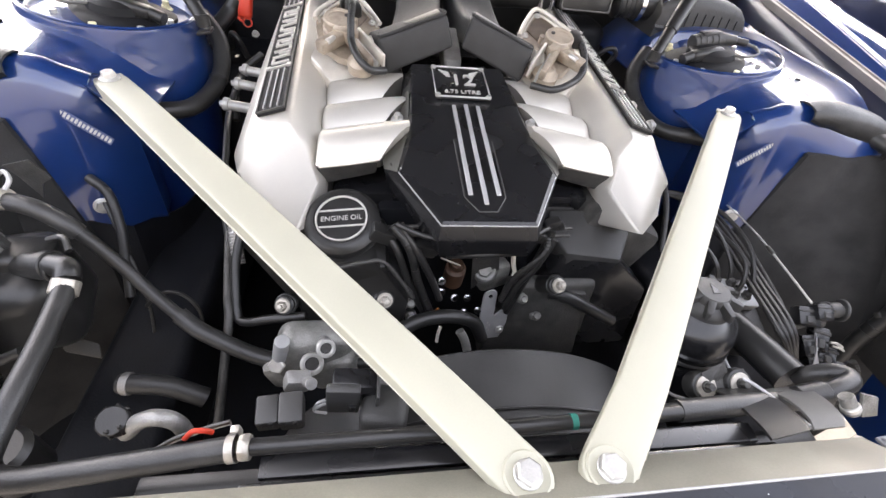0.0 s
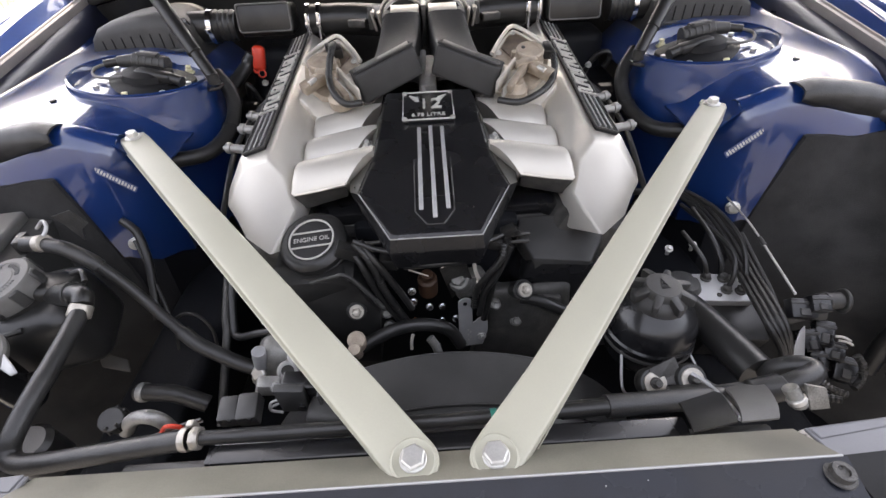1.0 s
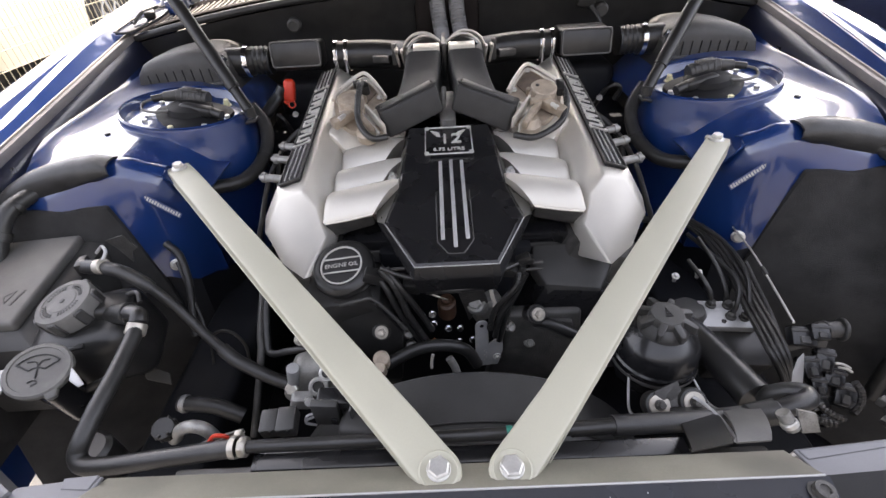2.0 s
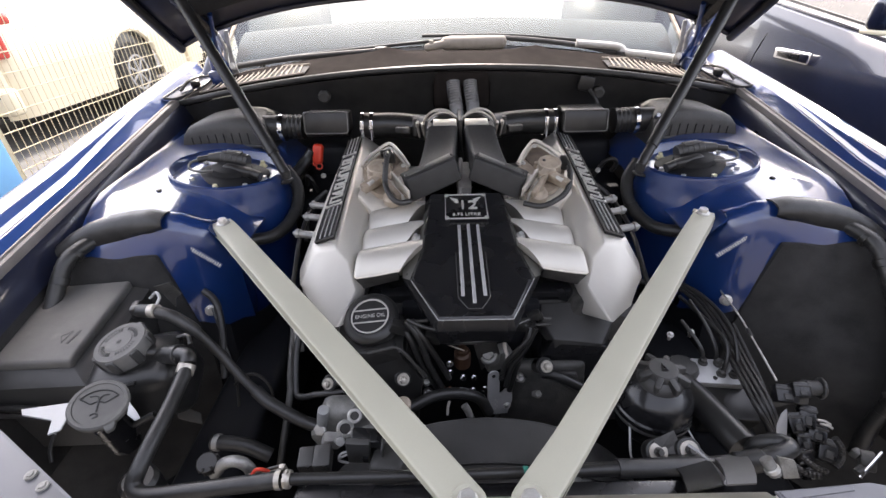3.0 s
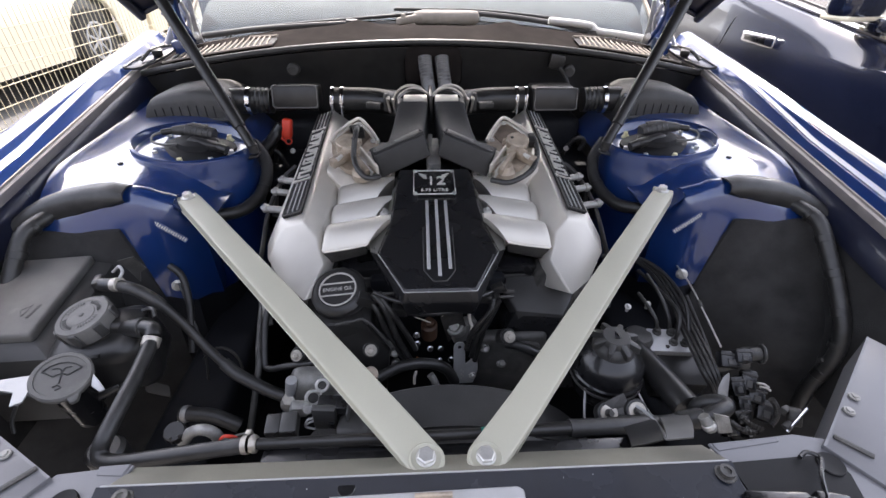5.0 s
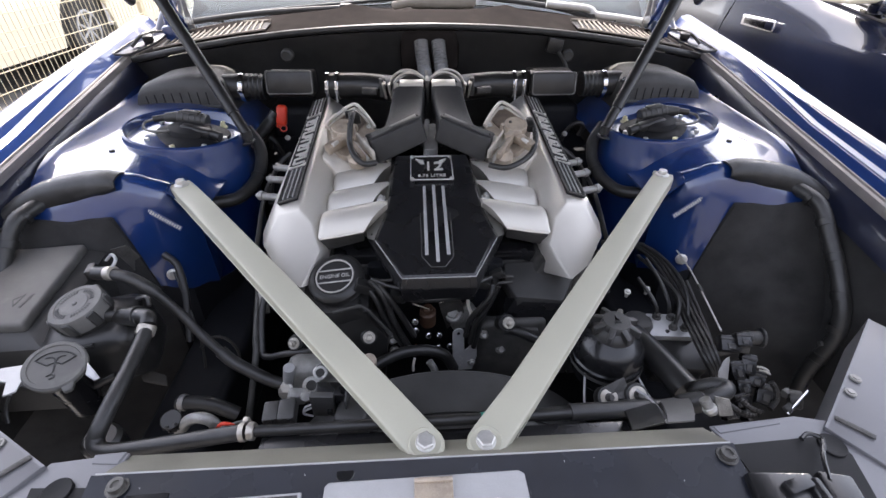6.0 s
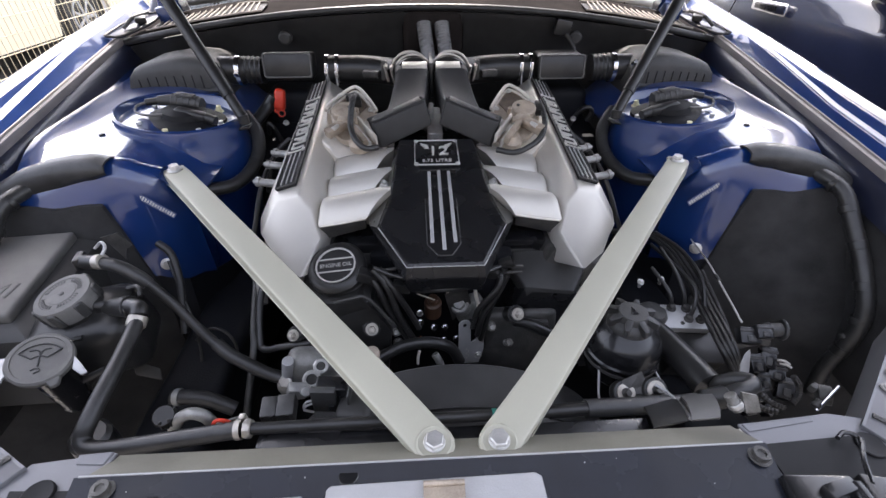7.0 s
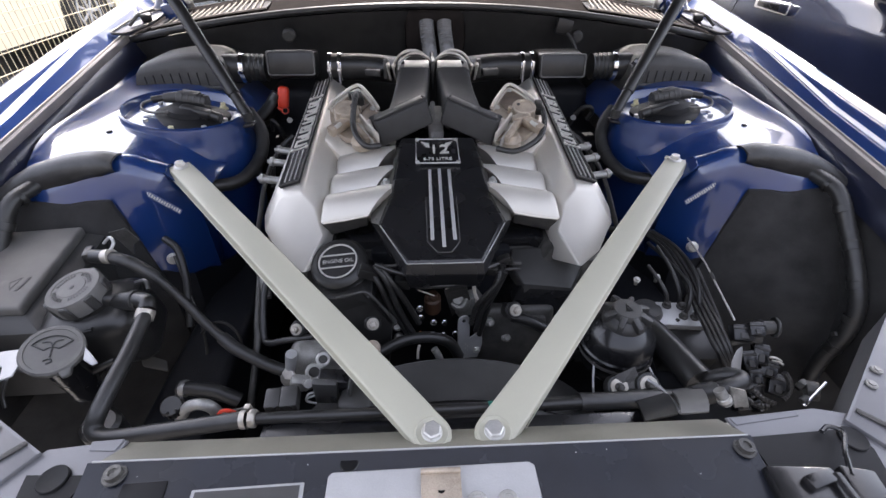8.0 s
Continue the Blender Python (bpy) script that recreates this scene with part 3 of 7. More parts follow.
# windscreen, wipers, pillars, roof
wz = lambda x: ys_top(x) + 0.02
grid = []
for k in range(25):
    x = -0.89 + 0.0742 * k
    b = 0.16 * (x / 0.89) ** 2
    grid.append([(x, 1.60 - b * 0.6 + 0.0 + d * 0.62 + b * 0, wz(x) + d * 0.50) for d in (0.0, 0.2, 0.4, 0.6, 0.8, 1.0)])
ws = solo("windscreen", sheet(grid, 0.005, (0, 0.6, -0.8)), GLASSMAT, "clear curved windscreen reflecting the bright sky", "windscreen", "structure")
ws.visible_shadow = False
grid = []
for k in range(21):
    x = -0.86 + 0.086 * k
    grid.append([(x, 2.20 + d, 1.70 + 0.05 * math.sin(min(1.0, d) * 1.5) - 0.06 * (x / 0.86) ** 2) for d in (0.0, 0.3, 0.6, 1.2, 1.8)])
solo("roof", sheet(grid, 0.02, (0, 0, -1)), BLUE, "blue painted car roof", "roof", "structure")
rows = []
for k in range(21):
    x = -0.84 + 0.084 * k
    b, c = 0.10 * (x / 0.89) ** 2, 0.03 * (x / 0.89) ** 2
    rows.append([(x, y - b, z - c) for y, z in ((1.625, 1.05), (1.650, 1.225), (1.675, 1.252), (1.72, 1.282), (1.77, 1.308), (1.81, 1.318), (1.95, 1.312), (2.20, 1.28), (2.25, 1.20), (2.25, 0.60))])
solo("dashboard", sheet(rows, 0.02, (0, 0.3, -0.9)), DASH, "light grey dashboard top behind the windscreen", "dashboard")
solo("rear_seat", box((0, 3.6, 0.83), (1.7, 0.3, 0.66), bevel=0.06, seg=3), DASH, "grey rear seat bench in the cabin", "seat")
for s in (-1, 1):
    solo("cabin_side", box((s * 0.93, 2.75, 0.95), (0.08, 1.7, 1.1), bevel=0.02), DARKBLUE, "dark car door side", "door", "structure", "car door sides")
solo("cabin_floor", box((0, 2.9, 0.45), (1.6, 2.2, 0.1), bevel=0.02), DUSTY, "dark cabin floor", "floor", "structure")


def pillar(s):
    p = thing("a_pillar", "blue windscreen pillar with bright inner trim", "pillar", (s * 0.93, 1.5, 1.2), kind="structure")
    part("post", tube([(s * 0.93, 1.49, 1.12), (s * 0.93, 1.56, 1.20), (s * 0.87, 1.9, 1.45), (s * 0.82, 2.2, 1.66)], 0.026, 12), DARKBLUE, p)
    part("trim", tube([(s * 0.895, 1.485, 1.13), (s * 0.893, 1.53, 1.19), (s * 0.845, 1.9, 1.46)], 0.008, 8), BEIGE, p, "bright trim strip")
    return p


def wiper(pts, parked):
    w = thing("windscreen_wiper", "black windscreen wiper parked across the cowl", "wiper", pts[0], "wipers")
    part("arm", tube(pts, 0.009, 8), DUSTY, w)
    part("blade", tube([Vector(p) + Vector((0, 0.03, 0.004)) for p in parked], 0.006, 8), BLACK, w)
    part("spindle_cap", cyl(Vector(pts[0]) - Vector((0, 0, 0.03)), Vector(pts[0]) + Vector((0, 0, 0.012)), 0.022), DUSTY, w)
    return w


for s in (-1, 1):
    pillar(s)
wiper([(-0.27, 1.50, 1.243), (-0.45, 1.485, 1.236), (-0.62, 1.47, 1.225), (-0.80, 1.45, 1.205)], [(-0.83, 1.46, 1.20), (-0.5, 1.49, 1.232), (-0.05, 1.54, 1.262)])
wiper([(0.62, 1.50, 1.212), (0.45, 1.53, 1.245), (0.20, 1.55, 1.27), (-0.02, 1.55, 1.275)], [(0.5, 1.53, 1.25), (0.2, 1.56, 1.272), (-0.12, 1.57, 1.275)])
solo("wiper_motor_cover", join(box((0.07, 1.50, 1.262), (0.24, 0.06, 0.046), (-6, 0, 2), 0.020, 4), box((-0.06, 1.49, 1.258), (0.10, 0.05, 0.026), (-6, -10, 2), 0.010, 3), box((-0.085, 1.475, 1.262), (0.016, 0.014, 0.030), (0, 8, 0), 0.003, 2)), TAN, "dusty beige rounded cover over the wiper drive", "cover")
solo("cowl_drain_pipe", tube([(0.45, 1.515, 1.252), (0.60, 1.505, 1.238), (0.63, 1.49, 1.22), (0.70, 1.48, 1.212), (0.80, 1.46, 1.20)], 0.013, 12), GREYTEXT, "pale grey plastic pipe at the windscreen base", "pipe")

# bonnet, raised
BON = radians(33)


def bonnet():
    b = thing("bonnet", "raised blue bonnet seen from below with dark liner", "bonnet", (0, 1.36, 1.30))
    def at(x, d, drop=0.0):
        arch = 0.165 * (1 - abs(x / 0.93) ** 3)
        return (x, 1.37 - d * math.cos(BON) - drop * math.sin(BON), 1.285 + d * math.sin(BON) + (arch - drop) * math.cos(BON))
    xs = [-0.93 + 0.093 * k for k in range(21)]
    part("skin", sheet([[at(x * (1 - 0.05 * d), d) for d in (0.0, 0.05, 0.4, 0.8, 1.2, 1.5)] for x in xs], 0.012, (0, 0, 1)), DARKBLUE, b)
    part("liner", sheet([[at(x * 0.86 * (1 - 0.05 * d), d, 0.03) for d in (0.12, 0.4, 0.8, 1.2, 1.42)] for x in xs], 0.012, (0, 0, 1)), FELT, b, "dark felt liner")
    for s in (-1, 1):
        part("side_flange", tube([at(s * 0.925 * (1 - 0.05 * d), d, 0.012) for d in (0.0, 0.4, 0.8, 1.2, 1.5)], 0.014, 10), BLACK, b, "black rubber edge strip")
        part("frame_rib", tube([at(s * 0.80, d, 0.02) for d in (0.02, 0.15, 0.4)], 0.022, 10), SATIN, b)
        part("hinge_arm", join(tube([(s * 0.84, 1.46, 1.16), (s * 0.845, 1.44, 1.23), (s * 0.83, 1.38, 1.28), at(s * 0.80, 0.12, 0.02)], 0.012, 8),
             box((s * 0.84, 1.44, 1.22), (0.012, 0.05, 0.11), (20, 0, 0), 0.004), tube([(s * 0.80, 1.43, 1.19), (s * 0.81, 1.37, 1.27), at(s * 0.76, 0.10, 0.02)], 0.008, 8)), BLUE, b, "blue bonnet hinge")
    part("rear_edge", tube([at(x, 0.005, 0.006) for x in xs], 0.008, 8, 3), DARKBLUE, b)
    return b


bonnet()


def bonnet_hinge(s):
    h = thing("hinge_assembly", "blue and bare metal bonnet hinge beside the cowl", "hinge", (s * 0.80, 1.40, 1.16), "bonnet hinges")
    part("base_plate", box((s * 0.835, 1.40, 1.185), (0.05, 0.10, 0.05), (0, s * 12, s * -10), 0.008, 2), BLUE, h)
    part("link", slab([(s * 0.772, 1.41, 1.19), (s * 0.797, 1.41, 1.19), (s * 0.790, 1.40, 1.26), (s * 0.782, 1.39, 1.33), (s * 0.768, 1.39, 1.33), (s * 0.776, 1.40, 1.25)], 0.008, (0, 1, 0), 0.002), ALU, h, "bare metal hinge link")
    part("rear_link", tube([(s * 0.80, 1.43, 1.18), (s * 0.815, 1.43, 1.22), (s * 0.805, 1.42, 1.27), (s * 0.81, 1.40, 1.32)], 0.007, 8), ALU, h, "bent metal rear link")
    part("spring", tube([(s * 0.85, 1.39, 1.20), (s * 0.845, 1.38, 1.26), (s * 0.86, 1.37, 1.29)], 0.009, 10, 10, 0.0015, 0.006), BLUE_IN, h)
    part("pivot_bolt", hexbolt((s * 0.785, 1.405, 1.215), (0, -1, 0.1), 0.009, 0.009, 0.013), STEEL, h)
    return h


def cowl_corner(s):
    c = thing("cowl_corner_plate", "dark corner plate with pale rim beside the cowl", "plate", (s * 0.90, 1.27, 1.15), "cowl corner plates")
    loop = [(s * 0.945, 1.20, 1.153), (s * 0.925, 1.30, 1.172), (s * 0.885, 1.37, 1.186), (s * 0.845, 1.37, 1.184), (s * 0.862, 1.29, 1.166), (s * 0.905, 1.21, 1.150)]
    part("plate", slab(loop, 0.006, bevel=0.002), DARKBLUE, c)
    part("rim", tube([Vector(p) + Vector((0, 0, 0.002)) for p in loop + loop[:1]], 0.0028, 8, 4), DARKMETAL, c, "dull metal rim")
    part("latch_block", box((s * 0.885, 1.31, 1.183), (0.03, 0.05, 0.018), (8, 0, s * -25), 0.004), BLACK, c)
    part("cable_stub", tube([(s * 0.91, 1.25, 1.166), (s * 0.895, 1.29, 1.188), (s * 0.87, 1.34, 1.196)], 0.005, 8), DARKMETAL, c, "grey cable stub")
    return c


for s in (-1, 1):
    bonnet_hinge(s)
    cowl_corner(s)


def gas_strut(s):
    a, b = Vector((s * 0.452, 0.795, 1.050)), Vector((s * 0.745, 1.075, 1.455))
    g = thing("gas_strut", "slim black gas strut holding the bonnet up", "gas strut", a, "gas struts")
    part("cylinder", cyl(a.lerp(b, 0.10), b, 0.0148, n=20), BLACK, g)
    part("rod", cyl(a, a.lerp(b, 0.11), 0.0125, n=16), BLACK, g, "slimmer black lower tube")
    part("ball_socket", cyl(a - Vector((0, 0, 0.014)), a + Vector((0, 0, 0.008)), 0.012), BLACK, g)
    part("mount_bracket", box(a + Vector((s * 0.0, 0.0, -0.022)), (0.026, 0.03, 0.006), (0, s * 12, 0), 0.002), SATIN, g)
    return g


for s in (-1, 1):
    gas_strut(s)

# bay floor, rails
solo("bay_floor", box((0, 0.68, 0.36), (1.8, 1.5, 0.04), bevel=0.005), DEEP, "near-black floor below the engine bay", "floor", "structure")
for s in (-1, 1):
    # rails take the near-black too, as shade low in the bay
    solo("frame_rail", box((s * 0.50, 0.62, 0.60), (0.13, 1.25, 0.18), (0, 0, 0), 0.02, 3), DEEP, "chassis rail coloured near-black for the shade beside the engine", "chassis rail", "structure", "chassis rails")

# front slam panel
def slam_panel():
    p = thing("slam_panel", "dark slate radiator support panel across the front", "panel", (0, -0.05, 0.9), kind="structure")
    rows = []
    for k in range(21):
        x = -0.375 + 0.0346 * k
        rows.append([(x, y, z) for y, z in ((0.017, 0.951), (0.011, 0.9555), (-0.018, 0.979), (-0.024, 0.982))])
    part("rear_lip", sheet(rows, 0.004, (0, -0.7, -0.7)), LIP, p, "olive-grey sloped rear lip")
    rows = []
    for k in range(21):
        x = -0.385 + 0.0352 * k
        rows.append([(x, y, z) for y, z in ((-0.0232, 0.9835), (-0.027, 0.9825), (-0.05, 0.977), (-0.12, 0.968), (-0.20, 0.955), (-0.22, 0.92))])
    part("top", sheet(rows, 0.004, (0, 0, -1)), SLAM, p)
    part("edge_bead", tube([(-0.38, -0.0228, 0.9842), (0.0, -0.0228, 0.9842), (0.315, -0.0228, 0.9842)], 0.0011, 6), PLATE, p, "thin bright edge")
    part("striker_plate", slab([(-0.133, -0.043, 0.982), (0.069, -0.040, 0.982), (0.075, -0.044, 0.982), (0.079, -0.13, 0.972), (-0.139, -0.13, 0.972), (-0.137, -0.047, 0.982)], 0.003, bevel=0.0008, seg=1), PLATE, p, "brushed grey striker plate")
    part("latch_bracket", join(box((-0.023, -0.085, 0.984), (0.040, 0.07, 0.004), (5, 0, 0), 0.001), cyl((-0.043, -0.050, 0.990), (-0.003, -0.050, 0.990), 0.0028, n=10)), BEIGE, p, "bronze latch bracket")
    part("latch_hole", cyl((-0.023, -0.067, 0.9855), (-0.023, -0.067, 0.9875), 0.004), SATIN, p)
    for x in (0.012, 0.042):
        part("plate_bolt", hexbolt((x, -0.078, 0.981), (0, 0, 1), 0.006, 0.005, 0.010), STEEL, p)
    part("round_hole", cyl((-0.117, -0.0335, 0.978), (-0.117, -0.0335, 0.9815), 0.010), SATIN, p)
    part("slot_hole", box((-0.318, -0.064, 0.9755), (0.044, 0.042, 0.004), (7, 0, 2), bevel=0.0019), PLAQUE, p)
    for x in (-0.352, 0.305):
        part("push_rivet", join(lathe([(0.0085, 0), (0.0085, 0.005), (0.008, 0.008), (0.0045, 0.008), (0.004, 0.006)], 20, pose(x, -0.036, 0.980)), lathe([(0.0115, 0), (0.0115, 0.001), (0.011, 0.0015)], 24, pose(x, -0.036, 0.981))), DARKMETAL, p, "dull round bolt head")
    rnd = random.Random(5)
    flecks = join(*[lathe([(0.0005, 0), (0.0004, 0.0004), (0.0002, 0.0005)], 6, pose(x, y, 0.9845 + 0.24 * (y + 0.024) * (1 if y > -0.05 else 0.8))) for x, y in [(rnd.uniform(-0.33, 0.28), rnd.uniform(-0.12, -0.026)) for _ in range(14)]])
    part("dust_fleck", flecks, WHITETEXT, p, "pale dust specks")["kind"] = "stuff"
    lb = part("label_plate", box((-0.215, -0.062, 0.9765), (0.11, 0.022, 0.002), (6, 0, 1.5), 0.0008, 1), PLATE, p, "pale stamped label plate")
    part("label_field", box((-0.215, -0.062, 0.9778), (0.102, 0.016, 0.001), (6, 0, 1.5)), GREYPL, lb, "dark printed field")
    return p


slam_panel()

# ---- strut braces ----
def strut_brace(front, rear, half_left, half_right):
    """A straight pressed channel: flat top, folded sides that deepen towards the tower."""
    a, b = Vector(front), Vector(rear)
    br = thing("strut_brace", "flat champagne-grey strut brace bolted from panel to tower", "strut brace", a, "strut braces")
    d = (b - a).normalized()
    side = Vector((0, 0, 1)).cross(d).normalized()
    upv = d.cross(side).normalized()
    m = Matrix.Translation(a) @ Matrix((d, side, upv)).transposed().to_4x4()
    ln = (b - a).length
    nose = 0.0225
    cols = []
    xs = [-0.0222, -0.0215, -0.0195, -0.016, -0.011, -0.005, 0.0, 0.012, 0.03, 0.05, 0.09] + [0.15 + 0.06 * q for q in range(11)]
    xs = [x for x in xs if x < ln - 0.03] + [ln - 0.02, ln - 0.004, ln + 0.006, ln + 0.009]
    for x in xs:
        lim = math.sqrt(max(0.0, nose ** 2 - x * x)) if x < 0 else 1.0
        ease = min(1.0, max(0.0, (x - 0.012) / 0.07))
        p = min(lim, nose + (half_left - nose) * ease)
        n = min(lim, nose + (half_right - nose) * ease)
        end = max(0.0, (x - (ln - 0.004)) / 0.013)
        p, n = p - 0.004 * end, n - 0.004 * end
        z = lerp_path(((0.02, 0.0), (0.06, 0.003), (0.2, 0.006), (0.45, 0.007), (ln - 0.06, 0.004), (ln, 0.0)), x)
        h = lerp_path(((0.0, 0.010), (0.1, 0.013), (0.4, 0.019), (ln, 0.021)), x)
        r = min(0.0024, p * 0.4)
        sec = [(x, -n - 0.0006, z - h), (x, -n, z - r)] + [(x, -n + r - r * math.cos(q), z - r + r * math.sin(q)) for q in (0.5, 1.05)] + [(x, -n + r, z)]
        sec += [(x, -n * 0.4, z + 0.0004), (x, p * 0.4, z + 0.0004), (x, p - r, z)] + [(x, p - r + r * math.cos(q), z - r + r * math.sin(q)) for q in (1.05, 0.5)] + [(x, p, z - r), (x, p + 0.0006, z - h)]
        cols.append(sec)
    part("bar", moved(loft(cols), m), BRACE, br)
    # the bright edge line is put in as a paler strip on both sides
    for sg, hw in ((1, half_left), (-1, half_right)):
        rows = [[(x, sg * (hw + 0.0003), z - h * 0.9), (x, sg * (hw + 0.0016 * min(1.0, x / 0.2)), z - h), (x, sg * (hw + 0.0016 * min(1.0, x / 0.2)), z - h - 0.0010), (x, sg * (hw - 0.001), z - h - 0.0010)] for x, z, h in ((0.03, 0.0005, 0.0105), (0.09, 0.003, 0.0125), (0.2, 0.006, 0.0148), (0.4, 0.0068, 0.019), (ln - 0.06, 0.004, 0.0208), (ln - 0.01, 0.0005, 0.021))]
        part("edge_fold", moved(loft(rows), m), BRACEEDGE, br, "folded edge coloured pale as its highlight")
    part("boss", moved(lathe([(0.0200, -0.001), (0.0196, 0.0016), (0.0180, 0.0024), (0.0172, 0.0018)], 40), m), BRACE, br)
    part("front_bolt", moved(hexbolt((0, 0, 0.0016), (0, 0, 1), 0.0108, 0.0085, 0.0118), m @ pose(0, 0, 0, 0, 0, 11)), STEEL, br, "zinc hexagon bolt")
    part("rear_bolt", moved(join(lathe([(0.0145, 0), (0.0145, 0.002), (0.012, 0.004)], 24), lathe([(0.010, 0.004), (0.010, 0.010), (0.0085, 0.012)], 6)), m @ pose(ln - 0.004, 0, 0.0008)), STEEL, br, "zinc hexagon bolt")
    for sg in (-1, 1):
        part("end_tab", moved(box((ln + 0.004, sg * 0.017, -0.002), (0.014, 0.008, 0.004), bevel=0.001, seg=1), m), BRACE, br)
    return br

strut_brace((-0.0305, 0.0, 0.974), (-0.542, 0.600, 1.012), 0.0225, 0.0225)
strut_brace((0.040, 0.0, 0.972), (0.523, 0.602, 1.012), 0.0180, 0.0255)

# ---- engine ----
eng = thing("engine", "twelve-cylinder engine with silver covers and black centre cover", "engine", (0, 0.7, 0.38))
part("block", box((0, 0.83, 0.66), (0.42, 0.80, 0.50), bevel=0.03), DARKMETAL, eng, "grimy dark engine block")
for s in (-1, 1):
    part("cylinder_head", box((s * 0.24, 0.80, 0.80), (0.16, 0.80, 0.22), (0, s * 25, 0), 0.02), DARKMETAL, eng, "grimy dark cylinder head")


def rocker_cover(s):
    k = lambda x, y, z: (s * x, y, z)
    # rings from the front facet to the back; each ring runs from outer low, over the top, to inner low
    rings = [
        [k(0.325, 0.43, 0.935), k(0.337, 0.436, 0.957), k(0.308, 0.486, 1.000), k(0.262, 0.470, 1.018), k(0.238, 0.452, 0.992), k(0.222, 0.420, 0.952), k(0.246, 0.330, 0.935), k(0.30, 0.38, 0.935)],
        [k(0.348, 0.47, 0.90), k(0.352, 0.49, 0.955), k(0.322, 0.505, 1.004), k(0.262, 0.485, 1.021), k(0.232, 0.47, 0.992), k(0.215, 0.45, 0.945), k(0.215, 0.40, 0.90), k(0.27, 0.42, 0.88)],
        [k(0.355, 0.80, 0.90), k(0.360, 0.80, 0.975), k(0.330, 0.80, 1.030), k(0.272, 0.80, 1.046), k(0.236, 0.80, 1.012), k(0.215, 0.80, 0.965), k(0.215, 0.80, 0.90), k(0.27, 0.80, 0.88)],
        [k(0.355, 1.06, 0.91), k(0.360, 1.06, 0.985), k(0.335, 1.06, 1.048), k(0.285, 1.06, 1.060), k(0.240, 1.06, 1.025), k(0.215, 1.06, 0.975), k(0.215, 1.06, 0.92), k(0.27, 1.06, 0.90)],
    ]
    bm = loft(rings)
    bmesh.ops.recalc_face_normals(bm, faces=bm.faces)
    bmesh.ops.bevel(bm, geom=bm.edges[:], offset=0.0042, segments=2, profile=0.5, affect="EDGES", clamp_overlap=True)
    rc = part("rocker_cover", bm, SILVER, eng, "silver painted rocker cover with bright faceted nose")
    # dark name plaque along the top, with raised bars for the name and three stripes
    o, e = Vector(k(0.292, 0.502, 1.0165)), Vector(k(0.310, 1.035, 1.0585))
    ax = (e - o).normalized()
    wv = (Vector(k(0.262, 0.485, 1.021)) - Vector(k(0.322, 0.505, 1.004)))
    m = Matrix.Translation(o) @ Matrix((ax, ax.cross(wv).cross(ax).normalized(), ax.cross(wv).normalized() * (1 if ax.cross(wv).z > 0 else -1))).transposed().to_4x4()
    ln = (e - o).length
    plq = part("name_plaque", moved(slab([(0, -0.021, 0.004), (ln, -0.021, 0.004), (ln, 0.021, 0.004), (0, 0.021, 0.004)], 0.006, bevel=0.0012, seg=1), m), PLAQUE, eng, "dark plaque with raised pale lettering bars and stripes")
    rim = join(box((ln / 2, -0.0205, 0.0045), (ln, 0.0018, 0.003)), box((ln / 2, 0.0205, 0.0045), (ln, 0.0018, 0.003)), box((0.001, 0, 0.0045), (0.002, 0.042, 0.003)))
    part("plaque_rim", moved(rim, m), GREYPL, plq)
    for w in (-0.0105, 0.0, 0.0105):
        part("stripe", moved(box((0.068, w, 0.0048), (0.118, 0.0020, 0.0022)), m), PLATE, plq)
        part("stripe", moved(box((ln - 0.06, w, 0.0048), (0.11, 0.0020, 0.0022)), m), PLATE, plq)
    # name drawn as plain upright bars in a frame
    x0, x1 = 0.135, ln - 0.125
    n = 11
    for j in range(n):
        c = x0 + 0.012 + (x1 - x0 - 0.024) * (j + 0.5) / n
        bars = [box((c - 0.0075, 0, 0.0052), (0.0044, 0.030, 0.0034)), box((c, 0.0128 if j % 3 else -0.0128, 0.0052), (0.015, 0.0044, 0.0034))]
        if j % 2:
            bars.append(box((c + 0.005, 0.004, 0.0052), (0.004, 0.020, 0.0034), (0, 0, 12)))
        part("name_bar", moved(join(*bars), m), GREYTEXT, plq)
    for x in (x0, x1):
        part("name_frame", moved(join(box((x, 0, 0.0052), (0.003, 0.036, 0.0036)), box((x, 0.017, 0.0056), (0.008, 0.006, 0.0040)), box((x, -0.017, 0.0056), (0.008, 0.006, 0.0040))), m), STEEL, plq)
    for y in (0.615, 0.70, 0.765):
        part("coil_pin", join(cyl(k(0.335, y, 0.965), k(0.385, y + 0.004, 0.970), 0.0085), cyl(k(0.383, y + 0.004, 0.970), k(0.392, y + 0.005, 0.971), 0.011), cyl(k(0.39, y + 0.005, 0.971), k(0.398, y + 0.005, 0.971), 0.005)), ALU, rc, "bright metal union")
    part("fuel_line", tube([k(0.392, 0.80, 0.965), k(0.395, 0.70, 0.955), k(0.39, 0.62, 0.945), k(0.375, 0.52, 0.93), k(0.372, 0.46, 0.90), k(0.36, 0.40, 0.84)], 0.0052, 10), BLACK, rc)


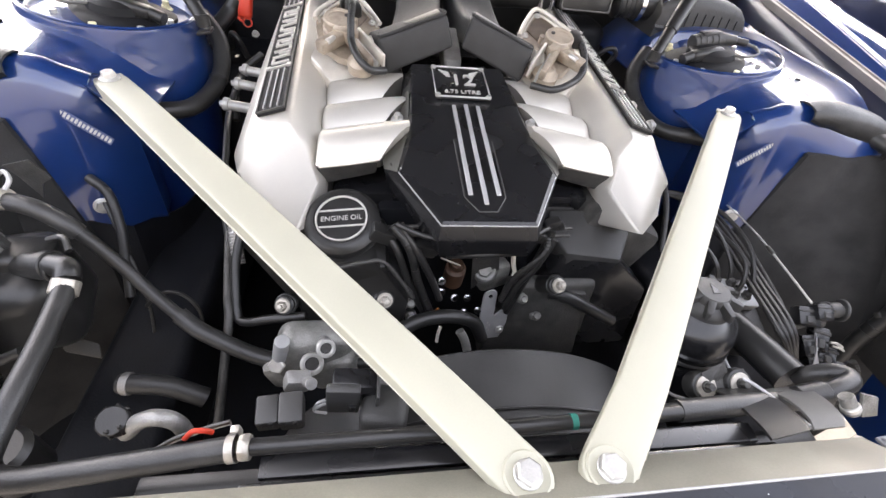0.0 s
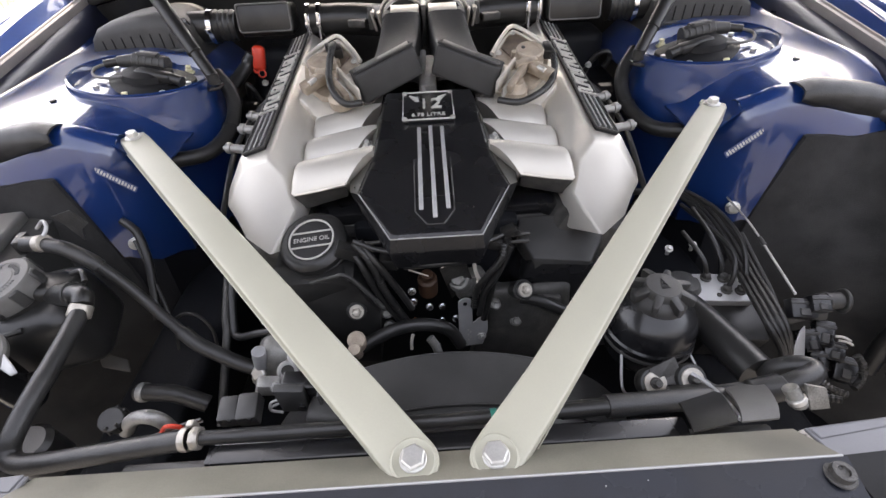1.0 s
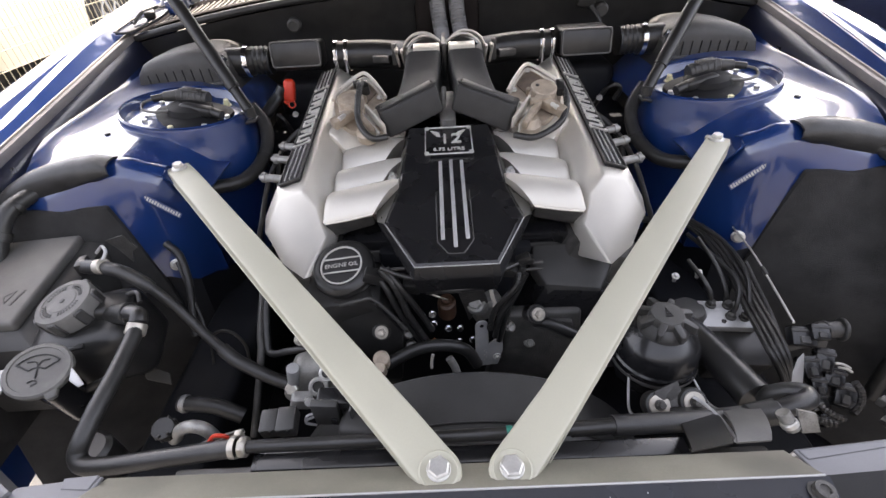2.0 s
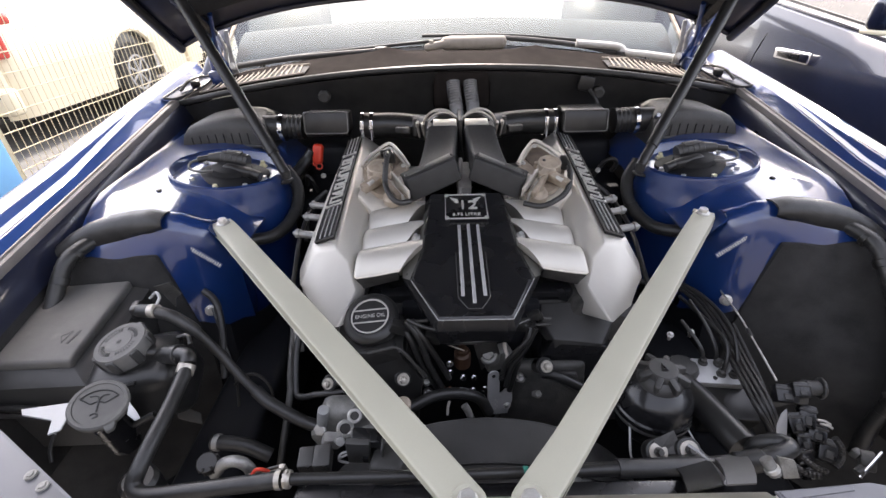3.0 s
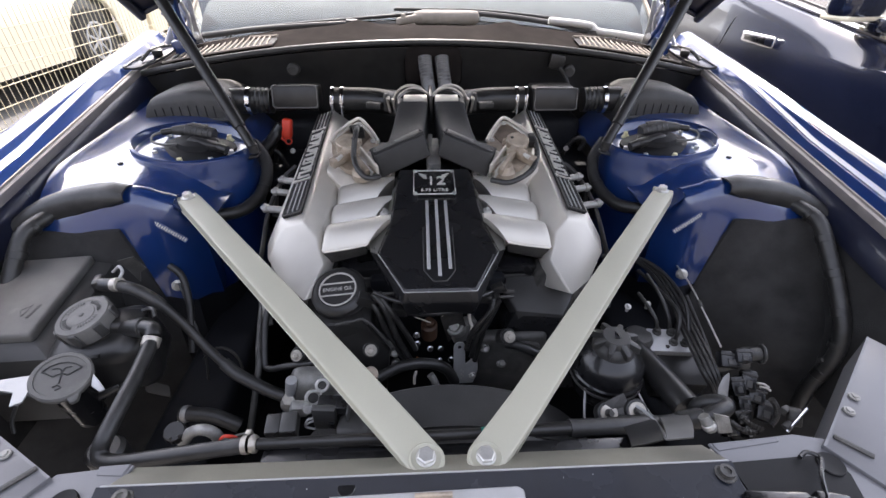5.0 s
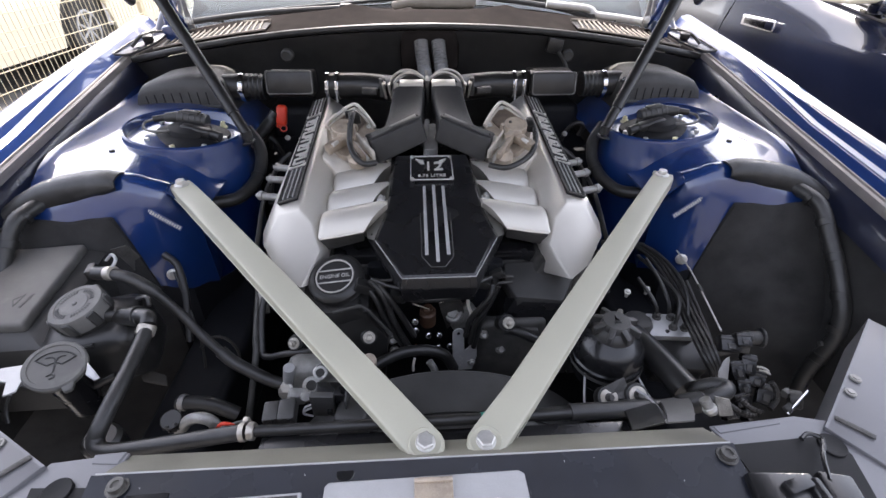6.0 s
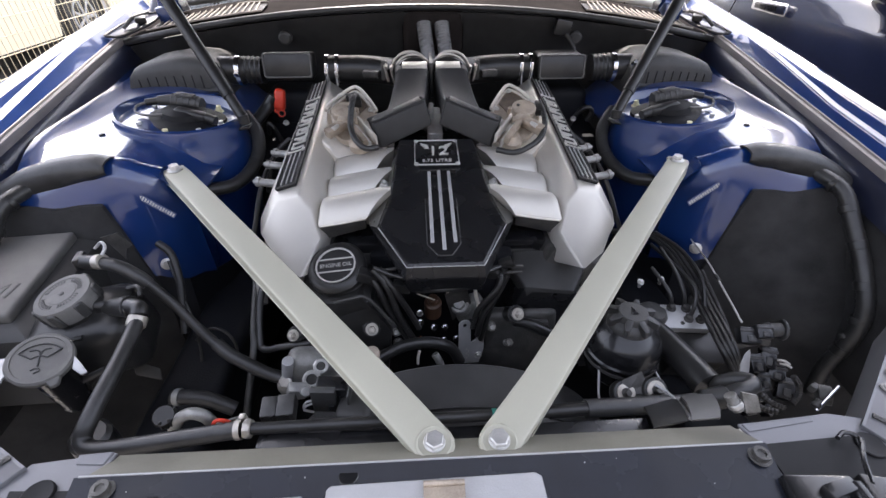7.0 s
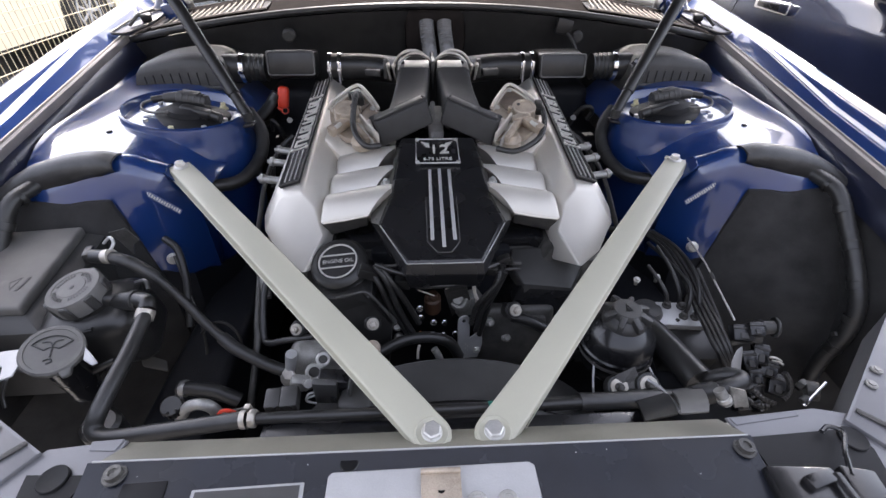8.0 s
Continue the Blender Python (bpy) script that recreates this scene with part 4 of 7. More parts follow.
def runner(s, j):
    """One intake runner: an arched silver duct, rising inwards to a leaf-shaped tip on the centre cover."""
    y0 = 0.428 + 0.094 * j
    z0 = (0.975, 0.970, 0.972)[j]
    wide, high = 0.098, 0.0290
    secs = []
    # x, how far the front edge has drawn back, height
    for x, fr, lift in ((0.2355, 0.06, 0.10), (0.2345, 0.03, 0.42), (0.2325, 0.012, 0.70), (0.229, 0.004, 0.90), (0.224, 0.0, 0.98), (0.210, 0.0, 1.0), (0.185, 0.0, 1.0), (0.155, 0.0, 1.0), (0.136, 0.0, 1.0), (0.128, 0.07, 1.0), (0.118, 0.17, 0.98), (0.108, 0.27, 0.95), (0.099, 0.36, 0.90), (0.094, 0.41, 0.86)):
        x = x if x < 0.2 else 0.2 + (x - 0.2) * 0.78
        rise = 0.19 * (0.225 - x)
        ring_ = []
        for q in range(19):
            fy = fr + (1.0 - fr) * (0.5 - 0.5 * math.cos(math.pi * q / 18))
            ring_.append((s * x, y0 + wide * fy, z0 + rise + high * lift * math.sin(math.pi * fy ** 0.86) ** 0.92))
        ring_ += [(s * x, y0 + wide, z0 - 0.035), (s * x, ring_[0][1] + 0.034, z0 - 0.028 + rise * 0.6), (s * x, ring_[0][1] + 0.006, ring_[0][2] - 0.005)]
        secs.append(ring_)
    part("intake_runner", loft(secs), SILVER, eng, "arched silver intake runner with leaf-shaped tip")
    if j == 0:
        part("runner_bead", tube([(s * 0.222, y0 - 0.001, z0 + 0.001), (s * 0.18, y0 - 0.002, z0 + 0.008), (s * 0.137, y0 - 0.001, z0 + 0.0165)], 0.0020, 8, 4), PALEALU, eng, "pale bead along the lowest runner")

for s in (-1, 1):
    part("manifold_skirt", slab([(s * 0.228, 0.436, 0.968), (s * 0.140, 0.440, 0.984), (s * 0.142, 0.452, 0.952), (s * 0.222, 0.446, 0.934)], 0.03, (0, 1, 0), 0.003), CASTDK, eng, "dark grey skirt below the runners")
    rocker_cover(s)
    for j in range(3):
        runner(s, j)
    part("runner_bolt", join(hexbolt((s * 0.108, 0.530, 1.004), (s * 0.2, -0.4, 1), 0.0058, 0.010, 0.0085), cyl((s * 0.108, 0.536, 0.985), (s * 0.108, 0.530, 1.003), 0.011)), STEEL, eng)
part("valley", box((0, 0.74, 0.93), (0.42, 0.6, 0.04), (5, 0, 0), 0.01), SATIN, eng)

# centre cover: slopes down to the front
def cz(y):
    return 0.9775 + (y - 0.30) * 0.172 if y < 0.56 else 1.0225 + (y - 0.56) * 0.165 if y < 0.67 else 1.04065 - (y - 0.67) * 0.22


def centre_cover():
    out = [(0.063, 0.298), (0.1125, 0.391), (0.102, 0.434), (0.095, 0.468), (0.090, 0.535), (0.087, 0.585), (0.080, 0.660)]
    low_ = [(0.066, 0.292), (0.131, 0.421), (0.133, 0.447), (0.114, 0.492), (0.103, 0.530), (0.100, 0.585), (0.090, 0.660)]
    both = lambda pts, dz: [(x, y, cz(y) + dz) for x, y in pts] + [(-x, y, cz(y) + dz) for x, y in reversed(pts)]
    poly = both(out, 0.0)
    inner = [(x * 0.965, y + (0.004 if y < 0.4 else 0.0)) for x, y in out]
    mixed = lambda f: [(p[0] + (q[0] - p[0]) * f, p[1] + (q[1] - p[1]) * f) for p, q in zip(out, low_)]
    foot = [(x - 0.006, y + 0.004) for x, y in low_]
    cv = part("centre_cover", loft([both(foot, -0.050), both(low_, -0.022), both(low_, -0.018), both(mixed(0.06), 0.0005), both(out, 0.002), both(inner, 0.004)]), SATIN, eng, "satin black angular centre cover", shade=False)
    n = len(poly)
    front = [Vector(poly[i]) + Vector((0, -0.0008, 0.0012)) for i in (n - 2, n - 1, 0, 1)]
    bmq = bmesh.new()
    for a, b in zip(front, front[1:]):
        bmq = join(bmq, tube([a, b], 0.0010, 6, 2))
    part("front_bead", bmq, PLATE, cv, "pale bead along the front edge")
    for s in (-1, 1):
        # lighter grey side facet from the wide corner to the second runner
        rows = [[(s * (p[0] + (q[0] - p[0]) * f + 0.0012), p[1] + (q[1] - p[1]) * f, cz(p[1] + (q[1] - p[1]) * f) + 0.0022 - 0.0195 * f) for f in (0.06, 0.5, 0.97)] for p, q in list(zip(out, low_))[1:6]]
        part("side_facet", sheet(rows, 0.0015, (-s * 0.3, 0, -0.9)), FACET, cv, "lighter grey side facet")
    sl = (0, 1, 0.17)
    m = frame3((0, 0.44, cz(0.44) + 0.0045), (1, 0, 0), sl)
    for x, y0, y1 in ((-0.0195, -0.095, 0.105), (0.0, -0.112, 0.108), (0.0195, -0.095, 0.105)):
        part("stripe", moved(box((x, (y0 + y1) / 2, 0.001), (0.0062, y1 - y0, 0.003), bevel=0.0008, seg=1), m), PLATE, cv, "brushed silver stripe")
    bmq = bmesh.new()
    path = [(-0.029, 0.02), (-0.028, -0.098), (-0.012, -0.124), (0.012, -0.124), (0.028, -0.098), (0.029, 0.02)]
    for a, b in zip(path, path[1:]):
        bmq = join(bmq, moved(tube([(*a, 0.0), (*b, 0.0)], 0.0011, 6, 2), m))
    part("stripe_surround", bmq, GREYPL, cv)
    # badge
    mb = frame3((-0.002, 0.603, cz(0.603) + 0.006), (1, 0, 0), (0, 1, 0.16))
    bd = part("badge_plate", moved(box((0, 0, 0.001), (0.090, 0.092, 0.005), bevel=0.0014, seg=1), mb), SATIN, eng, "black badge plate with silver frame and raised figures")
    fr = join(*[box(c, s_, bevel=0.0007, seg=1) for c, s_ in (((0, 0.0445, 0.004), (0.092, 0.0018, 0.003)), ((0, -0.0445, 0.004), (0.092, 0.0018, 0.003)), ((0.0448, 0, 0.004), (0.0018, 0.09, 0.003)), ((-0.0448, 0, 0.004), (0.0018, 0.09, 0.003)))])
    part("badge_frame", moved(fr, mb), STEEL, bd)
    for x in (-0.042, 0.042):
        for y in (-0.042, 0.042):
            part("badge_screw", moved(lathe([(0.0045, 0.003), (0.0045, 0.006), (0.003, 0.007)], 12, pose(x, y, 0)), mb), STEEL, bd)
    part("figures", lettering("12", 0.044, mb @ pose(0.004, 0.003, 0.0045), 0.0016), GREYTEXT, bd)
    part("caption", lettering("6.75 LITRE", 0.0135, mb @ pose(0, -0.030, 0.0038), 0.0008), GREYTEXT, bd)
    for s in (-1, 1):
        feathers = [box((s * (0.026 - 0.002 * q), 0.030 - 0.005 * q, 0.0040), (0.018 - 0.003 * q, 0.0024, 0.001), (0, 0, s * (26 - 4 * q))) for q in range(4)]
        part("wing_emblem", moved(join(*feathers), mb), GREYTEXT, bd)


centre_cover()


def throttle(s):
    """A cast plate that leans outwards, with a round motor housing, link arms and a corrugated cable."""
    k = lambda x, y, z: (s * x, y, z)
    tb = thing("throttle_body", "beige cast metal throttle body with round motor and cable", "throttle body", k(0.18, 0.74, 1.03), "throttle bodies")
    zt = lambda y: 0.844 + 0.30 * y
    nrm = Vector((0, -0.287, 0.958))
    at = lambda x, y, h=0.0: Vector(k(x, y, zt(y))) + nrm * h
    out = [(0.134, 0.765), (0.150, 0.800), (0.168, 0.832), (0.180, 0.850), (0.190, 0.856), (0.200, 0.850), (0.216, 0.832), (0.247, 0.785), (0.249, 0.765), (0.245, 0.738), (0.236, 0.705), (0.205, 0.672), (0.165, 0.660), (0.138, 0.672), (0.124, 0.700)]
    rim = [at(x, y) for x, y in out]
    mid = at(0.185, 0.735)
    part("plate", loft([[p - nrm * 0.018 for p in rim], [p - nrm * 0.008 for p in rim], [mid.lerp(p, 0.985) - nrm * 0.006 for p in rim], [mid.lerp(p, 0.93) - nrm * 0.0065 for p in rim]]), BEIGE, tb)
    edge = [at(x, y, 0.0) for x, y in out[:9]]
    part("flange", join(tube(edge, 0.0042, 10, 4), tube([mid.lerp(p, 0.90) - nrm * 0.004 for p in edge], 0.0022, 8, 4)), PALEALU, tb, "pale machined flange edge")
    # shadow inside the plate comes from this darker brown slab
    part("recess", slab([mid.lerp(at(x, y, -0.004), 0.82) for x, y in out[1:9]] + [mid - nrm * 0.004], 0.004, nrm * -1.0), CASTDARK, tb, "brown recess coloured darker for its shade")
    # round motor housing with a stepped lid
    mo = axis_m(at(0.205, 0.742, -0.006), at(0.205, 0.742, 1.0))
    mt = part("motor", lathe([(0.030, 0.0), (0.030, 0.010), (0.0275, 0.012), (0.0275, 0.026), (0.0255, 0.0285), (0.018, 0.0285), (0.0175, 0.0275), (0.006, 0.0275)], 40, mo), BEIGE, tb, "round beige motor housing")
    part("motor_screw", moved(lathe([(0.004, 0.026), (0.004, 0.0295), (0.003, 0.030)], 12, pose(-0.013 * s, 0.006, 0)), mo), DARKMETAL, mt)
    for a in (0.6, 2.7, 4.8):
        part("motor_lug", moved(cyl((0.031 * math.cos(a), 0.031 * math.sin(a), 0.0), (0.031 * math.cos(a), 0.031 * math.sin(a), 0.016), 0.006, n=12), mo), BEIGE, mt)
    # lower throttle housing and link arms
    lo_ = axis_m(at(0.166, 0.662, -0.008), at(0.166, 0.662, 1.0))
    sp = part("spindle_housing", lathe([(0.024, -0.01), (0.024, 0.006), (0.019, 0.010), (0.016, 0.018), (0.0145, 0.020), (0.009, 0.020), (0.008, 0.018), (0.003, 0.018)], 30, lo_), BEIGE, tb, "round spindle housing")
    part("spindle_ring", moved(ring((0, 0, 0.005), (0, 0, 1), 0.0205, 0.003, 0.003, 28), lo_), DARKMETAL, sp)
    def bar(a, b, w, h, lift):
        p, q = at(*a, lift), at(*b, lift)
        return moved(box(((q - p).length / 2, 0, 0), ((q - p).length, w, h), bevel=min(w, h) * 0.2, seg=2), frame3(p, q - p, nrm.cross(q - p)))
    part("link_arm", bar((0.236, 0.672), (0.186, 0.722), 0.020, 0.022, 0.010), BEIGE, tb, "cast link arm")
    part("link_arm", bar((0.150, 0.640), (0.196, 0.712), 0.012, 0.018, 0.012), BEIGE, tb, "cast link arm")
    part("link_arm", bar((0.172, 0.700), (0.214, 0.712), 0.014, 0.016, 0.016), BEIGE, tb, "cast link arm")
    part("spring_strip", bar((0.128, 0.650), (0.172, 0.718), 0.005, 0.024, 0.010), PALEALU, tb, "bright spring strip")
    part("spring_strip", bar((0.139, 0.636), (0.176, 0.694), 0.004, 0.020, 0.008), STEEL, tb, "bright spring strip")
    part("stop_screw", cyl(at(0.212, 0.690, 0.018), at(0.222, 0.676, 0.020), 0.0048), STEEL, tb)
    for x, y in ((0.232, 0.788), (0.186, 0.836), (0.148, 0.770)):
        part("screw", hexbolt(at(x, y, -0.004), nrm, 0.0045, 0.006, 0.0065), STEEL, tb)
    # plug and cable
    if s < 0:
        part("plug", join(bar((0.186, 0.796), (0.178, 0.768), 0.026, 0.022, 0.014), bar((0.180, 0.806), (0.206, 0.800), 0.014, 0.014, 0.010)), BLACK, tb, "black cable plug")
        run = [at(0.184, 0.786, 0.026), at(0.182, 0.760, 0.036), at(0.184, 0.715, 0.034), at(0.182, 0.672, 0.026), at(0.170, 0.640, 0.020), at(0.150, 0.624, 0.012), at(0.126, 0.640, 0.0)]
    else:
        part("plug", bar((0.244, 0.770), (0.240, 0.735), 0.018, 0.020, 0.010), BLACK, tb, "black cable plug")
        run = [at(0.246, 0.770, 0.012), at(0.250, 0.735, 0.012), at(0.244, 0.690, 0.012), at(0.226, 0.648, 0.012), at(0.196, 0.620, 0.012), at(0.162, 0.606, 0.010), at(0.128, 0.622, 0.004)]
    part("cable", tube(run, 0.0066, 12, 12, 0.0008, 0.0035), RUBBER, tb, "black corrugated cable")
    # bare foot bolted to the rocker valley
    foot = [k(0.254, 0.690, 1.034), k(0.242, 0.682, 1.022), k(0.228, 0.672, 1.004), k(0.218, 0.664, 1.001), k(0.150, 0.655, 1.004), k(0.130, 0.70, 1.022), k(0.20, 0.75, 1.045), k(0.246, 0.72, 1.042)]
    part("foot", slab(foot, 0.022, bevel=0.003), PALEALU, tb, "bare pale metal mounting foot")
    return tb

def intake_trunk(s):
    """Black duct: a broad box end over the runners, narrowing up and back to the neck."""
    k = lambda x, y, z: (s * x, y, z)
    it = thing("intake_trunk", "black plastic intake trunk with rectangular mouth box", "air duct", k(0.06, 0.85, 1.0), "intake trunks")
    # mouth box: its face looks forwards, lower towards the wing
    tl, tr = Vector(k(0.137, 0.672, 1.075)), Vector(k(0.021, 0.690, 1.119))
    bl, br_ = Vector(k(0.121, 0.664, 1.020)), Vector(k(0.006, 0.682, 1.068))
    back = Vector(k(0.012, 0.055, -0.006))
    bm = loft([[bl, br_, tr, tl], [bl + back * 0.9 + Vector(k(0.01, 0, 0)), br_ + back, tr + back, tl + back + Vector(k(0.008, 0, 0))]])
    bmesh.ops.recalc_face_normals(bm, faces=bm.faces)
    bmesh.ops.bevel(bm, geom=bm.edges[:], offset=0.0062, segments=3, profile=0.5, affect="EDGES", clamp_overlap=True)
    part("mouth_box", bm, TRUNKPL, it)
    # raised rim round the top edge, with a sunk field behind it
    up = Vector((0, 0.35, 0.94))
    rim = [tl.lerp(tr, 0.05) + back * 0.55 + up * 0.001, tl.lerp(tr, 0.05) + back * 0.10 + up * 0.002, tl.lerp(tr, 0.5) + back * 0.06 + up * 0.003, tl.lerp(tr, 0.95) + back * 0.10 + up * 0.002, tl.lerp(tr, 0.97) + back * 0.6 + up * 0.002]
    part("box_rim", tube(rim, 0.0030, 8, 5), TRUNKPL, it, "raised rim along the box edge")
    part("box_step", slab([tl.lerp(tr, 0.42) + back * 0.62 + up * 0.004, tl.lerp(tr, 0.46) + back * 0.25 + up * 0.004, tl.lerp(tr, 0.93) + back * 0.22 + up * 0.004, tl.lerp(tr, 0.96) + back * 0.75 + up * 0.004], 0.006, (0, 0, -1), 0.002), BLACK, it, "sunk dark field in the duct top")
    c0 = tl.lerp(bl, 0.45) + back * 0.75
    part("side_socket", join(cyl(c0 + Vector(k(-0.004, 0, 0)), c0 + Vector(k(0.020, 0.004, -0.012)), 0.027, n=28, bev=0.003), cyl(c0 + Vector(k(0.016, 0.004, -0.010)), c0 + Vector(k(0.026, 0.005, -0.016)), 0.030, n=28, bev=0.002)), PALEALU, it, "bright metal collar")
    # saddle-shaped duct from the back of the box up into the neck
    q0 = [bl + back * 0.5 + Vector(k(-0.006, 0, 0.004)), br_ + back * 0.5 + Vector(k(0.003, 0, 0.002)), tr + back * 0.42 + Vector(k(0.003, 0, -0.003)), tl + back * 0.42 + Vector(k(-0.004, 0, -0.003))]
    q1 = [Vector(k(*p)) for p in ((0.092, 0.915, 1.030), (0.009, 0.915, 1.030), (0.009, 0.915, 1.128), (0.092, 0.915, 1.128))]
    secs = []
    for q in range(15):
        f = q / 14
        quad = []
        for n, (a, b) in enumerate(zip(q0, q1)):
            fx = f ** 0.72 if n in (0, 3) else f
            sag = -0.016 * math.sin(math.pi * f) if n in (2, 3) else 0.0
            fz = f ** 1.5 if n in (2, 3) else f ** 0.8
            quad.append(Vector((a.x + (b.x - a.x) * fx, a.y + (b.y - a.y) * f, a.z + (b.z - a.z) * fz + sag)))
        ringp = []
        for t in [2 * math.pi * (n + 0.5) / 32 for n in range(32)]:
            cu, cv = math.cos(t), math.sin(t)
            u = 0.5 + 0.5 * math.copysign(abs(cu) ** 0.3, cu)
            v = 0.5 + 0.5 * math.copysign(abs(cv) ** 0.3, cv)
            ringp.append(quad[0].lerp(quad[1], u).lerp(quad[3].lerp(quad[2], u), v))
        secs.append(ringp)
    part("duct", loft(secs), TRUNKPL, it)
    part("neck", box(k(0.0515, 0.948, 1.076), (0.086, 0.085, 0.096), (0, 0, 0), 0.008, 3), TRUNKPL, it)
    part("neck_plate", box(k(0.043, 0.945, 1.1265), (0.064, 0.034, 0.008), (14, 0, 0), 0.002), PALEALU, it, "bright metal plate on the neck")
    part("elbow", tube([k(0.05, 0.98, 1.09), k(0.075, 1.02, 1.088), k(0.125, 1.07, 1.082), k(0.20, 1.085, 1.085), k(0.29, 1.085, 1.085)], 0.037, 24), BLACK, it)
    part("neck_ring", join(tube([k(0.046 + 0.05 * math.cos(t), 0.983, 1.096 + 0.05 * math.sin(t)) for t in [math.pi * q / 8 for q in range(9)]], 0.0036, 8, 3), tube([k(0.055 + 0.05 * math.cos(t), 1.002, 1.099 + 0.05 * math.sin(t)) for t in [math.pi * q / 8 for q in range(9)]], 0.0036, 8, 3)), CLIPMETAL, it, "metal clamp rings")
    part("neck_collar", tube([k(0.048, 0.975, 1.093), k(0.058, 1.012, 1.096)], 0.049, 28, 3), BLACK, it, "black rubber neck collar")
    for dx, dy in ((0.0, 0.0), (0.016, 0.010)):
        part("spring_clip", join(box(k(0.104 + dx, 0.985 + dy, 1.095), (0.006, 0.012, 0.046), (8, s * 10, 0), 0.0015, 1), cyl(k(0.104 + dx, 0.974 + dy, 1.112), k(0.104 + dx, 0.990 + dy, 1.116), 0.0045, n=10)), CLIPMETAL, it, "bright spring clip")
    part("sensor", join(box(k(0.165, 1.03, 1.085), (0.045, 0.02, 0.018), (0, 0, s * 12), 0.003), box(k(0.128, 1.01, 1.10), (0.012, 0.02, 0.05), (0, 0, 0), 0.002)), DARKMETAL, it)
    for x in (0.262, 0.290):
        part("hose_clip", join(clamp(k(x, 1.085, 1.085), k(1, 0, 0), 0.040, 0.010), box(k(x, 1.043, 1.08), (0.007, 0.010, 0.06), bevel=0.002)), CHROME, it, "bright hose clip")
    mf = part("meter_box", box(k(0.402 - 0.012 * s - 0.012, 1.110, 1.088), (0.136, 0.08, 0.066), (0, 0, 0), 0.010, 3), BLACK, it, "black air meter box")
    ml = pose(*k(0.390 - 0.008 * s, 1.062, 1.098 + (0.004 if s < 0 else -0.006)), -14, 0, 0)
    part("box_lid", moved(box((0, 0, 0), (0.130, 0.010, 0.062), bevel=0.0045, seg=2), ml), BLACK, mf, "dark grey framed lid")
    edge = [(0.0665 * cx + 0.008 * math.cos(t) - 0.008 * cx, 0.033 * cy + 0.008 * math.sin(t) - 0.008 * cy) for cx, cy, t0 in ((1, 1, 0), (-1, 1, 90), (-1, -1, 180), (1, -1, 270)) for t in [radians(t0 + 22.5 * q) for q in range(5)]]
    part("lid_frame", moved(loft([[(x * g, yy, z * h) for x, z in edge] for g, h, yy in ((1.0, 1.0, 0.006), (1.0, 1.0, -0.006), (0.985, 0.97, -0.008), (0.95, 0.90, -0.008), (0.94, 0.88, -0.005))], caps=False), ml), CAPGREY, mf, "thin pale lid rim")
    part("bellows", tube([k(0.478, 1.10, 1.08), k(0.53, 1.10, 1.082)], 0.038, 24, 4, 0.004, 0.010), RUBBER, it, "black rubber bellows")
    part("bellows_clip", clamp(k(0.542, 1.10, 1.08), k(1, 0, 0), 0.040, 0.012), CHROME, it, "bright hose clip")
    part("outlet", cyl(k(0.53, 1.10, 1.08), k(0.60, 1.10, 1.08), 0.038), BLACK, it)
    return it


def air_box(s):
    k = lambda x, y, z: (s * x, y, z)
    ab = thing("air_filter_box", "dusty dark grey ribbed air filter box", "air filter box", k(0.74, 1.12, 0.98), "air filter boxes")
    top = ((0.572, 1.060), (0.578, 1.096), (0.590, 1.112), (0.62, 1.123), (0.66, 1.126), (0.70, 1.124), (0.75, 1.117), (0.785, 1.110), (0.808, 1.101), (0.822, 1.086), (0.828, 1.058))
    secs = []
    for x, zt in top:
        secs.append([k(x, y, z) for y, z in ((1.035, 1.00), (1.030, 1.046), (1.032, 1.046 + (zt - 1.046) * 0.62), (1.038, 1.046 + (zt - 1.046) * 0.84), (1.052, 1.046 + (zt - 1.046) * 0.97), (1.085, zt), (1.19, zt - 0.002), (1.215, zt - 0.012), (1.22, 1.00))])
    part("housing", loft(secs), DUSTY, ab)
    for q in range(8):
        x = 0.628 + 0.024 * q
        zt = lerp_path(top, x)
        part("rib", tube([k(x, 1.0295, 1.050), k(x + 0.001, 1.0310, 1.046 + (zt - 1.046) * 0.50)], 0.0016, 6, 3), PLAQUE, ab)
    part("rim", tube([k(0.570, 1.030, 1.046), k(0.70, 1.024, 1.045), k(0.832, 1.030, 1.044)], 0.006, 8, 5), GREYPL, ab)
    part("clip_pin", cyl(k(0.585, 1.05, 1.100), k(0.585, 1.035, 1.112), 0.006), CHROME, ab)
    return ab


for s in (-1, 1):
    throttle(s)
    intake_trunk(s)
    air_box(s)
part("cover_tail", box((0, 0.715, 0.992), (0.19, 0.14, 0.05), (4, 0, 0), 0.006), SATIN, eng, "black step behind the centre cover")
part("valley_rod", join(cyl((-0.012, 0.69, 1.02), (-0.006, 0.80, 1.075), 0.006), box((0, 0.76, 1.035), (0.035, 0.10, 0.04), (18, 0, 0), 0.006)), ALU, eng, "dull metal fuel rail")
part("neck_web", box((0, 1.0, 1.09), (0.012, 0.12, 0.09), bevel=0.003), BLACK, eng)

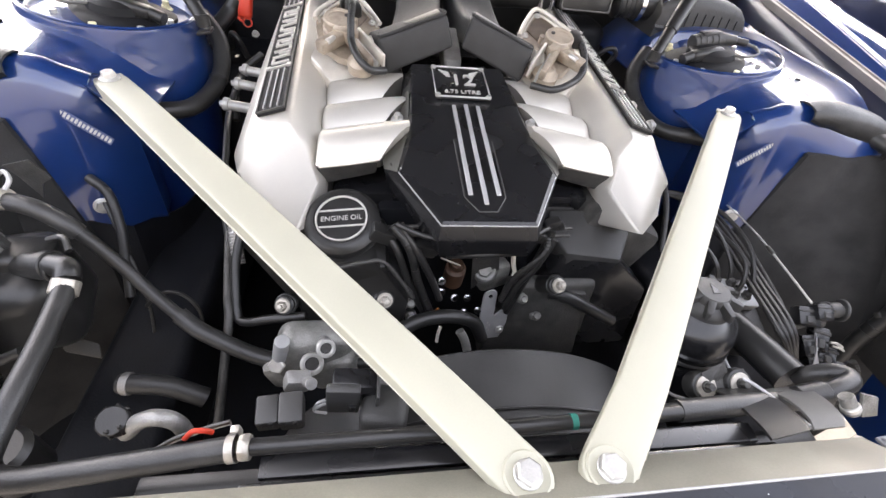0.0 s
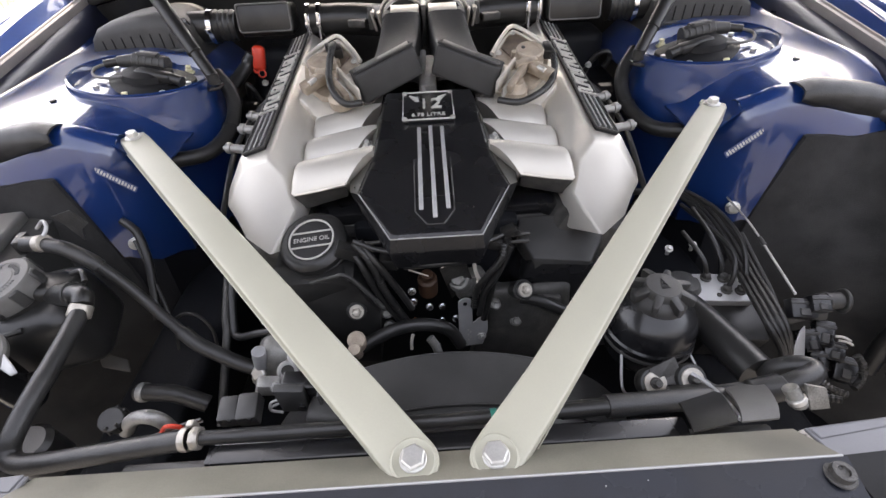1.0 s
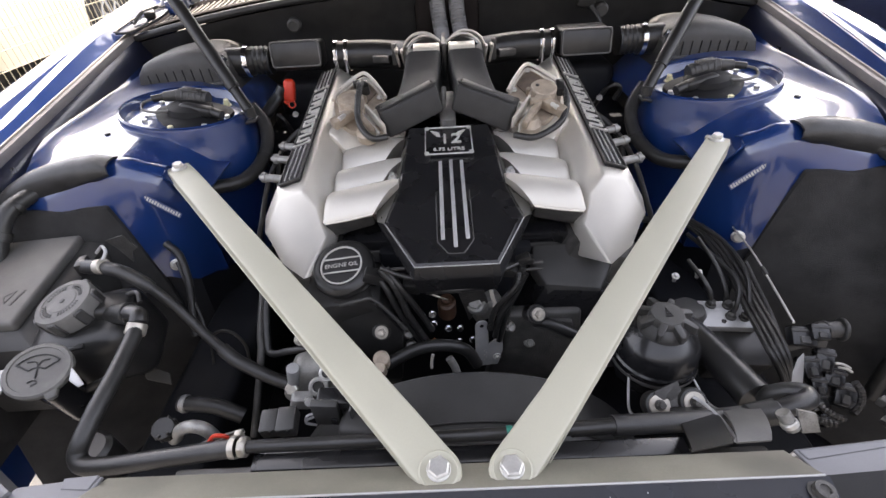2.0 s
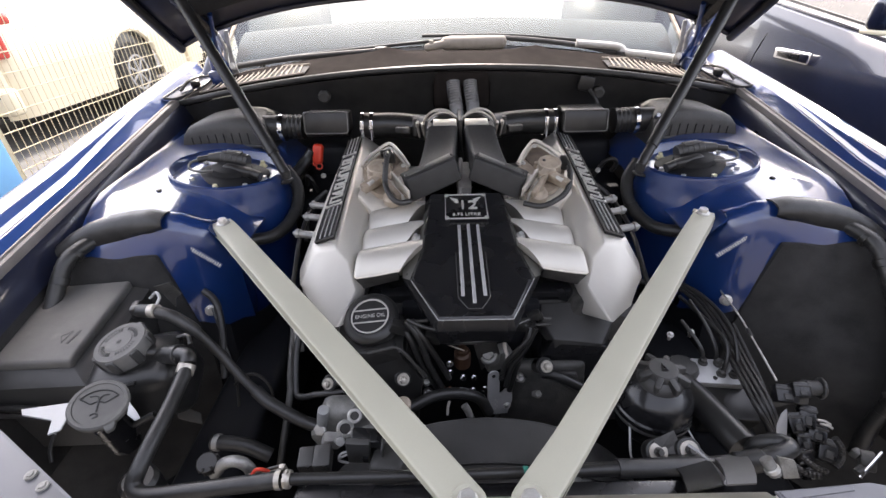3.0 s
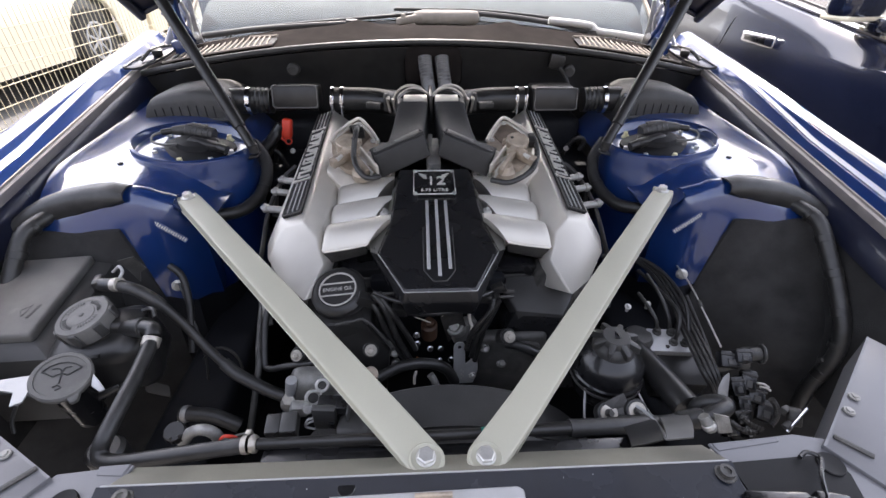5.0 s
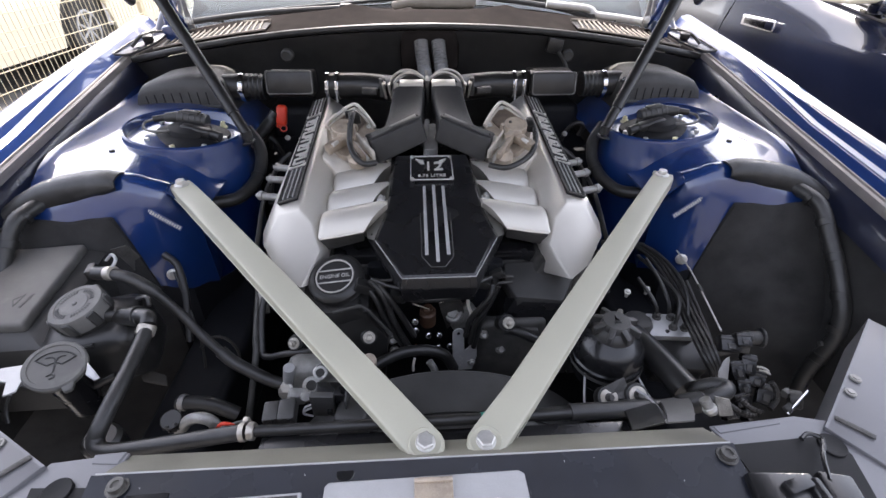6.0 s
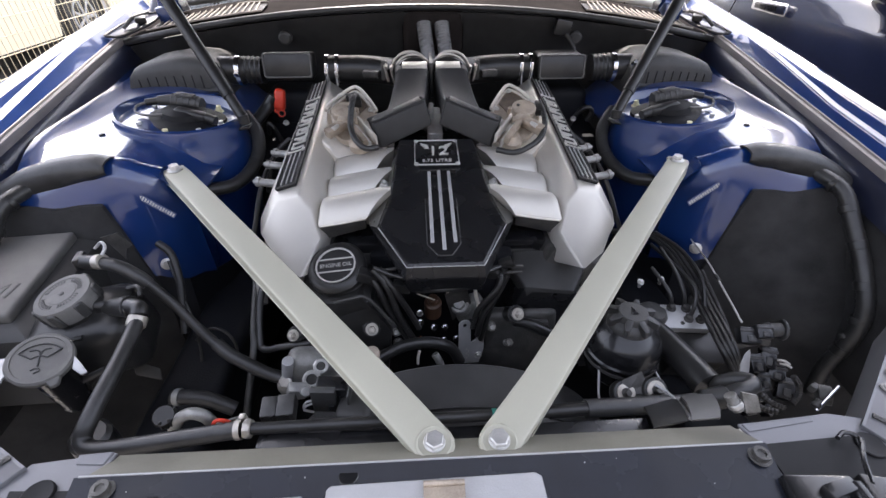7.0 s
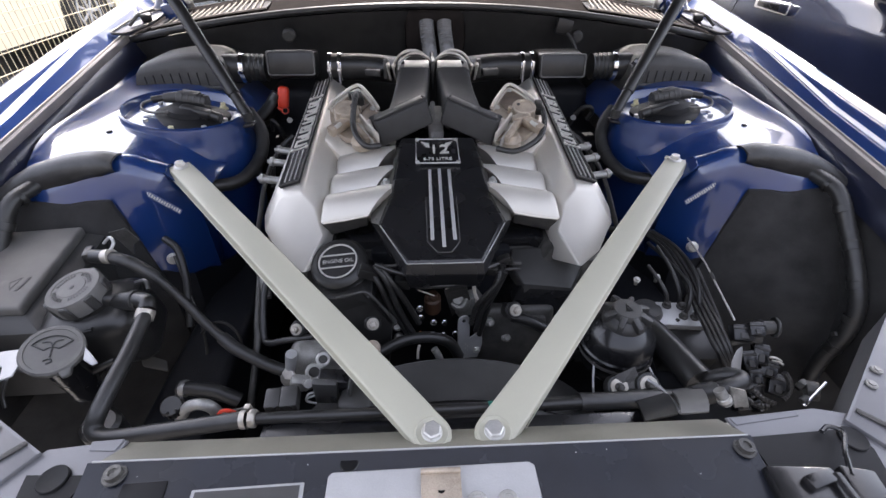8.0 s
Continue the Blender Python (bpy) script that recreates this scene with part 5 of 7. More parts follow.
# bulkhead vent ducts behind the neck
for x in (-0.012, 0.043):
    d = thing("foil_duct", "crinkled pale foil-wrapped pipe at the firewall", "pipe", (x, 1.24, 1.08), "firewall pipes")
    part("sleeve", tube([(x, 1.245, 1.176), (x + 0.002, 1.228, 1.15), (x + 0.008, 1.21, 1.11), (x + 0.016, 1.19, 1.05)], 0.023, 18, 10, 0.002, 0.013), FOIL, d)
solo("duct_surround", box((0.016, 1.262, 1.15), (0.19, 0.03, 0.13), (0, 0, 0), 0.02, 3), COWLPL, "black moulded surround of the pipes", "duct")
for x, z in ((-0.44, 1.14), (0.47, 1.135)):
    solo("grommet", cyl((x, 1.27, z), (x, 1.238, z - 0.004), 0.020, n=24, bev=0.006), DUSTY, "dusty round rubber grommet on the firewall", "grommet", group="firewall grommets")
solo("firewall_bracket", join(box((0.42, 1.235, 1.165), (0.05, 0.02, 0.045), (0, 10, 0), 0.004), tube([(0.43, 1.22, 1.15), (0.455, 1.20, 1.11), (0.47, 1.19, 1.05)], 0.006, 8)), BLACK, "black cable bracket on the firewall", "bracket")
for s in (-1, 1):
    # black boxes added only to keep the gaps behind the heads dark
    solo("lower_gap_filler", box((s * 0.43, 1.10, 0.70), (0.20, 0.34, 0.42), (0, 0, 0), 0.03, 3), DEEP, "black box added to keep the gap beside the gearbox dark", "shield", group="lower shields")
    solo("firewall_gap_filler", box((s * 0.432, 1.20, 0.84), (0.15, 0.13, 0.34), (0, 0, 0), 0.03, 3), DEEP, "black box added to keep the gap at the firewall dark", "shield", group="heat shields")
    solo("heater_pipe", tube([(s * 0.41, 1.0, 0.94), (s * 0.43, 0.99, 0.985), (s * 0.452, 0.98, 1.0), (s * 0.465, 0.98, 0.985), (s * 0.455, 0.985, 0.96)] if s > 0 else [(-0.47, 1.0, 0.93), (-0.455, 0.97, 0.97), (-0.44, 0.96, 0.96), (-0.43, 0.97, 0.92)], 0.0065, 10), BLACK, "curled black heater pipe behind the head", "pipe", group="heater pipes")
    solo("head_clip", hexbolt((s * 0.395, 0.93, 0.985), (0, -0.5, 0.8), 0.006, 0.008, 0.008), STEEL, "small bright fastener beside the head", "bolt", group="head fasteners")
    solo("ignition_lead", tube([(s * 0.372, 0.86, 0.97), (s * 0.40, 0.84, 0.95), (s * 0.42, 0.80, 0.92), (s * 0.415, 0.74, 0.88)], 0.007, 10), RUBBER, "black ignition lead beside the rocker cover", "cable", group="ignition leads")

# ---- oil filler ----
def oil_filler():
    o = thing("oil_filler", "black oil filler neck with lettered screw cap", "oil filler", (-0.19, 0.34, 0.80))
    m = Matrix.Translation((-0.189, 0.356, 0.941)) @ pose(0, 0, 0, 21, -6, 0)
    part("neck", join(moved(lathe([(0.050, -0.10), (0.046, -0.03), (0.043, -0.012)], 32), m), box((-0.19, 0.36, 0.855), (0.13, 0.10, 0.11), (10, 0, 0), 0.015)), BLACK, o)
    cap = part("cap", moved(lathe([(0.044, -0.020), (0.0515, -0.017), (0.052, -0.006), (0.047, 0.000), (0.041, 0.002), (0.037, 0.002), (0.036, 0.0005), (0.030, 0.0005)], 48), m), BLACK, o)
    part("cap_ring", moved(ring((0, 0, 0.0), (0, 0, 1), 0.0352, 0.0026, 0.0030, 48), m), GREYTEXT, cap, "pale ring")
    for y, w in ((0.0125, 0.060), (-0.0125, 0.060)):
        part("cap_bar", moved(box((0, y, 0.0014), (w, 0.0022, 0.0018)), m), GREYTEXT, cap)
    part("lettering", lettering("ENGINE OIL", 0.0104, m @ pose(0, 0, 0.0008), 0.0006), GREYTEXT, cap)
    part("cap_collar", moved(ring((0, 0, -0.028), (0, 0, 1), 0.0505, 0.006, 0.008), m), RUBBER, o)
    return o


oil_filler()


# ---- front of the engine ----
fc = thing("timing_cover", "grimy black and grey front engine cover", "engine cover", (0, 0.33, 0.5))
part("left_housing", slab([(-0.255, 0.315, 0.895), (-0.145, 0.305, 0.912), (-0.095, 0.30, 0.83), (-0.11, 0.30, 0.70), (-0.25, 0.31, 0.70)], 0.10, (0, 1, -0.1), 0.006), BLACK, fc)
part("right_housing", slab([(0.123, 0.350, 0.808), (0.152, 0.352, 0.879), (0.244, 0.345, 0.870), (0.308, 0.330, 0.815), (0.317, 0.325, 0.676), (0.177, 0.340, 0.646)], 0.10, (0, 1, -0.1), 0.006), SATIN, fc)
part("right_shelf", slab([(0.152, 0.351, 0.881), (0.244, 0.344, 0.873), (0.280, 0.400, 0.882), (0.261, 0.430, 0.908), (0.140, 0.430, 0.905), (0.134, 0.400, 0.889)], 0.03, (0, 0, -1), 0.004), GREYPL, fc)
# near-black box stands in for the shaded cavity
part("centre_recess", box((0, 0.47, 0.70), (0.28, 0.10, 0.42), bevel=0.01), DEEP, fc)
part("lower_plate", slab([(0.085, 0.345, 0.815), (0.20, 0.325, 0.812), (0.22, 0.315, 0.66), (0.05, 0.345, 0.62)], 0.03, (0, 1, 0), 0.004), CASTDK, fc, "grimy cast front plate")
part("under_cover_rail", join(box((0.0, 0.312, 0.938), (0.13, 0.02, 0.018), (8, 0, 0), 0.004), tube([(-0.05, 0.302, 0.925), (0.0, 0.300, 0.928), (0.05, 0.302, 0.930)], 0.006, 10)), BLACK, fc)
for x0, x1 in ((-0.14, -0.085), (0.085, 0.14)):
    part("rail_bar", join(cyl((x0, 0.345, 0.935), (x1, 0.345, 0.937), 0.003), cyl((x0, 0.345, 0.921), (x1, 0.345, 0.923), 0.003)), DARKMETAL, fc)
def spring_bolt(c, up, r=0.0095, deep=0.045, sleeve=True):
    """A flange bolt with two spring washers on a black sleeve."""
    u = Vector(up).normalized()
    b = thing("cover_bolt", "zinc flange bolt with washers on a black sleeve", "bolt", c, "front cover bolts")
    if sleeve:
        part("sleeve", join(cyl(Vector(c) - u * deep, Vector(c) - u * 0.002, r * 1.55, n=22, bev=0.002), ring(Vector(c) - u * 0.016, u, r * 1.75, 0.004, 0.006, 24)), BLACK, b, "black sleeve")
    m = axis_m(c, Vector(c) + u)
    for q in range(2):
        part("washer", moved(ring((0, 0, 0.0022 * q - 0.001), (0, 0, 1), r * (1.18 - 0.10 * q), 0.004, 0.0016, 24), m), CLIPMETAL, b)
    part("head", moved(join(lathe([(r * 0.80, 0.003), (r * 0.80, 0.0085), (r * 0.6, 0.0105)], 6), lathe([(r * 0.40, 0.010), (r * 0.40, 0.0145), (r * 0.3, 0.015)], 12)), m), CLIPMETAL, b)
    return b


UPF = (0.0, -0.78, 0.62)
spring_bolt((-0.130, 0.292, 0.845), (0.12, -0.78, 0.60))
spring_bolt((0.133, 0.308, 0.854), (0.10, -0.70, 0.70), 0.0095, 0.055)
spring_bolt((-0.270, 0.295, 0.834), (-0.15, -0.75, 0.62), 0.0090, 0.03)
for p, r in (((0.130, 0.333, 0.753), 0.0105), ((0.163, 0.335, 0.701), 0.0085), ((0.091, 0.322, 0.808), 0.0085), ((-0.088, 0.306, 0.788), 0.0085), ((-0.090, 0.318, 0.809), 0.0095)):
    solo("cast_boss", join(cyl(Vector(p) - Vector(UPF) * 0.02, p, r * 1.15, r, n=18, bev=0.002), lathe([(r * 0.72, 0), (r * 0.72, 0.005), (r * 0.55, 0.0065)], 6, axis_m(p, Vector(p) + Vector(UPF)))), CASTGREY, "dull grey cast boss with nut on the engine front", "boss", group="cast bosses")
solo("brass_sleeve", lathe([(0.0125, -0.016), (0.0125, -0.010), (0.0115, -0.008), (0.0115, 0.004), (0.0135, 0.006), (0.0135, 0.012), (0.011, 0.014)], 22, axis_m((-0.128, 0.250, 0.825), Vector((-0.128, 0.250, 0.825)) + Vector((0.05, -0.4, 0.9)))), BEIGE, "brassy ribbed hose coupling on the engine front", "coupling")


def plug_lead(pts, mt=RUBBER, r=0.011, name="coolant_stub", label="short black rubber pipe stub on the engine front", cat="pipe"):
    return solo(name, tube(pts, r, 14), mt, label, cat, group="engine front pipes")


plug_lead([(0.131, 0.325, 0.818), (0.157, 0.318, 0.818), (0.198, 0.312, 0.797), (0.251, 0.305, 0.768)], BLACK, 0.0100)
plug_lead([(-0.143, 0.262, 0.785), (-0.107, 0.280, 0.792), (-0.071, 0.292, 0.800), (-0.028, 0.296, 0.801), (0.010, 0.300, 0.780), (0.030, 0.302, 0.737)], BLACK, 0.0108)
plug_lead([(-0.020, 0.268, 0.801), (-0.012, 0.262, 0.788), (-0.006, 0.256, 0.769)], CASTGREY, 0.0068, "ribbed_pipe", "grey tapered pipe end under the hose")
plug_lead([(-0.047, 0.280, 0.797), (-0.050, 0.276, 0.786), (-0.051, 0.272, 0.771)], PALEALU, 0.0026, "pipe_pin", "small bright pin beside the hose")
# flat bracket with a hole, a notch and a bent tab
pb = thing("lifting_plate", "grey flat steel lifting plate with one hole", "bracket", (0.05, 0.33, 0.70))
m = frame3((0.0405, 0.3335, 0.8030), (1, 0.16, 0.0), (0, 0.10, 1))
out = [(-0.0125, -0.100), (0.030, -0.104), (0.0395, -0.070), (0.0385, -0.028), (0.034, -0.026), (0.030, -0.034), (0.0165, -0.0455), (0.0125, -0.047)] + [(0.0118 * math.cos(t), 0.0118 * math.sin(t)) for t in [radians(22.5 * q) for q in range(0, 9)]]
pl_ = part("plate", moved(slab([(x, y, 0) for x, y in out], 0.0035, bevel=0.0007, seg=1), m), PLATE, pb)
part("hole", moved(lathe([(0.0036, -0.0005), (0.0036, 0.0008), (0.003, 0.001)], 16), m), PLAQUE, pb)
part("bent_tab", moved(slab([(0.034, -0.026, 0.0), (0.0385, -0.028, 0.0), (0.047, -0.030, -0.010), (0.045, -0.027, -0.011)], 0.004, (0, -1, 0)), m), STEEL, pb, "bright bent tab")
part("stamp", moved(join(*[box((0.004 + 0.004 * (q % 2), -0.062 - 0.006 * q, 0.0003), (0.0022, 0.004, 0.0006)) for q in range(5)]), m), GREYTEXT, pl_)
part("plate_bolt", moved(hexbolt((0.028, -0.082, 0.0), (0, 0, 1), 0.005, 0.007, 0.008), m), STEEL, pb)
# valve with hexagon head, brown plug, sheet edges and clips in the recess
vv = Vector((0.031, 0.362, 0.833))
solo("vent_valve", join(lathe([(0.021, -0.045), (0.021, -0.016), (0.018, -0.012), (0.018, -0.004), (0.0155, -0.002)], 26, axis_m(vv, vv + Vector((-0.25, -0.62, 0.74)))), lathe([(0.0125, -0.003), (0.0125, 0.006), (0.010, 0.008)], 6, axis_m(vv, vv + Vector((-0.25, -0.62, 0.74)))), box(vv + Vector((0.022, 0.022, -0.030)), (0.055, 0.03, 0.05), (0, 0, 20), 0.008)), CASTGREY, "dull cast valve with hexagon head", "valve")
solo("brown_plug", join(cyl((-0.020, 0.362, 0.808), (-0.020, 0.352, 0.852), 0.0165, bev=0.004), cyl((-0.020, 0.352, 0.852), (-0.020, 0.350, 0.862), 0.010)), ORANGE, "brown plastic plug in the engine front", "plug")
solo("amber_clip", tube([(-0.063, 0.318, 0.773), (-0.052, 0.318, 0.779), (-0.042, 0.320, 0.786)], 0.0060, 10), AMBER, "orange cable end on the engine front", "clip")
for a, b in (((-0.048, 0.340, 0.882), (-0.017, 0.340, 0.866)), ((0.004, 0.340, 0.882), (0.039, 0.342, 0.901))):
    solo("sheet_edge", cyl(a, b, 0.0013, n=8), PALEALU, "thin bright folded sheet edge in the recess", "shield", group="sheet edges")
solo("folded_shield", slab([(0.001, 0.345, 0.875), (0.040, 0.347, 0.894), (0.055, 0.365, 0.831), (0.021, 0.380, 0.769)], 0.002, (0, 1, 0)), DARKMETAL, "thin dark metal shield", "shield")
solo("silver_clip", join(tube([(0.050, 0.328, 0.924), (0.054, 0.325, 0.903), (0.057, 0.322, 0.885), (0.063, 0.320, 0.868)], 0.0034, 8), ring((0.063, 0.320, 0.867), (0, -0.8, 0.5), 0.0055, 0.002, 0.003, 14)), PALEALU, "bright bent metal clip", "clip")
for p in ((-0.019, 0.335, 0.800), (0.002, 0.335, 0.799), (-0.000, 0.330, 0.770), (0.024, 0.335, 0.767), (-0.044, 0.325, 0.825), (-0.045, 0.328, 0.846)):
    solo("small_bolt", hexbolt(p, (0.1, -0.85, 0.5), 0.0045, 0.008, 0.0068), CHROME, "small bright bolt in the dark recess", "bolt", group="recess bolts")
# wiring
for pts, r, rib in (([(-0.122, 0.330, 0.951), (-0.105, 0.318, 0.935), (-0.094, 0.312, 0.911), (-0.084, 0.312, 0.865), (-0.068, 0.315, 0.816), (-0.057, 0.318, 0.783)], 0.0064, 1), ([(-0.112, 0.330, 0.953), (-0.091, 0.312, 0.926), (-0.075, 0.310, 0.894), (-0.060, 0.312, 0.857), (-0.047, 0.316, 0.819)], 0.0057, 1),
                    ([(-0.130, 0.335, 0.937), (-0.114, 0.320, 0.914), (-0.102, 0.314, 0.878), (-0.085, 0.316, 0.827), (-0.067, 0.320, 0.781)], 0.0051, 0), ([(0.098, 0.325, 0.938), (0.094, 0.314, 0.918), (0.077, 0.312, 0.891), (0.059, 0.316, 0.855), (0.054, 0.322, 0.808)], 0.0057, 1),
                    ([(0.109, 0.325, 0.932), (0.089, 0.318, 0.881), (0.071, 0.318, 0.845), (0.064, 0.324, 0.785)], 0.0054, 0), ([(0.105, 0.332, 0.942), (0.086, 0.322, 0.870), (0.079, 0.324, 0.824), (0.072, 0.328, 0.769)], 0.0056, 0)):
    solo("wiring_loom", tube(pts, r, 12, 10, 0.0009 * rib, 0.0048), BLACK, "black wiring loom hanging on the engine front", "cable", group="engine wiring looms")
for c, sz, rr in (((-0.134, 0.335, 0.932), (0.034, 0.022, 0.020), 24), ((-0.075, 0.330, 0.910), (0.030, 0.020, 0.018), 12), ((-0.042, 0.325, 0.928), (0.040, 0.014, 0.012), -4), ((0.004, 0.325, 0.933), (0.040, 0.014, 0.012), -4), ((0.108, 0.345, 0.945), (0.024, 0.016, 0.014), -24), ((0.083, 0.330, 0.934), (0.020, 0.016, 0.016), 10)):
    solo("loom_connector", join(box(c, sz, (0, rr, 0), 0.003), box(Vector(c) + Vector((sz[0] * 0.45, -0.002, 0)), (0.010, 0.014, sz[2] * 0.7), (0, rr, 0), 0.002)), BLACK, "small black wiring connector", "connector", group="wiring connectors")
solo("cross_loom", tube([(-0.118, 0.318, 0.963), (-0.084, 0.308, 0.953), (-0.046, 0.303, 0.948), (0.002, 0.302, 0.955), (0.060, 0.308, 0.953), (0.096, 0.330, 0.948)], 0.0040, 12, 10, 0.0007, 0.0042), BLACK, "black corrugated loom below the centre cover", "cable")
solo("lower_casting", box((0.150, 0.352, 0.755), (0.15, 0.03, 0.14), (0, -6, -4), 0.012, 3), CASTDK, "grimy grey lower front casting", "casting")
# raised ribs on the two front housings
solo("housing_rib", join(tube([(-0.189, 0.300, 0.904), (-0.154, 0.298, 0.915), (-0.132, 0.296, 0.916), (-0.099, 0.298, 0.862)], 0.0030, 8, 6), tube([(-0.099, 0.298, 0.862), (-0.090, 0.300, 0.841)], 0.004, 8, 4)), GREYPL, "raised rib on the black front housing", "rib")
# fan shroud
secs = []
for y in (0.060, 0.066, 0.13, 0.176, 0.182):
    rr = 0.292 - (0.006 if y in (0.060, 0.182) else 0.0)
    secs.append([(0.005 + rr * math.sin(t), y, 0.592 + rr * math.cos(t)) for t in [radians(-100 + 5 * q) for q in range(41)]])
sh = thing("fan_shroud", "dark grey curved plastic fan shroud", "fan shroud", (0, 0.1, 0.4))
part("hood", sheet(secs, 0.006, (0, 0, -1)), GREYPL, sh)
part("face", box((0.0, 0.055, 0.62), (0.72, 0.02, 0.50), bevel=0.005), BLACK, sh)
part("hood_seam", tube([(0.005 + 0.294 * math.sin(t), 0.10, 0.592 + 0.294 * math.cos(t)) for t in [radians(-40 + 8 * q) for q in range(11)]], 0.0016, 6, 3), BLACK, sh)
solo("radiator", box((0.0, 0.02, 0.62), (0.78, 0.04, 0.50), bevel=0.006), BLACK, "black radiator behind the front panel", "radiator")
cr = thing("cross_rail", "black cross rail above the radiator", "rail", (-0.02, 0.045, 0.89))
part("top_flange", box((0.0, 0.046, 0.910), (0.49, 0.020, 0.008), (0, 0.3, 0), 0.002), SATIN, cr)
part("rear_web", box((0.0, 0.0585, 0.893), (0.49, 0.005, 0.026), (0, 0.3, 0), 0.002), SATIN, cr)
part("front_web", box((0.0, 0.026, 0.902), (0.52, 0.016, 0.026), bevel=0.003), SATIN, cr)
solo("top_pipe", tube([(-0.262, 0.061, 0.921), (-0.1, 0.063, 0.920), (0.08, 0.066, 0.919), (0.17, 0.07, 0.916)], 0.0075, 12), BLACK, "thin black pipe along the cross rail", "pipe")
solo("pipe_band", cyl((0.045, 0.0655, 0.9193), (0.052, 0.0656, 0.9193), 0.0080), GREEN, "small green band on the pipe", "band")



# ---- left side of the bay ----
def fuse_box():
    f = thing("fuse_box", "dark box with a dusty grey sloping lid", "fuse box", (-0.80, 0.40, 0.72))
    lid = [(-0.838, 0.462, 0.948), (-0.698, 0.478, 0.948), (-0.690, 0.273, 0.926), (-0.845, 0.268, 0.926)]
    part("lid", slab(lid, 0.02, bevel=0.006, seg=3), CAPGREY, f, "dusty grey sloping lid")
    part("body", loft([[Vector(p) + Vector((0, 0, -0.018)) for p in lid], [(-0.84, 0.475, 0.915), (-0.678, 0.49, 0.915), (-0.662, 0.252, 0.888), (-0.85, 0.245, 0.888)], [(-0.84, 0.47, 0.72), (-0.678, 0.48, 0.72), (-0.662, 0.26, 0.72), (-0.85, 0.255, 0.72)]]), GREYPL, f)
    mm = frame3((-0.715, 0.325, 0.9325), (0.12, 1, 0.08), (-1, 0, 0))
    part("caution_print", moved(join(*[box((-0.014 + 0.0042 * q, 0, 0), (0.0028, 0.005, 0.0008)) for q in range(8)]), mm), GREYPL, f)
    part("caution_triangle", moved(join(box((0, 0.012, 0), (0.03, 0.0012, 0.0006)), box((-0.007, 0.018, 0), (0.018, 0.0012, 0.0006), (0, 0, 40)), box((0.007, 0.018, 0), (0.018, 0.0012, 0.0006), (0, 0, -40))), mm), GREYPL, f)
    part("side_cable", tube([(-0.88, 0.24, 0.855), (-0.75, 0.235, 0.85), (-0.65, 0.22, 0.845), (-0.58, 0.20, 0.85), (-0.53, 0.21, 0.865)], 0.006, 10), RUBBER, f)
    part("lower_cable", tube([(-0.88, 0.232, 0.845), (-0.75, 0.225, 0.842), (-0.65, 0.21, 0.837), (-0.58, 0.19, 0.842)], 0.004, 8), RUBBER, f)
    return f


fuse_box()


def coolant_tank():
    t = thing("coolant_tank", "black coolant expansion tank with ribbed grey cap", "coolant tank", (-0.60, 0.28, 0.75))
    m = Matrix.Translation((-0.597, 0.283, 0.958)) @ pose(0, 0, 0, 10, -8, 0)
    part("tank", join(box((-0.585, 0.29, 0.865), (0.15, 0.12, 0.12), (8, -4, 12), 0.028, 4), moved(lathe([(0.046, -0.075), (0.042, -0.03)], 32), m)), BLACK, t)
    n = 48
    cap = lathe([(0.036, -0.034), (0.0415, -0.030), (0.0425, -0.004), (0.040, 0.0), (0.032, 0.001), (0.031, 0.0), (0.021, 0.0), (0.020, 0.0008)], n, m)
    c = part("cap", cap, CAPGREY, t, "dusty grey screw cap")
    for q in range(7):
        a = 2 * math.pi * q / 7 + 0.3
        part("grip", moved(box((0.042 * math.cos(a), 0.042 * math.sin(a), -0.016), (0.006, 0.014, 0.028), (0, 0, math.degrees(a)), 0.002, 1), m), GREYPL, c)
    part("print_ring", moved(join(*[box((0.0265 * math.cos(a), 0.0265 * math.sin(a), 0.0010), (0.006, 0.0016, 0.0008), (0, 0, math.degrees(a))) for a in [2 * math.pi * q / 40 for q in range(40) if q % 10 > 1]]), m), GREYPL, c)
    part("print_dot", moved(lathe([(0.004, 0), (0.004, 0.0016), (0.003, 0.002)], 12), m), GREYPL, c)
    part("shoulder", join(box((-0.545, 0.30, 0.925), (0.06, 0.05, 0.03), (0, 10, 14), 0.010, 3), cyl((-0.54, 0.285, 0.925), (-0.487, 0.262, 0.940), 0.0135)), BLACK, t)
    part("strap", tube([(-0.640, 0.268, 0.915), (-0.605, 0.232, 0.905), (-0.56, 0.236, 0.91)], 0.004, 8), BLACK, t)
    return t


coolant_tank()


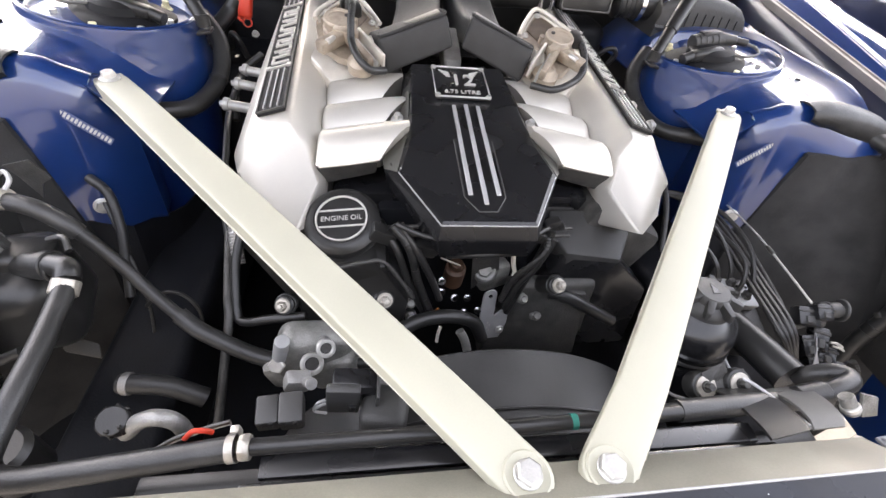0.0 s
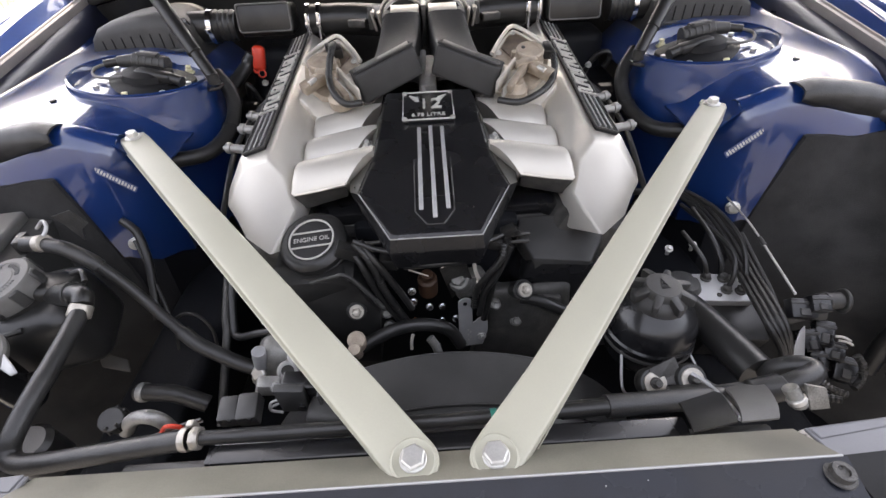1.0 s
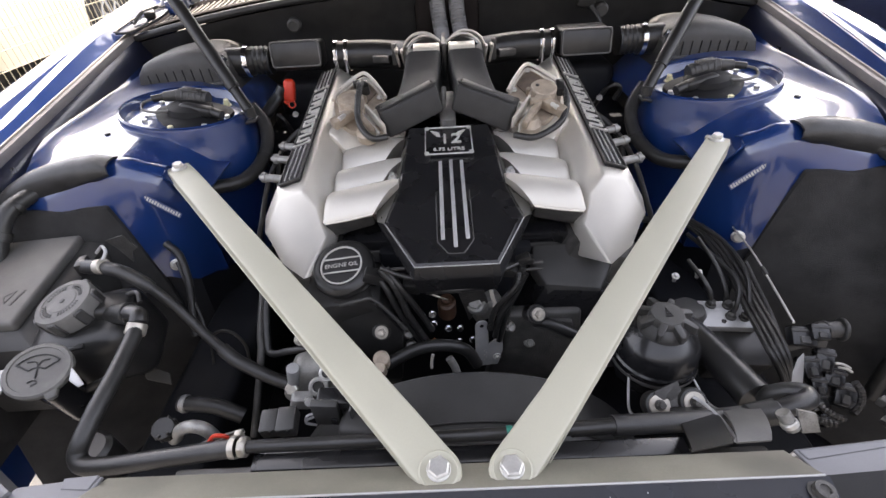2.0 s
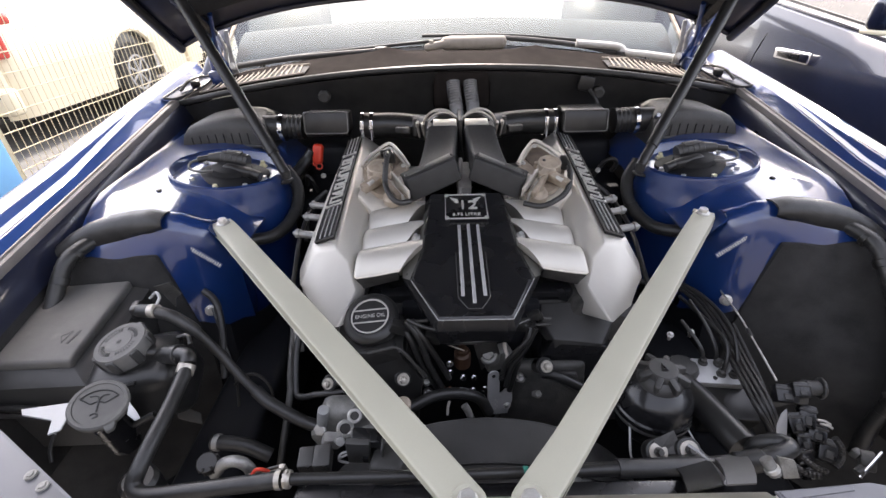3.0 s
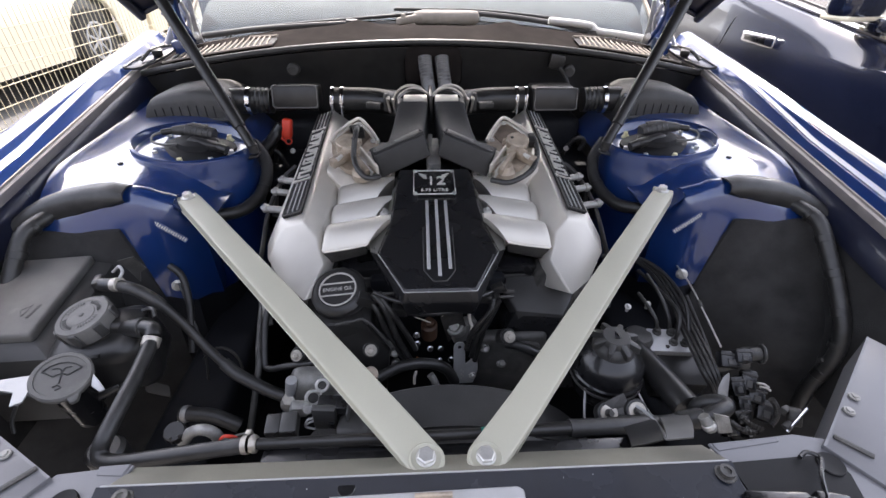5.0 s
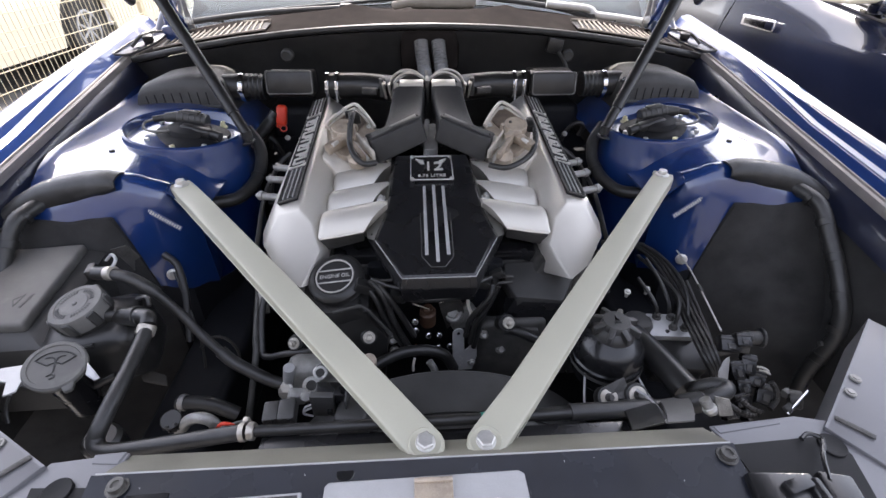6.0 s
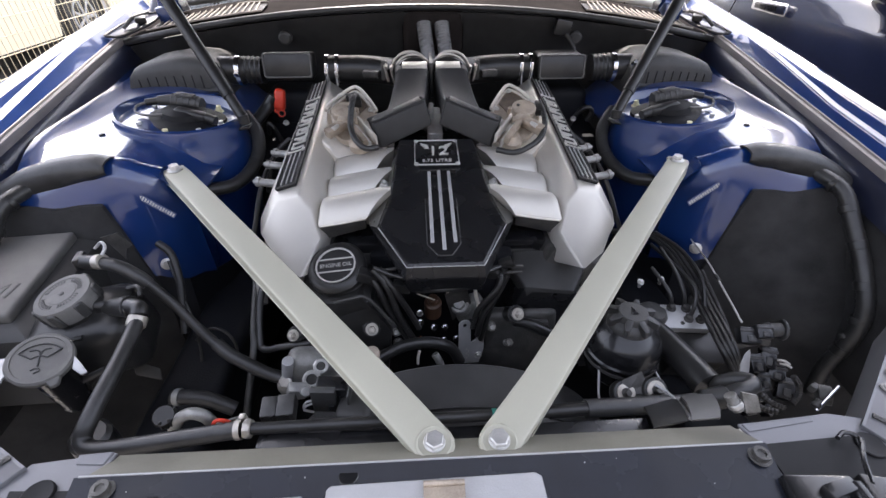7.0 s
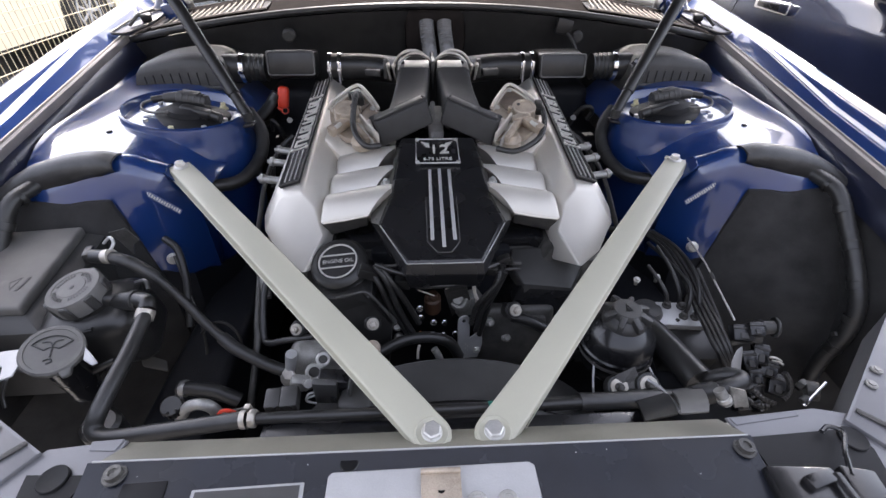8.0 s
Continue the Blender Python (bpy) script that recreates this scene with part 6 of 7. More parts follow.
def washer_filler():
    w = thing("washer_filler", "grey washer bottle cap with raised jet symbol", "filler cap", (-0.563, 0.165, 0.80))
    m = Matrix.Translation((-0.564, 0.169, 0.942)) @ pose(0, 0, 0, 14, 14, 0)
    part("neck", moved(lathe([(0.022, -0.15), (0.026, -0.02), (0.030, -0.008)], 28), m), SATIN, w)
    c = part("cap", moved(lathe([(0.034, -0.013), (0.0385, -0.010), (0.039, -0.002), (0.0365, 0.001), (0.032, 0.001), (0.0315, -0.0005), (0.010, 0.0)], 44), m), CAPGREY, w, "dusty grey cap")
    arc = lambda r, a0, a1, n=7: [(r * math.cos(radians(a0 + (a1 - a0) * q / (n - 1))), -0.010 + r * math.sin(radians(a0 + (a1 - a0) * q / (n - 1))), 0.0008) for q in range(n)]
    # raised windscreen outline with two jets and a small pump curl
    for pts in (arc(0.031, 40, 140), arc(0.013, 48, 132, 5), [arc(0.031, 40, 140)[0], arc(0.013, 48, 132, 5)[0]], [arc(0.031, 40, 140)[-1], arc(0.013, 48, 132, 5)[-1]],
                [(0, -0.012, 0.0008), (0.0, 0.006, 0.0008), (-0.004, 0.012, 0.0008), (-0.012, 0.012, 0.0008)], [(0.0, 0.004, 0.0008), (0.004, 0.012, 0.0008), (0.012, 0.013, 0.0008)],
                [(-0.007, -0.017, 0.0008), (-0.001, -0.015, 0.0008), (0.003, -0.019, 0.0008), (-0.003, -0.022, 0.0008)]):
        part("symbol_stroke", moved(tube(pts, 0.0011, 6, 3), m @ pose(0, 0, 0, 0, 0, 18)), BLACK, c)
    part("lobe", moved(slab([(0.020, -0.030, -0.001), (0.034, -0.018, -0.001), (0.037, -0.030, -0.002), (0.030, -0.037, -0.002)], 0.010, bevel=0.003), m), CAPGREY, c, "finger lobe of the cap")
    part("pull_tab", slab([(-0.520, 0.172, 0.942), (-0.505, 0.160, 0.938), (-0.494, 0.150, 0.934), (-0.500, 0.146, 0.933), (-0.515, 0.154, 0.936)], 0.003, bevel=0.0008, seg=1), PLATE, w, "pale pull tab")
    part("hinge_plate", slab([(-0.684, 0.170, 0.932), (-0.612, 0.180, 0.934), (-0.600, 0.15, 0.934), (-0.600, 0.134, 0.930), (-0.614, 0.127, 0.929), (-0.624, 0.150, 0.931), (-0.675, 0.160, 0.931)], 0.003, bevel=0.0008, seg=1), PLATE, w, "bare metal holding plate")
    part("spring", tube([(-0.603, 0.128, 0.93), (-0.607, 0.115, 0.915), (-0.605, 0.105, 0.90)], 0.0025, 8), BLACK, w)
    return w


washer_filler()
ha = thing("heater_hose", "long black rubber hose crossing towards the engine", "hose", (-0.58, 0.35, 0.95))
part("hose", tube([(-0.578, 0.351, 0.967), (-0.54, 0.343, 0.962), (-0.505, 0.335, 0.938), (-0.468, 0.325, 0.888), (-0.43, 0.305, 0.845), (-0.37, 0.268, 0.815), (-0.31, 0.25, 0.787), (-0.24, 0.235, 0.78), (-0.15, 0.23, 0.785)], 0.0082, 16), RUBBER, ha)
part("sleeve", tube([(-0.577, 0.351, 0.967), (-0.54, 0.343, 0.962), (-0.512, 0.337, 0.944), (-0.50, 0.334, 0.931)], 0.0108, 16), RUBBER, ha, "thicker rubber sleeve")
part("sleeve", tube([(-0.40, 0.285, 0.831), (-0.37, 0.268, 0.815), (-0.31, 0.25, 0.787), (-0.26, 0.238, 0.78)], 0.0112, 16), RUBBER, ha, "thicker rubber sleeve")
part("hose_clip", cyl((-0.578, 0.351, 0.967), (-0.565, 0.348, 0.970), 0.0128, n=28), CLIPMETAL, ha, "pale hose clip")
part("quick_connector", join(cyl((-0.612, 0.360, 0.962), (-0.577, 0.351, 0.967), 0.012), box((-0.612, 0.362, 0.962), (0.014, 0.03, 0.024), (0, 0, 15), 0.004)), BLACK, ha)
part("locking_ring", tube([(-0.587, 0.372, 0.980), (-0.572, 0.372, 0.992), (-0.562, 0.362, 0.988), (-0.565, 0.352, 0.98)], 0.0026, 8), PLATE, ha)
hb = thing("coolant_hose", "black rubber hose bending down to the front rail", "hose", (-0.47, 0.24, 0.93))
part("hose", tube([(-0.469, 0.243, 0.940), (-0.467, 0.21, 0.934), (-0.463, 0.165, 0.930), (-0.462, 0.12, 0.925), (-0.465, 0.085, 0.914), (-0.468, 0.070, 0.903), (-0.458, 0.060, 0.897), (-0.43, 0.057, 0.898), (-0.36, 0.058, 0.908), (-0.27, 0.061, 0.920)], 0.0108, 16), RUBBER, hb)
part("hose_clip", cyl((-0.4695, 0.245, 0.941), (-0.471, 0.231, 0.933), 0.0136, n=28), CLIPMETAL, hb, "pale hose clip")
part("elbow", join(tube([(-0.525, 0.278, 0.935), (-0.49, 0.265, 0.944), (-0.472, 0.256, 0.947), (-0.469, 0.245, 0.942)], 0.0125, 14, 8), cyl((-0.505, 0.272, 0.938), (-0.492, 0.267, 0.942), 0.0165), tube([(-0.505, 0.295, 0.955), (-0.485, 0.29, 0.962), (-0.475, 0.275, 0.956)], 0.0035, 8)), BLACK, hb)
part("end_clip", join(clamp((-0.268, 0.061, 0.9205), (1, 0, 0.1), 0.0112, 0.007), lathe([(0.0108, 0), (0.012, 0.002), (0.012, 0.007), (0.0105, 0.009)], 8, axis_m((-0.262, 0.061, 0.921), (0, 0.061, 0.93)))), CLIPMETAL, hb, "crimped metal hose end")
wb = thing("wing_bracket", "small dark sheet bracket on the blue wall", "bracket", (-0.62, 0.45, 0.93))
part("plate", slab([(-0.64, 0.455, 0.945), (-0.605, 0.455, 0.955), (-0.585, 0.45, 0.93), (-0.60, 0.45, 0.92), (-0.61, 0.452, 0.895), (-0.625, 0.452, 0.93)], 0.003, (0, 1, 0)), DARKMETAL, wb)
solo("breather_tube", tube([(-0.585, 0.52, 0.885), (-0.555, 0.50, 0.87), (-0.54, 0.47, 0.83), (-0.535, 0.44, 0.79), (-0.53, 0.40, 0.74)], 0.0075, 10), RUBBER, "thin black tube hanging by the wall", "tube")
solo("thin_cable", tube([(-0.56, 0.49, 0.86), (-0.535, 0.45, 0.80), (-0.51, 0.41, 0.76), (-0.50, 0.38, 0.71), (-0.50, 0.35, 0.66)], 0.003, 8), RUBBER, "thin black cable by the chassis rail", "cable")
solo("looped_cable", tube([(-0.50, 0.38, 0.74), (-0.47, 0.385, 0.765), (-0.44, 0.38, 0.765), (-0.42, 0.37, 0.74), (-0.42, 0.36, 0.70)], 0.003, 8), RUBBER, "thin looped black cable", "cable")
dp = thing("metal_pipes", "dull metal pipes beside the engine", "pipe", (-0.34, 0.35, 0.7))
part("long_pipe", tube([(-0.365, 0.47, 0.88), (-0.362, 0.42, 0.86), (-0.352, 0.33, 0.82), (-0.348, 0.30, 0.80), (-0.355, 0.24, 0.74), (-0.36, 0.20, 0.70)], 0.0065, 10), DARKMETAL, dp)
part("bent_pipe", tube([(-0.335, 0.40, 0.885), (-0.342, 0.36, 0.85), (-0.338, 0.31, 0.805), (-0.325, 0.295, 0.80), (-0.29, 0.29, 0.812), (-0.24, 0.288, 0.82)], 0.0065, 10), BLACK, dp)
part("flex_sleeve", tube([(-0.355, 0.45, 0.895), (-0.350, 0.41, 0.865), (-0.343, 0.375, 0.838)], 0.010, 12, 10, 0.0012, 0.004), ALU, dp)
al = thing("coolant_pump", "dull cast aluminium pump housing with unions", "pump", (-0.22, 0.21, 0.8))
part("casting", join(box((-0.225, 0.245, 0.800), (0.10, 0.05, 0.09), (0, 10, 8), 0.02, 3), box((-0.20, 0.235, 0.775), (0.07, 0.04, 0.06), (0, -14, 0), 0.012, 3), box((-0.265, 0.235, 0.77), (0.05, 0.03, 0.05), (0, -20, 0), 0.01)), CASTGREY, al, "dull grey casting")
part("stub", cyl((-0.266, 0.222, 0.818), (-0.257, 0.218, 0.858), 0.0095, n=18), PLATE, al, "pale cylinder stub")
part("stub_nut", lathe([(0.010, 0), (0.011, 0.002), (0.011, 0.006), (0.009, 0.008)], 6, axis_m((-0.268, 0.216, 0.812), (-0.272, 0.19, 0.83))), STEEL, al)
for p, r in (((-0.225, 0.212, 0.818), 0.015), ((-0.206, 0.214, 0.848), 0.012)):
    u = part("union", ring(p, (0.25, -0.75, 0.65), r, r * 0.4, 0.008, 28), STEEL, al, "bright union ring")
    part("union_bore", cyl(Vector(p) - Vector((0.003, -0.012, 0.009)), Vector(p) + Vector((0.001, -0.003, 0.003)), r * 0.62), DARKMETAL, u)
    part("union_neck", cyl(Vector(p) - Vector((0.008, -0.03, 0.025)), Vector(p), r * 0.86), ALU, u)
part("bracket", slab([(-0.245, 0.225, 0.835), (-0.20, 0.225, 0.838), (-0.20, 0.225, 0.80), (-0.25, 0.225, 0.795)], 0.006, (0, 1, 0), 0.002), ALU, al)
part("brass_collar", cyl((-0.128, 0.235, 0.815), (-0.128, 0.225, 0.84), 0.009), BEIGE, al, "brassy collar")
part("side_lug", join(box((-0.235, 0.17, 0.845), (0.03, 0.02, 0.022), (0, 20, 10), 0.005), cyl((-0.222, 0.165, 0.85), (-0.216, 0.155, 0.862), 0.007)), ALU, al)
for c, sz, rz in (((-0.252, 0.112, 0.884), (0.022, 0.030, 0.022), 4), ((-0.229, 0.112, 0.886), (0.024, 0.032, 0.024), 4)):
    k = thing("plug_housing", "black rectangular multi-pin plug housing", "connector", c, "plug housings")
    part("body", box(c, sz, (8, 0, rz), 0.003, 2), GREYPL, k)
    for q in (-1, 1):
        part("latch", box((c[0] + q * sz[0] * 0.24, c[1] - sz[1] * 0.5, c[2] + 0.004), (sz[0] * 0.2, 0.003, sz[2] * 0.35), (8, 0, rz), 0.001, 1), SATIN, k)
k = thing("relay_holder", "slate grey plastic relay holder with two slots", "connector", (-0.18, 0.122, 0.86))
part("face", box((-0.178, 0.118, 0.893), (0.034, 0.010, 0.056), (8, 4, -2), 0.002), GREYPL, k, "slate grey slotted face")
part("body", box((-0.166, 0.132, 0.888), (0.048, 0.022, 0.056), (8, 4, -2), 0.003), SATIN, k)
part("side_wall", box((-0.1435, 0.122, 0.890), (0.003, 0.030, 0.058), (8, 4, -2), 0.001), GREYPL, k)
for dz in (0.014, -0.012):
    part("slot", box((-0.169, 0.1125, 0.893 + dz), (0.007, 0.003, 0.012), (8, 4, -2)), SATIN, k)
for dz in (0.0, 0.007):
    part("bail", tube([(-0.196, 0.118, 0.885 + dz), (-0.204, 0.115, 0.884 + dz), (-0.208, 0.115, 0.876), (-0.196, 0.116, 0.868)], 0.0016, 6), PLATE, k, "pale wire bail")
solo("grey_duct", box((-0.135, 0.11, 0.865), (0.05, 0.05, 0.06), (0, 0, -12), 0.012, 3), DUSTY, "small grey plastic duct piece", "duct")
for q, (mt, dz) in enumerate(((GREYTEXT, 0.0), (ORANGE, 0.003), (CAPGREY, 0.005))):
    solo("loose_wire", tube([(-0.29, 0.11, 0.87 + dz), (-0.32, 0.105, 0.865 + dz), (-0.345, 0.10, 0.858 + dz), (-0.37, 0.09, 0.85 + dz * 0.5)], 0.0017, 6), mt, "thin coloured wire at the plug", "wire", group="loose wires")
solo("red_cable", tube([(-0.326, 0.092, 0.880), (-0.316, 0.092, 0.893), (-0.307, 0.092, 0.894), (-0.300, 0.094, 0.886)], 0.0026, 10), RED, "short red cable behind the front rail", "cable")
fk = thing("drain_valve", "black fluted knob on a silver bent pipe", "valve", (-0.41, 0.12, 0.84))
kn = part("knob", cyl((-0.407, 0.128, 0.850), (-0.404, 0.120, 0.870), 0.0145), BLACK, fk)
for bmq in [box((-0.4055 + 0.014 * math.cos(a), 0.124 + 0.014 * math.sin(a), 0.861), (0.004, 0.004, 0.016), (0, 0, math.degrees(a)), 0.001, 1) for a in [q * 0.785 for q in range(8)]]:
    part("flute", bmq, BLACK, kn)
part("bent_pipe", tube([(-0.404, 0.124, 0.835), (-0.395, 0.122, 0.846), (-0.383, 0.120, 0.863), (-0.368, 0.120, 0.871), (-0.354, 0.120, 0.868), (-0.346, 0.120, 0.856), (-0.345, 0.121, 0.835)], 0.0085, 12), ALU, fk, "silver bent pipe")
lh = thing("lower_hose", "short black hose low beside the radiator", "hose", (-0.45, 0.22, 0.76))
part("hose", tube([(-0.47, 0.225, 0.768), (-0.44, 0.222, 0.769), (-0.41, 0.22, 0.764), (-0.37, 0.215, 0.74)], 0.013, 14), RUBBER, lh)
part("hose_clip", cyl((-0.466, 0.2245, 0.768), (-0.456, 0.224, 0.7685), 0.0148), ALU, lh)
solo("side_tray", slab([(-0.585, 0.315, 0.765), (-0.53, 0.30, 0.755), (-0.525, 0.285, 0.742), (-0.575, 0.295, 0.748)], 0.006, bevel=0.002), DUSTY, "small dark grey ledge on the side wall", "ledge")
solo("pump_cylinder", join(cyl((-0.50, 0.105, 0.80), (-0.495, 0.10, 0.865), 0.026, n=24, bev=0.006)), BLACK, "black cylinder low behind the hose", "pump")
rt = thing("jump_terminal", "black cable boot with bright red terminal cover", "terminal", (-0.44, 1.03, 0.95))
part("cover", box((-0.434, 1.045, 1.012), (0.031, 0.028, 0.062), (-14, 8, 0), 0.011, 4), RED, rt, "bright red terminal cover")
part("tether", join(ring((-0.432, 1.03, 0.978), (0.2, -1, 0.3), 0.011, 0.004, 0.005, 20), tube([(-0.444, 1.035, 0.995), (-0.45, 1.03, 0.985), (-0.442, 1.03, 0.98)], 0.003, 8), box((-0.475, 1.04, 0.995), (0.014, 0.01, 0.014), (0, 30, 0), 0.003)), RED, rt, "red plastic tether")
part("boot", tube([(-0.450, 1.05, 1.02), (-0.470, 1.04, 0.995), (-0.495, 1.0, 0.97), (-0.515, 0.96, 0.955)], 0.017, 12), BLACK, rt)
part("base", join(box((-0.50, 0.95, 0.945), (0.05, 0.05, 0.04), (0, 0, 20), 0.006), ring((-0.487, 0.91, 0.93), (0.1, -1, 0.4), 0.013, 0.004, 0.008, 18)), BLACK, rt)

# ---- right side of the bay ----
def steering_reservoir():
    r = thing("power_steering_reservoir", "black round fluid reservoir with fluted screw cap", "reservoir", (0.277, 0.212, 0.80))
    m = Matrix.Translation((0.283, 0.212, 0))
    part("body", lathe([(0.030, 0.80), (0.050, 0.825), (0.056, 0.85), (0.0575, 0.862), (0.0595, 0.866), (0.0595, 0.871), (0.057, 0.874), (0.057, 0.890), (0.050, 0.907), (0.036, 0.917), (0.032, 0.921)], 44, m), SATIN, r)
    part("band", lathe([(0.0598, 0.856), (0.061, 0.858), (0.061, 0.861), (0.0598, 0.863)], 44, m, caps=False), GREYPL, r)
    c = part("cap", lathe([(0.034, 0.918), (0.0345, 0.924), (0.030, 0.932), (0.024, 0.936), (0.023, 0.945), (0.021, 0.9475), (0.012, 0.948)], 40, m), GREYPL, r, "dark grey screw cap")
    for q in range(8):
        a = 2 * math.pi * q / 8 + 0.2
        part("cap_lobe", moved(slab([(0.018, -0.0055, 0.9476), (0.036, -0.0038, 0.9425), (0.040, -0.003, 0.940), (0.040, 0.003, 0.940), (0.036, 0.0038, 0.9425), (0.018, 0.0055, 0.9476)], 0.013, (0, 0, -1), 0.0012, 1), m @ pose(0, 0, 0, 0, 0, math.degrees(a))), GREYPL, c)
    part("cap_arrow", slab([(0.278, 0.205, 0.949), (0.288, 0.205, 0.949), (0.283, 0.222, 0.949)], 0.0012), SATIN, c)
    for dx in (-0.04, 0.045):
        part("wire_stay", tube([(0.277 + dx, 0.18, 0.86), (0.277 + dx * 1.3, 0.135, 0.845), (0.277 + dx * 1.5, 0.10, 0.88)], 0.0018, 6), PLATE, r)
    return r


steering_reservoir()


def abs_unit():
    a = thing("brake_hydraulic_unit", "pale metal hydraulic block with black brake pipes", "hydraulic unit", (0.475, 0.33, 0.72))
    part("block", box((0.474, 0.334, 0.798), (0.090, 0.050, 0.022), (20, 0, -6), 0.002), PLATE, a, "pale milled metal block")
    part("lower_box", box((0.482, 0.305, 0.742), (0.095, 0.085, 0.07), (16, 0, -6), 0.004), BLACK, a)
    part("frame", slab([(0.44, 0.30, 0.772), (0.51, 0.292, 0.772), (0.525, 0.262, 0.764), (0.455, 0.27, 0.764)], 0.004), GREYPL, a)
    for x, y in ((0.450, 0.348), (0.476, 0.325), (0.498, 0.322), (0.478, 0.345)):
        part("union_nut", moved(join(lathe([(0.007, 0), (0.007, 0.010), (0.005, 0.012)], 6), lathe([(0.009, 0), (0.009, 0.003), (0.008, 0.004)], 18)), Matrix.Translation((x, y, 0.807 + (y - 0.33) * 0.36))), DARKMETAL, a)
    for x, y in ((0.462, 0.318), (0.488, 0.340), (0.505, 0.338)):
        part("port", cyl((x, y, 0.800 + (y - 0.33) * 0.36), (x, y, 0.8095 + (y - 0.33) * 0.36), 0.004), SATIN, a)
    for pts in ([(0.450, 0.348, 0.80), (0.448, 0.352, 0.83), (0.440, 0.37, 0.85), (0.43, 0.42, 0.86)], [(0.476, 0.325, 0.80), (0.480, 0.33, 0.835), (0.486, 0.36, 0.86), (0.47, 0.42, 0.87), (0.45, 0.48, 0.875)],
                [(0.498, 0.322, 0.80), (0.502, 0.33, 0.83), (0.51, 0.38, 0.865), (0.50, 0.45, 0.88), (0.47, 0.51, 0.885)], [(0.478, 0.345, 0.80), (0.474, 0.36, 0.84), (0.468, 0.40, 0.865), (0.46, 0.46, 0.88)]):
        part("brake_pipe", tube(pts, 0.004, 8), BLACK, a)
    return a


abs_unit()
for j, (dx, dz, r) in enumerate(((0.0, 0.0, 0.0048), (0.007, 0.003, 0.0040), (-0.016, -0.004, 0.0045), (-0.008, -0.002, 0.0040))):
    solo("harness_cable", tube([(0.42, 0.60, 0.83 + dz), (0.488 + dx * 0.6, 0.57, 0.843 + dz), (0.520 + dx, 0.51, 0.845 + dz), (0.524 + dx, 0.42, 0.838 + dz), (0.510 + dx, 0.33, 0.834 + dz), (0.498 + dx, 0.24, 0.830 + dz), (0.505 + dx * 0.6, 0.205, 0.80), (0.510 + dx * 0.4, 0.17, 0.75)], r, 8, 10), BLACK, "black cable of the harness along the wing", "cable", group="wing harness cables")
solo("braided_cable", tube([(0.540, 0.42, 0.848), (0.530, 0.36, 0.842), (0.516, 0.29, 0.838), (0.506, 0.25, 0.834)], 0.0036, 8, 10, 0.0008, 0.004), GREYPL, "grey corrugated cable in the harness", "cable")
solo("release_cable", tube([(0.578, 0.55, 0.845), (0.548, 0.43, 0.868), (0.518, 0.33, 0.882), (0.490, 0.232, 0.892)], 0.0017, 8), GREYTEXT, "thin pale bonnet release cable", "cable")
solo("cable_ferrule", cyl((0.531, 0.372, 0.8765), (0.524, 0.349, 0.8795), 0.0036), DUSTY, "grey ferrule on the release cable", "ferrule")
for p in ((0.410, 0.41, 0.83), (0.456, 0.417, 0.83)):
    solo("valve_bolt", join(hexbolt(p, (0, -0.4, 0.9), 0.0045, 0.008, 0.007), cyl(Vector(p) + Vector((0, 0, -0.012)), p, 0.0035)), STEEL, "small bright bolt deep in the bay", "bolt", group="deep bolts")
solo("dark_cover", lathe([(0.029, 0.78), (0.030, 0.806), (0.025, 0.814), (0.012, 0.816)], 28, Matrix.Translation((0.412, 0.345, 0))), GREYPL, "round dark cover beside the hydraulic block", "cover")
solo("wide_pipe", tube([(0.350, 0.300, 0.838), (0.360, 0.25, 0.856), (0.371, 0.18, 0.868), (0.380, 0.125, 0.874)], 0.0225, 24), BLACK, "wide smooth dark grey pipe", "pipe")
er = thing("upper_hose", "black rubber hose elbow at the front rail", "hose", (0.38, 0.09, 0.88))
part("hose", tube([(0.343, 0.084, 0.901), (0.365, 0.084, 0.907), (0.388, 0.088, 0.913), (0.408, 0.094, 0.914), (0.414, 0.104, 0.911), (0.403, 0.112, 0.906), (0.390, 0.118, 0.891), (0.387, 0.120, 0.875)], 0.0112, 16), RUBBER, er)
part("sleeve", cyl((0.335, 0.083, 0.900), (0.372, 0.085, 0.908), 0.0150, n=24, bev=0.003), RUBBER, er)
part("stub", cyl((0.346, 0.062, 0.945), (0.357, 0.050, 0.929), 0.0075, n=16), CASTGREY, er, "grey stub pipe")
part("stub_clip", cyl((0.351, 0.055, 0.937), (0.354, 0.052, 0.933), 0.0092, n=16), STEEL, er)
part("ear", slab([(0.356, 0.058, 0.954), (0.376, 0.055, 0.950), (0.383, 0.045, 0.930), (0.364, 0.045, 0.929)], 0.003, (0, 1, -0.4)), CASTGREY, er, "pale flat ear")
lo = thing("radiator_hose", "black rubber radiator hose along the front", "hose", (0.2, 0.075, 0.9))
part("hose", tube([(0.17, 0.073, 0.912), (0.20, 0.075, 0.909), (0.26, 0.080, 0.902), (0.34, 0.085, 0.895)], 0.0120, 16), RUBBER, lo)
part("pipe_end", cyl((0.12, 0.069, 0.915), (0.178, 0.073, 0.912), 0.0092, n=20), BLACK, lo)
sb = thing("hose_strap", "dark grey strap bracket holding the hose", "bracket", (0.3, 0.07, 0.88))
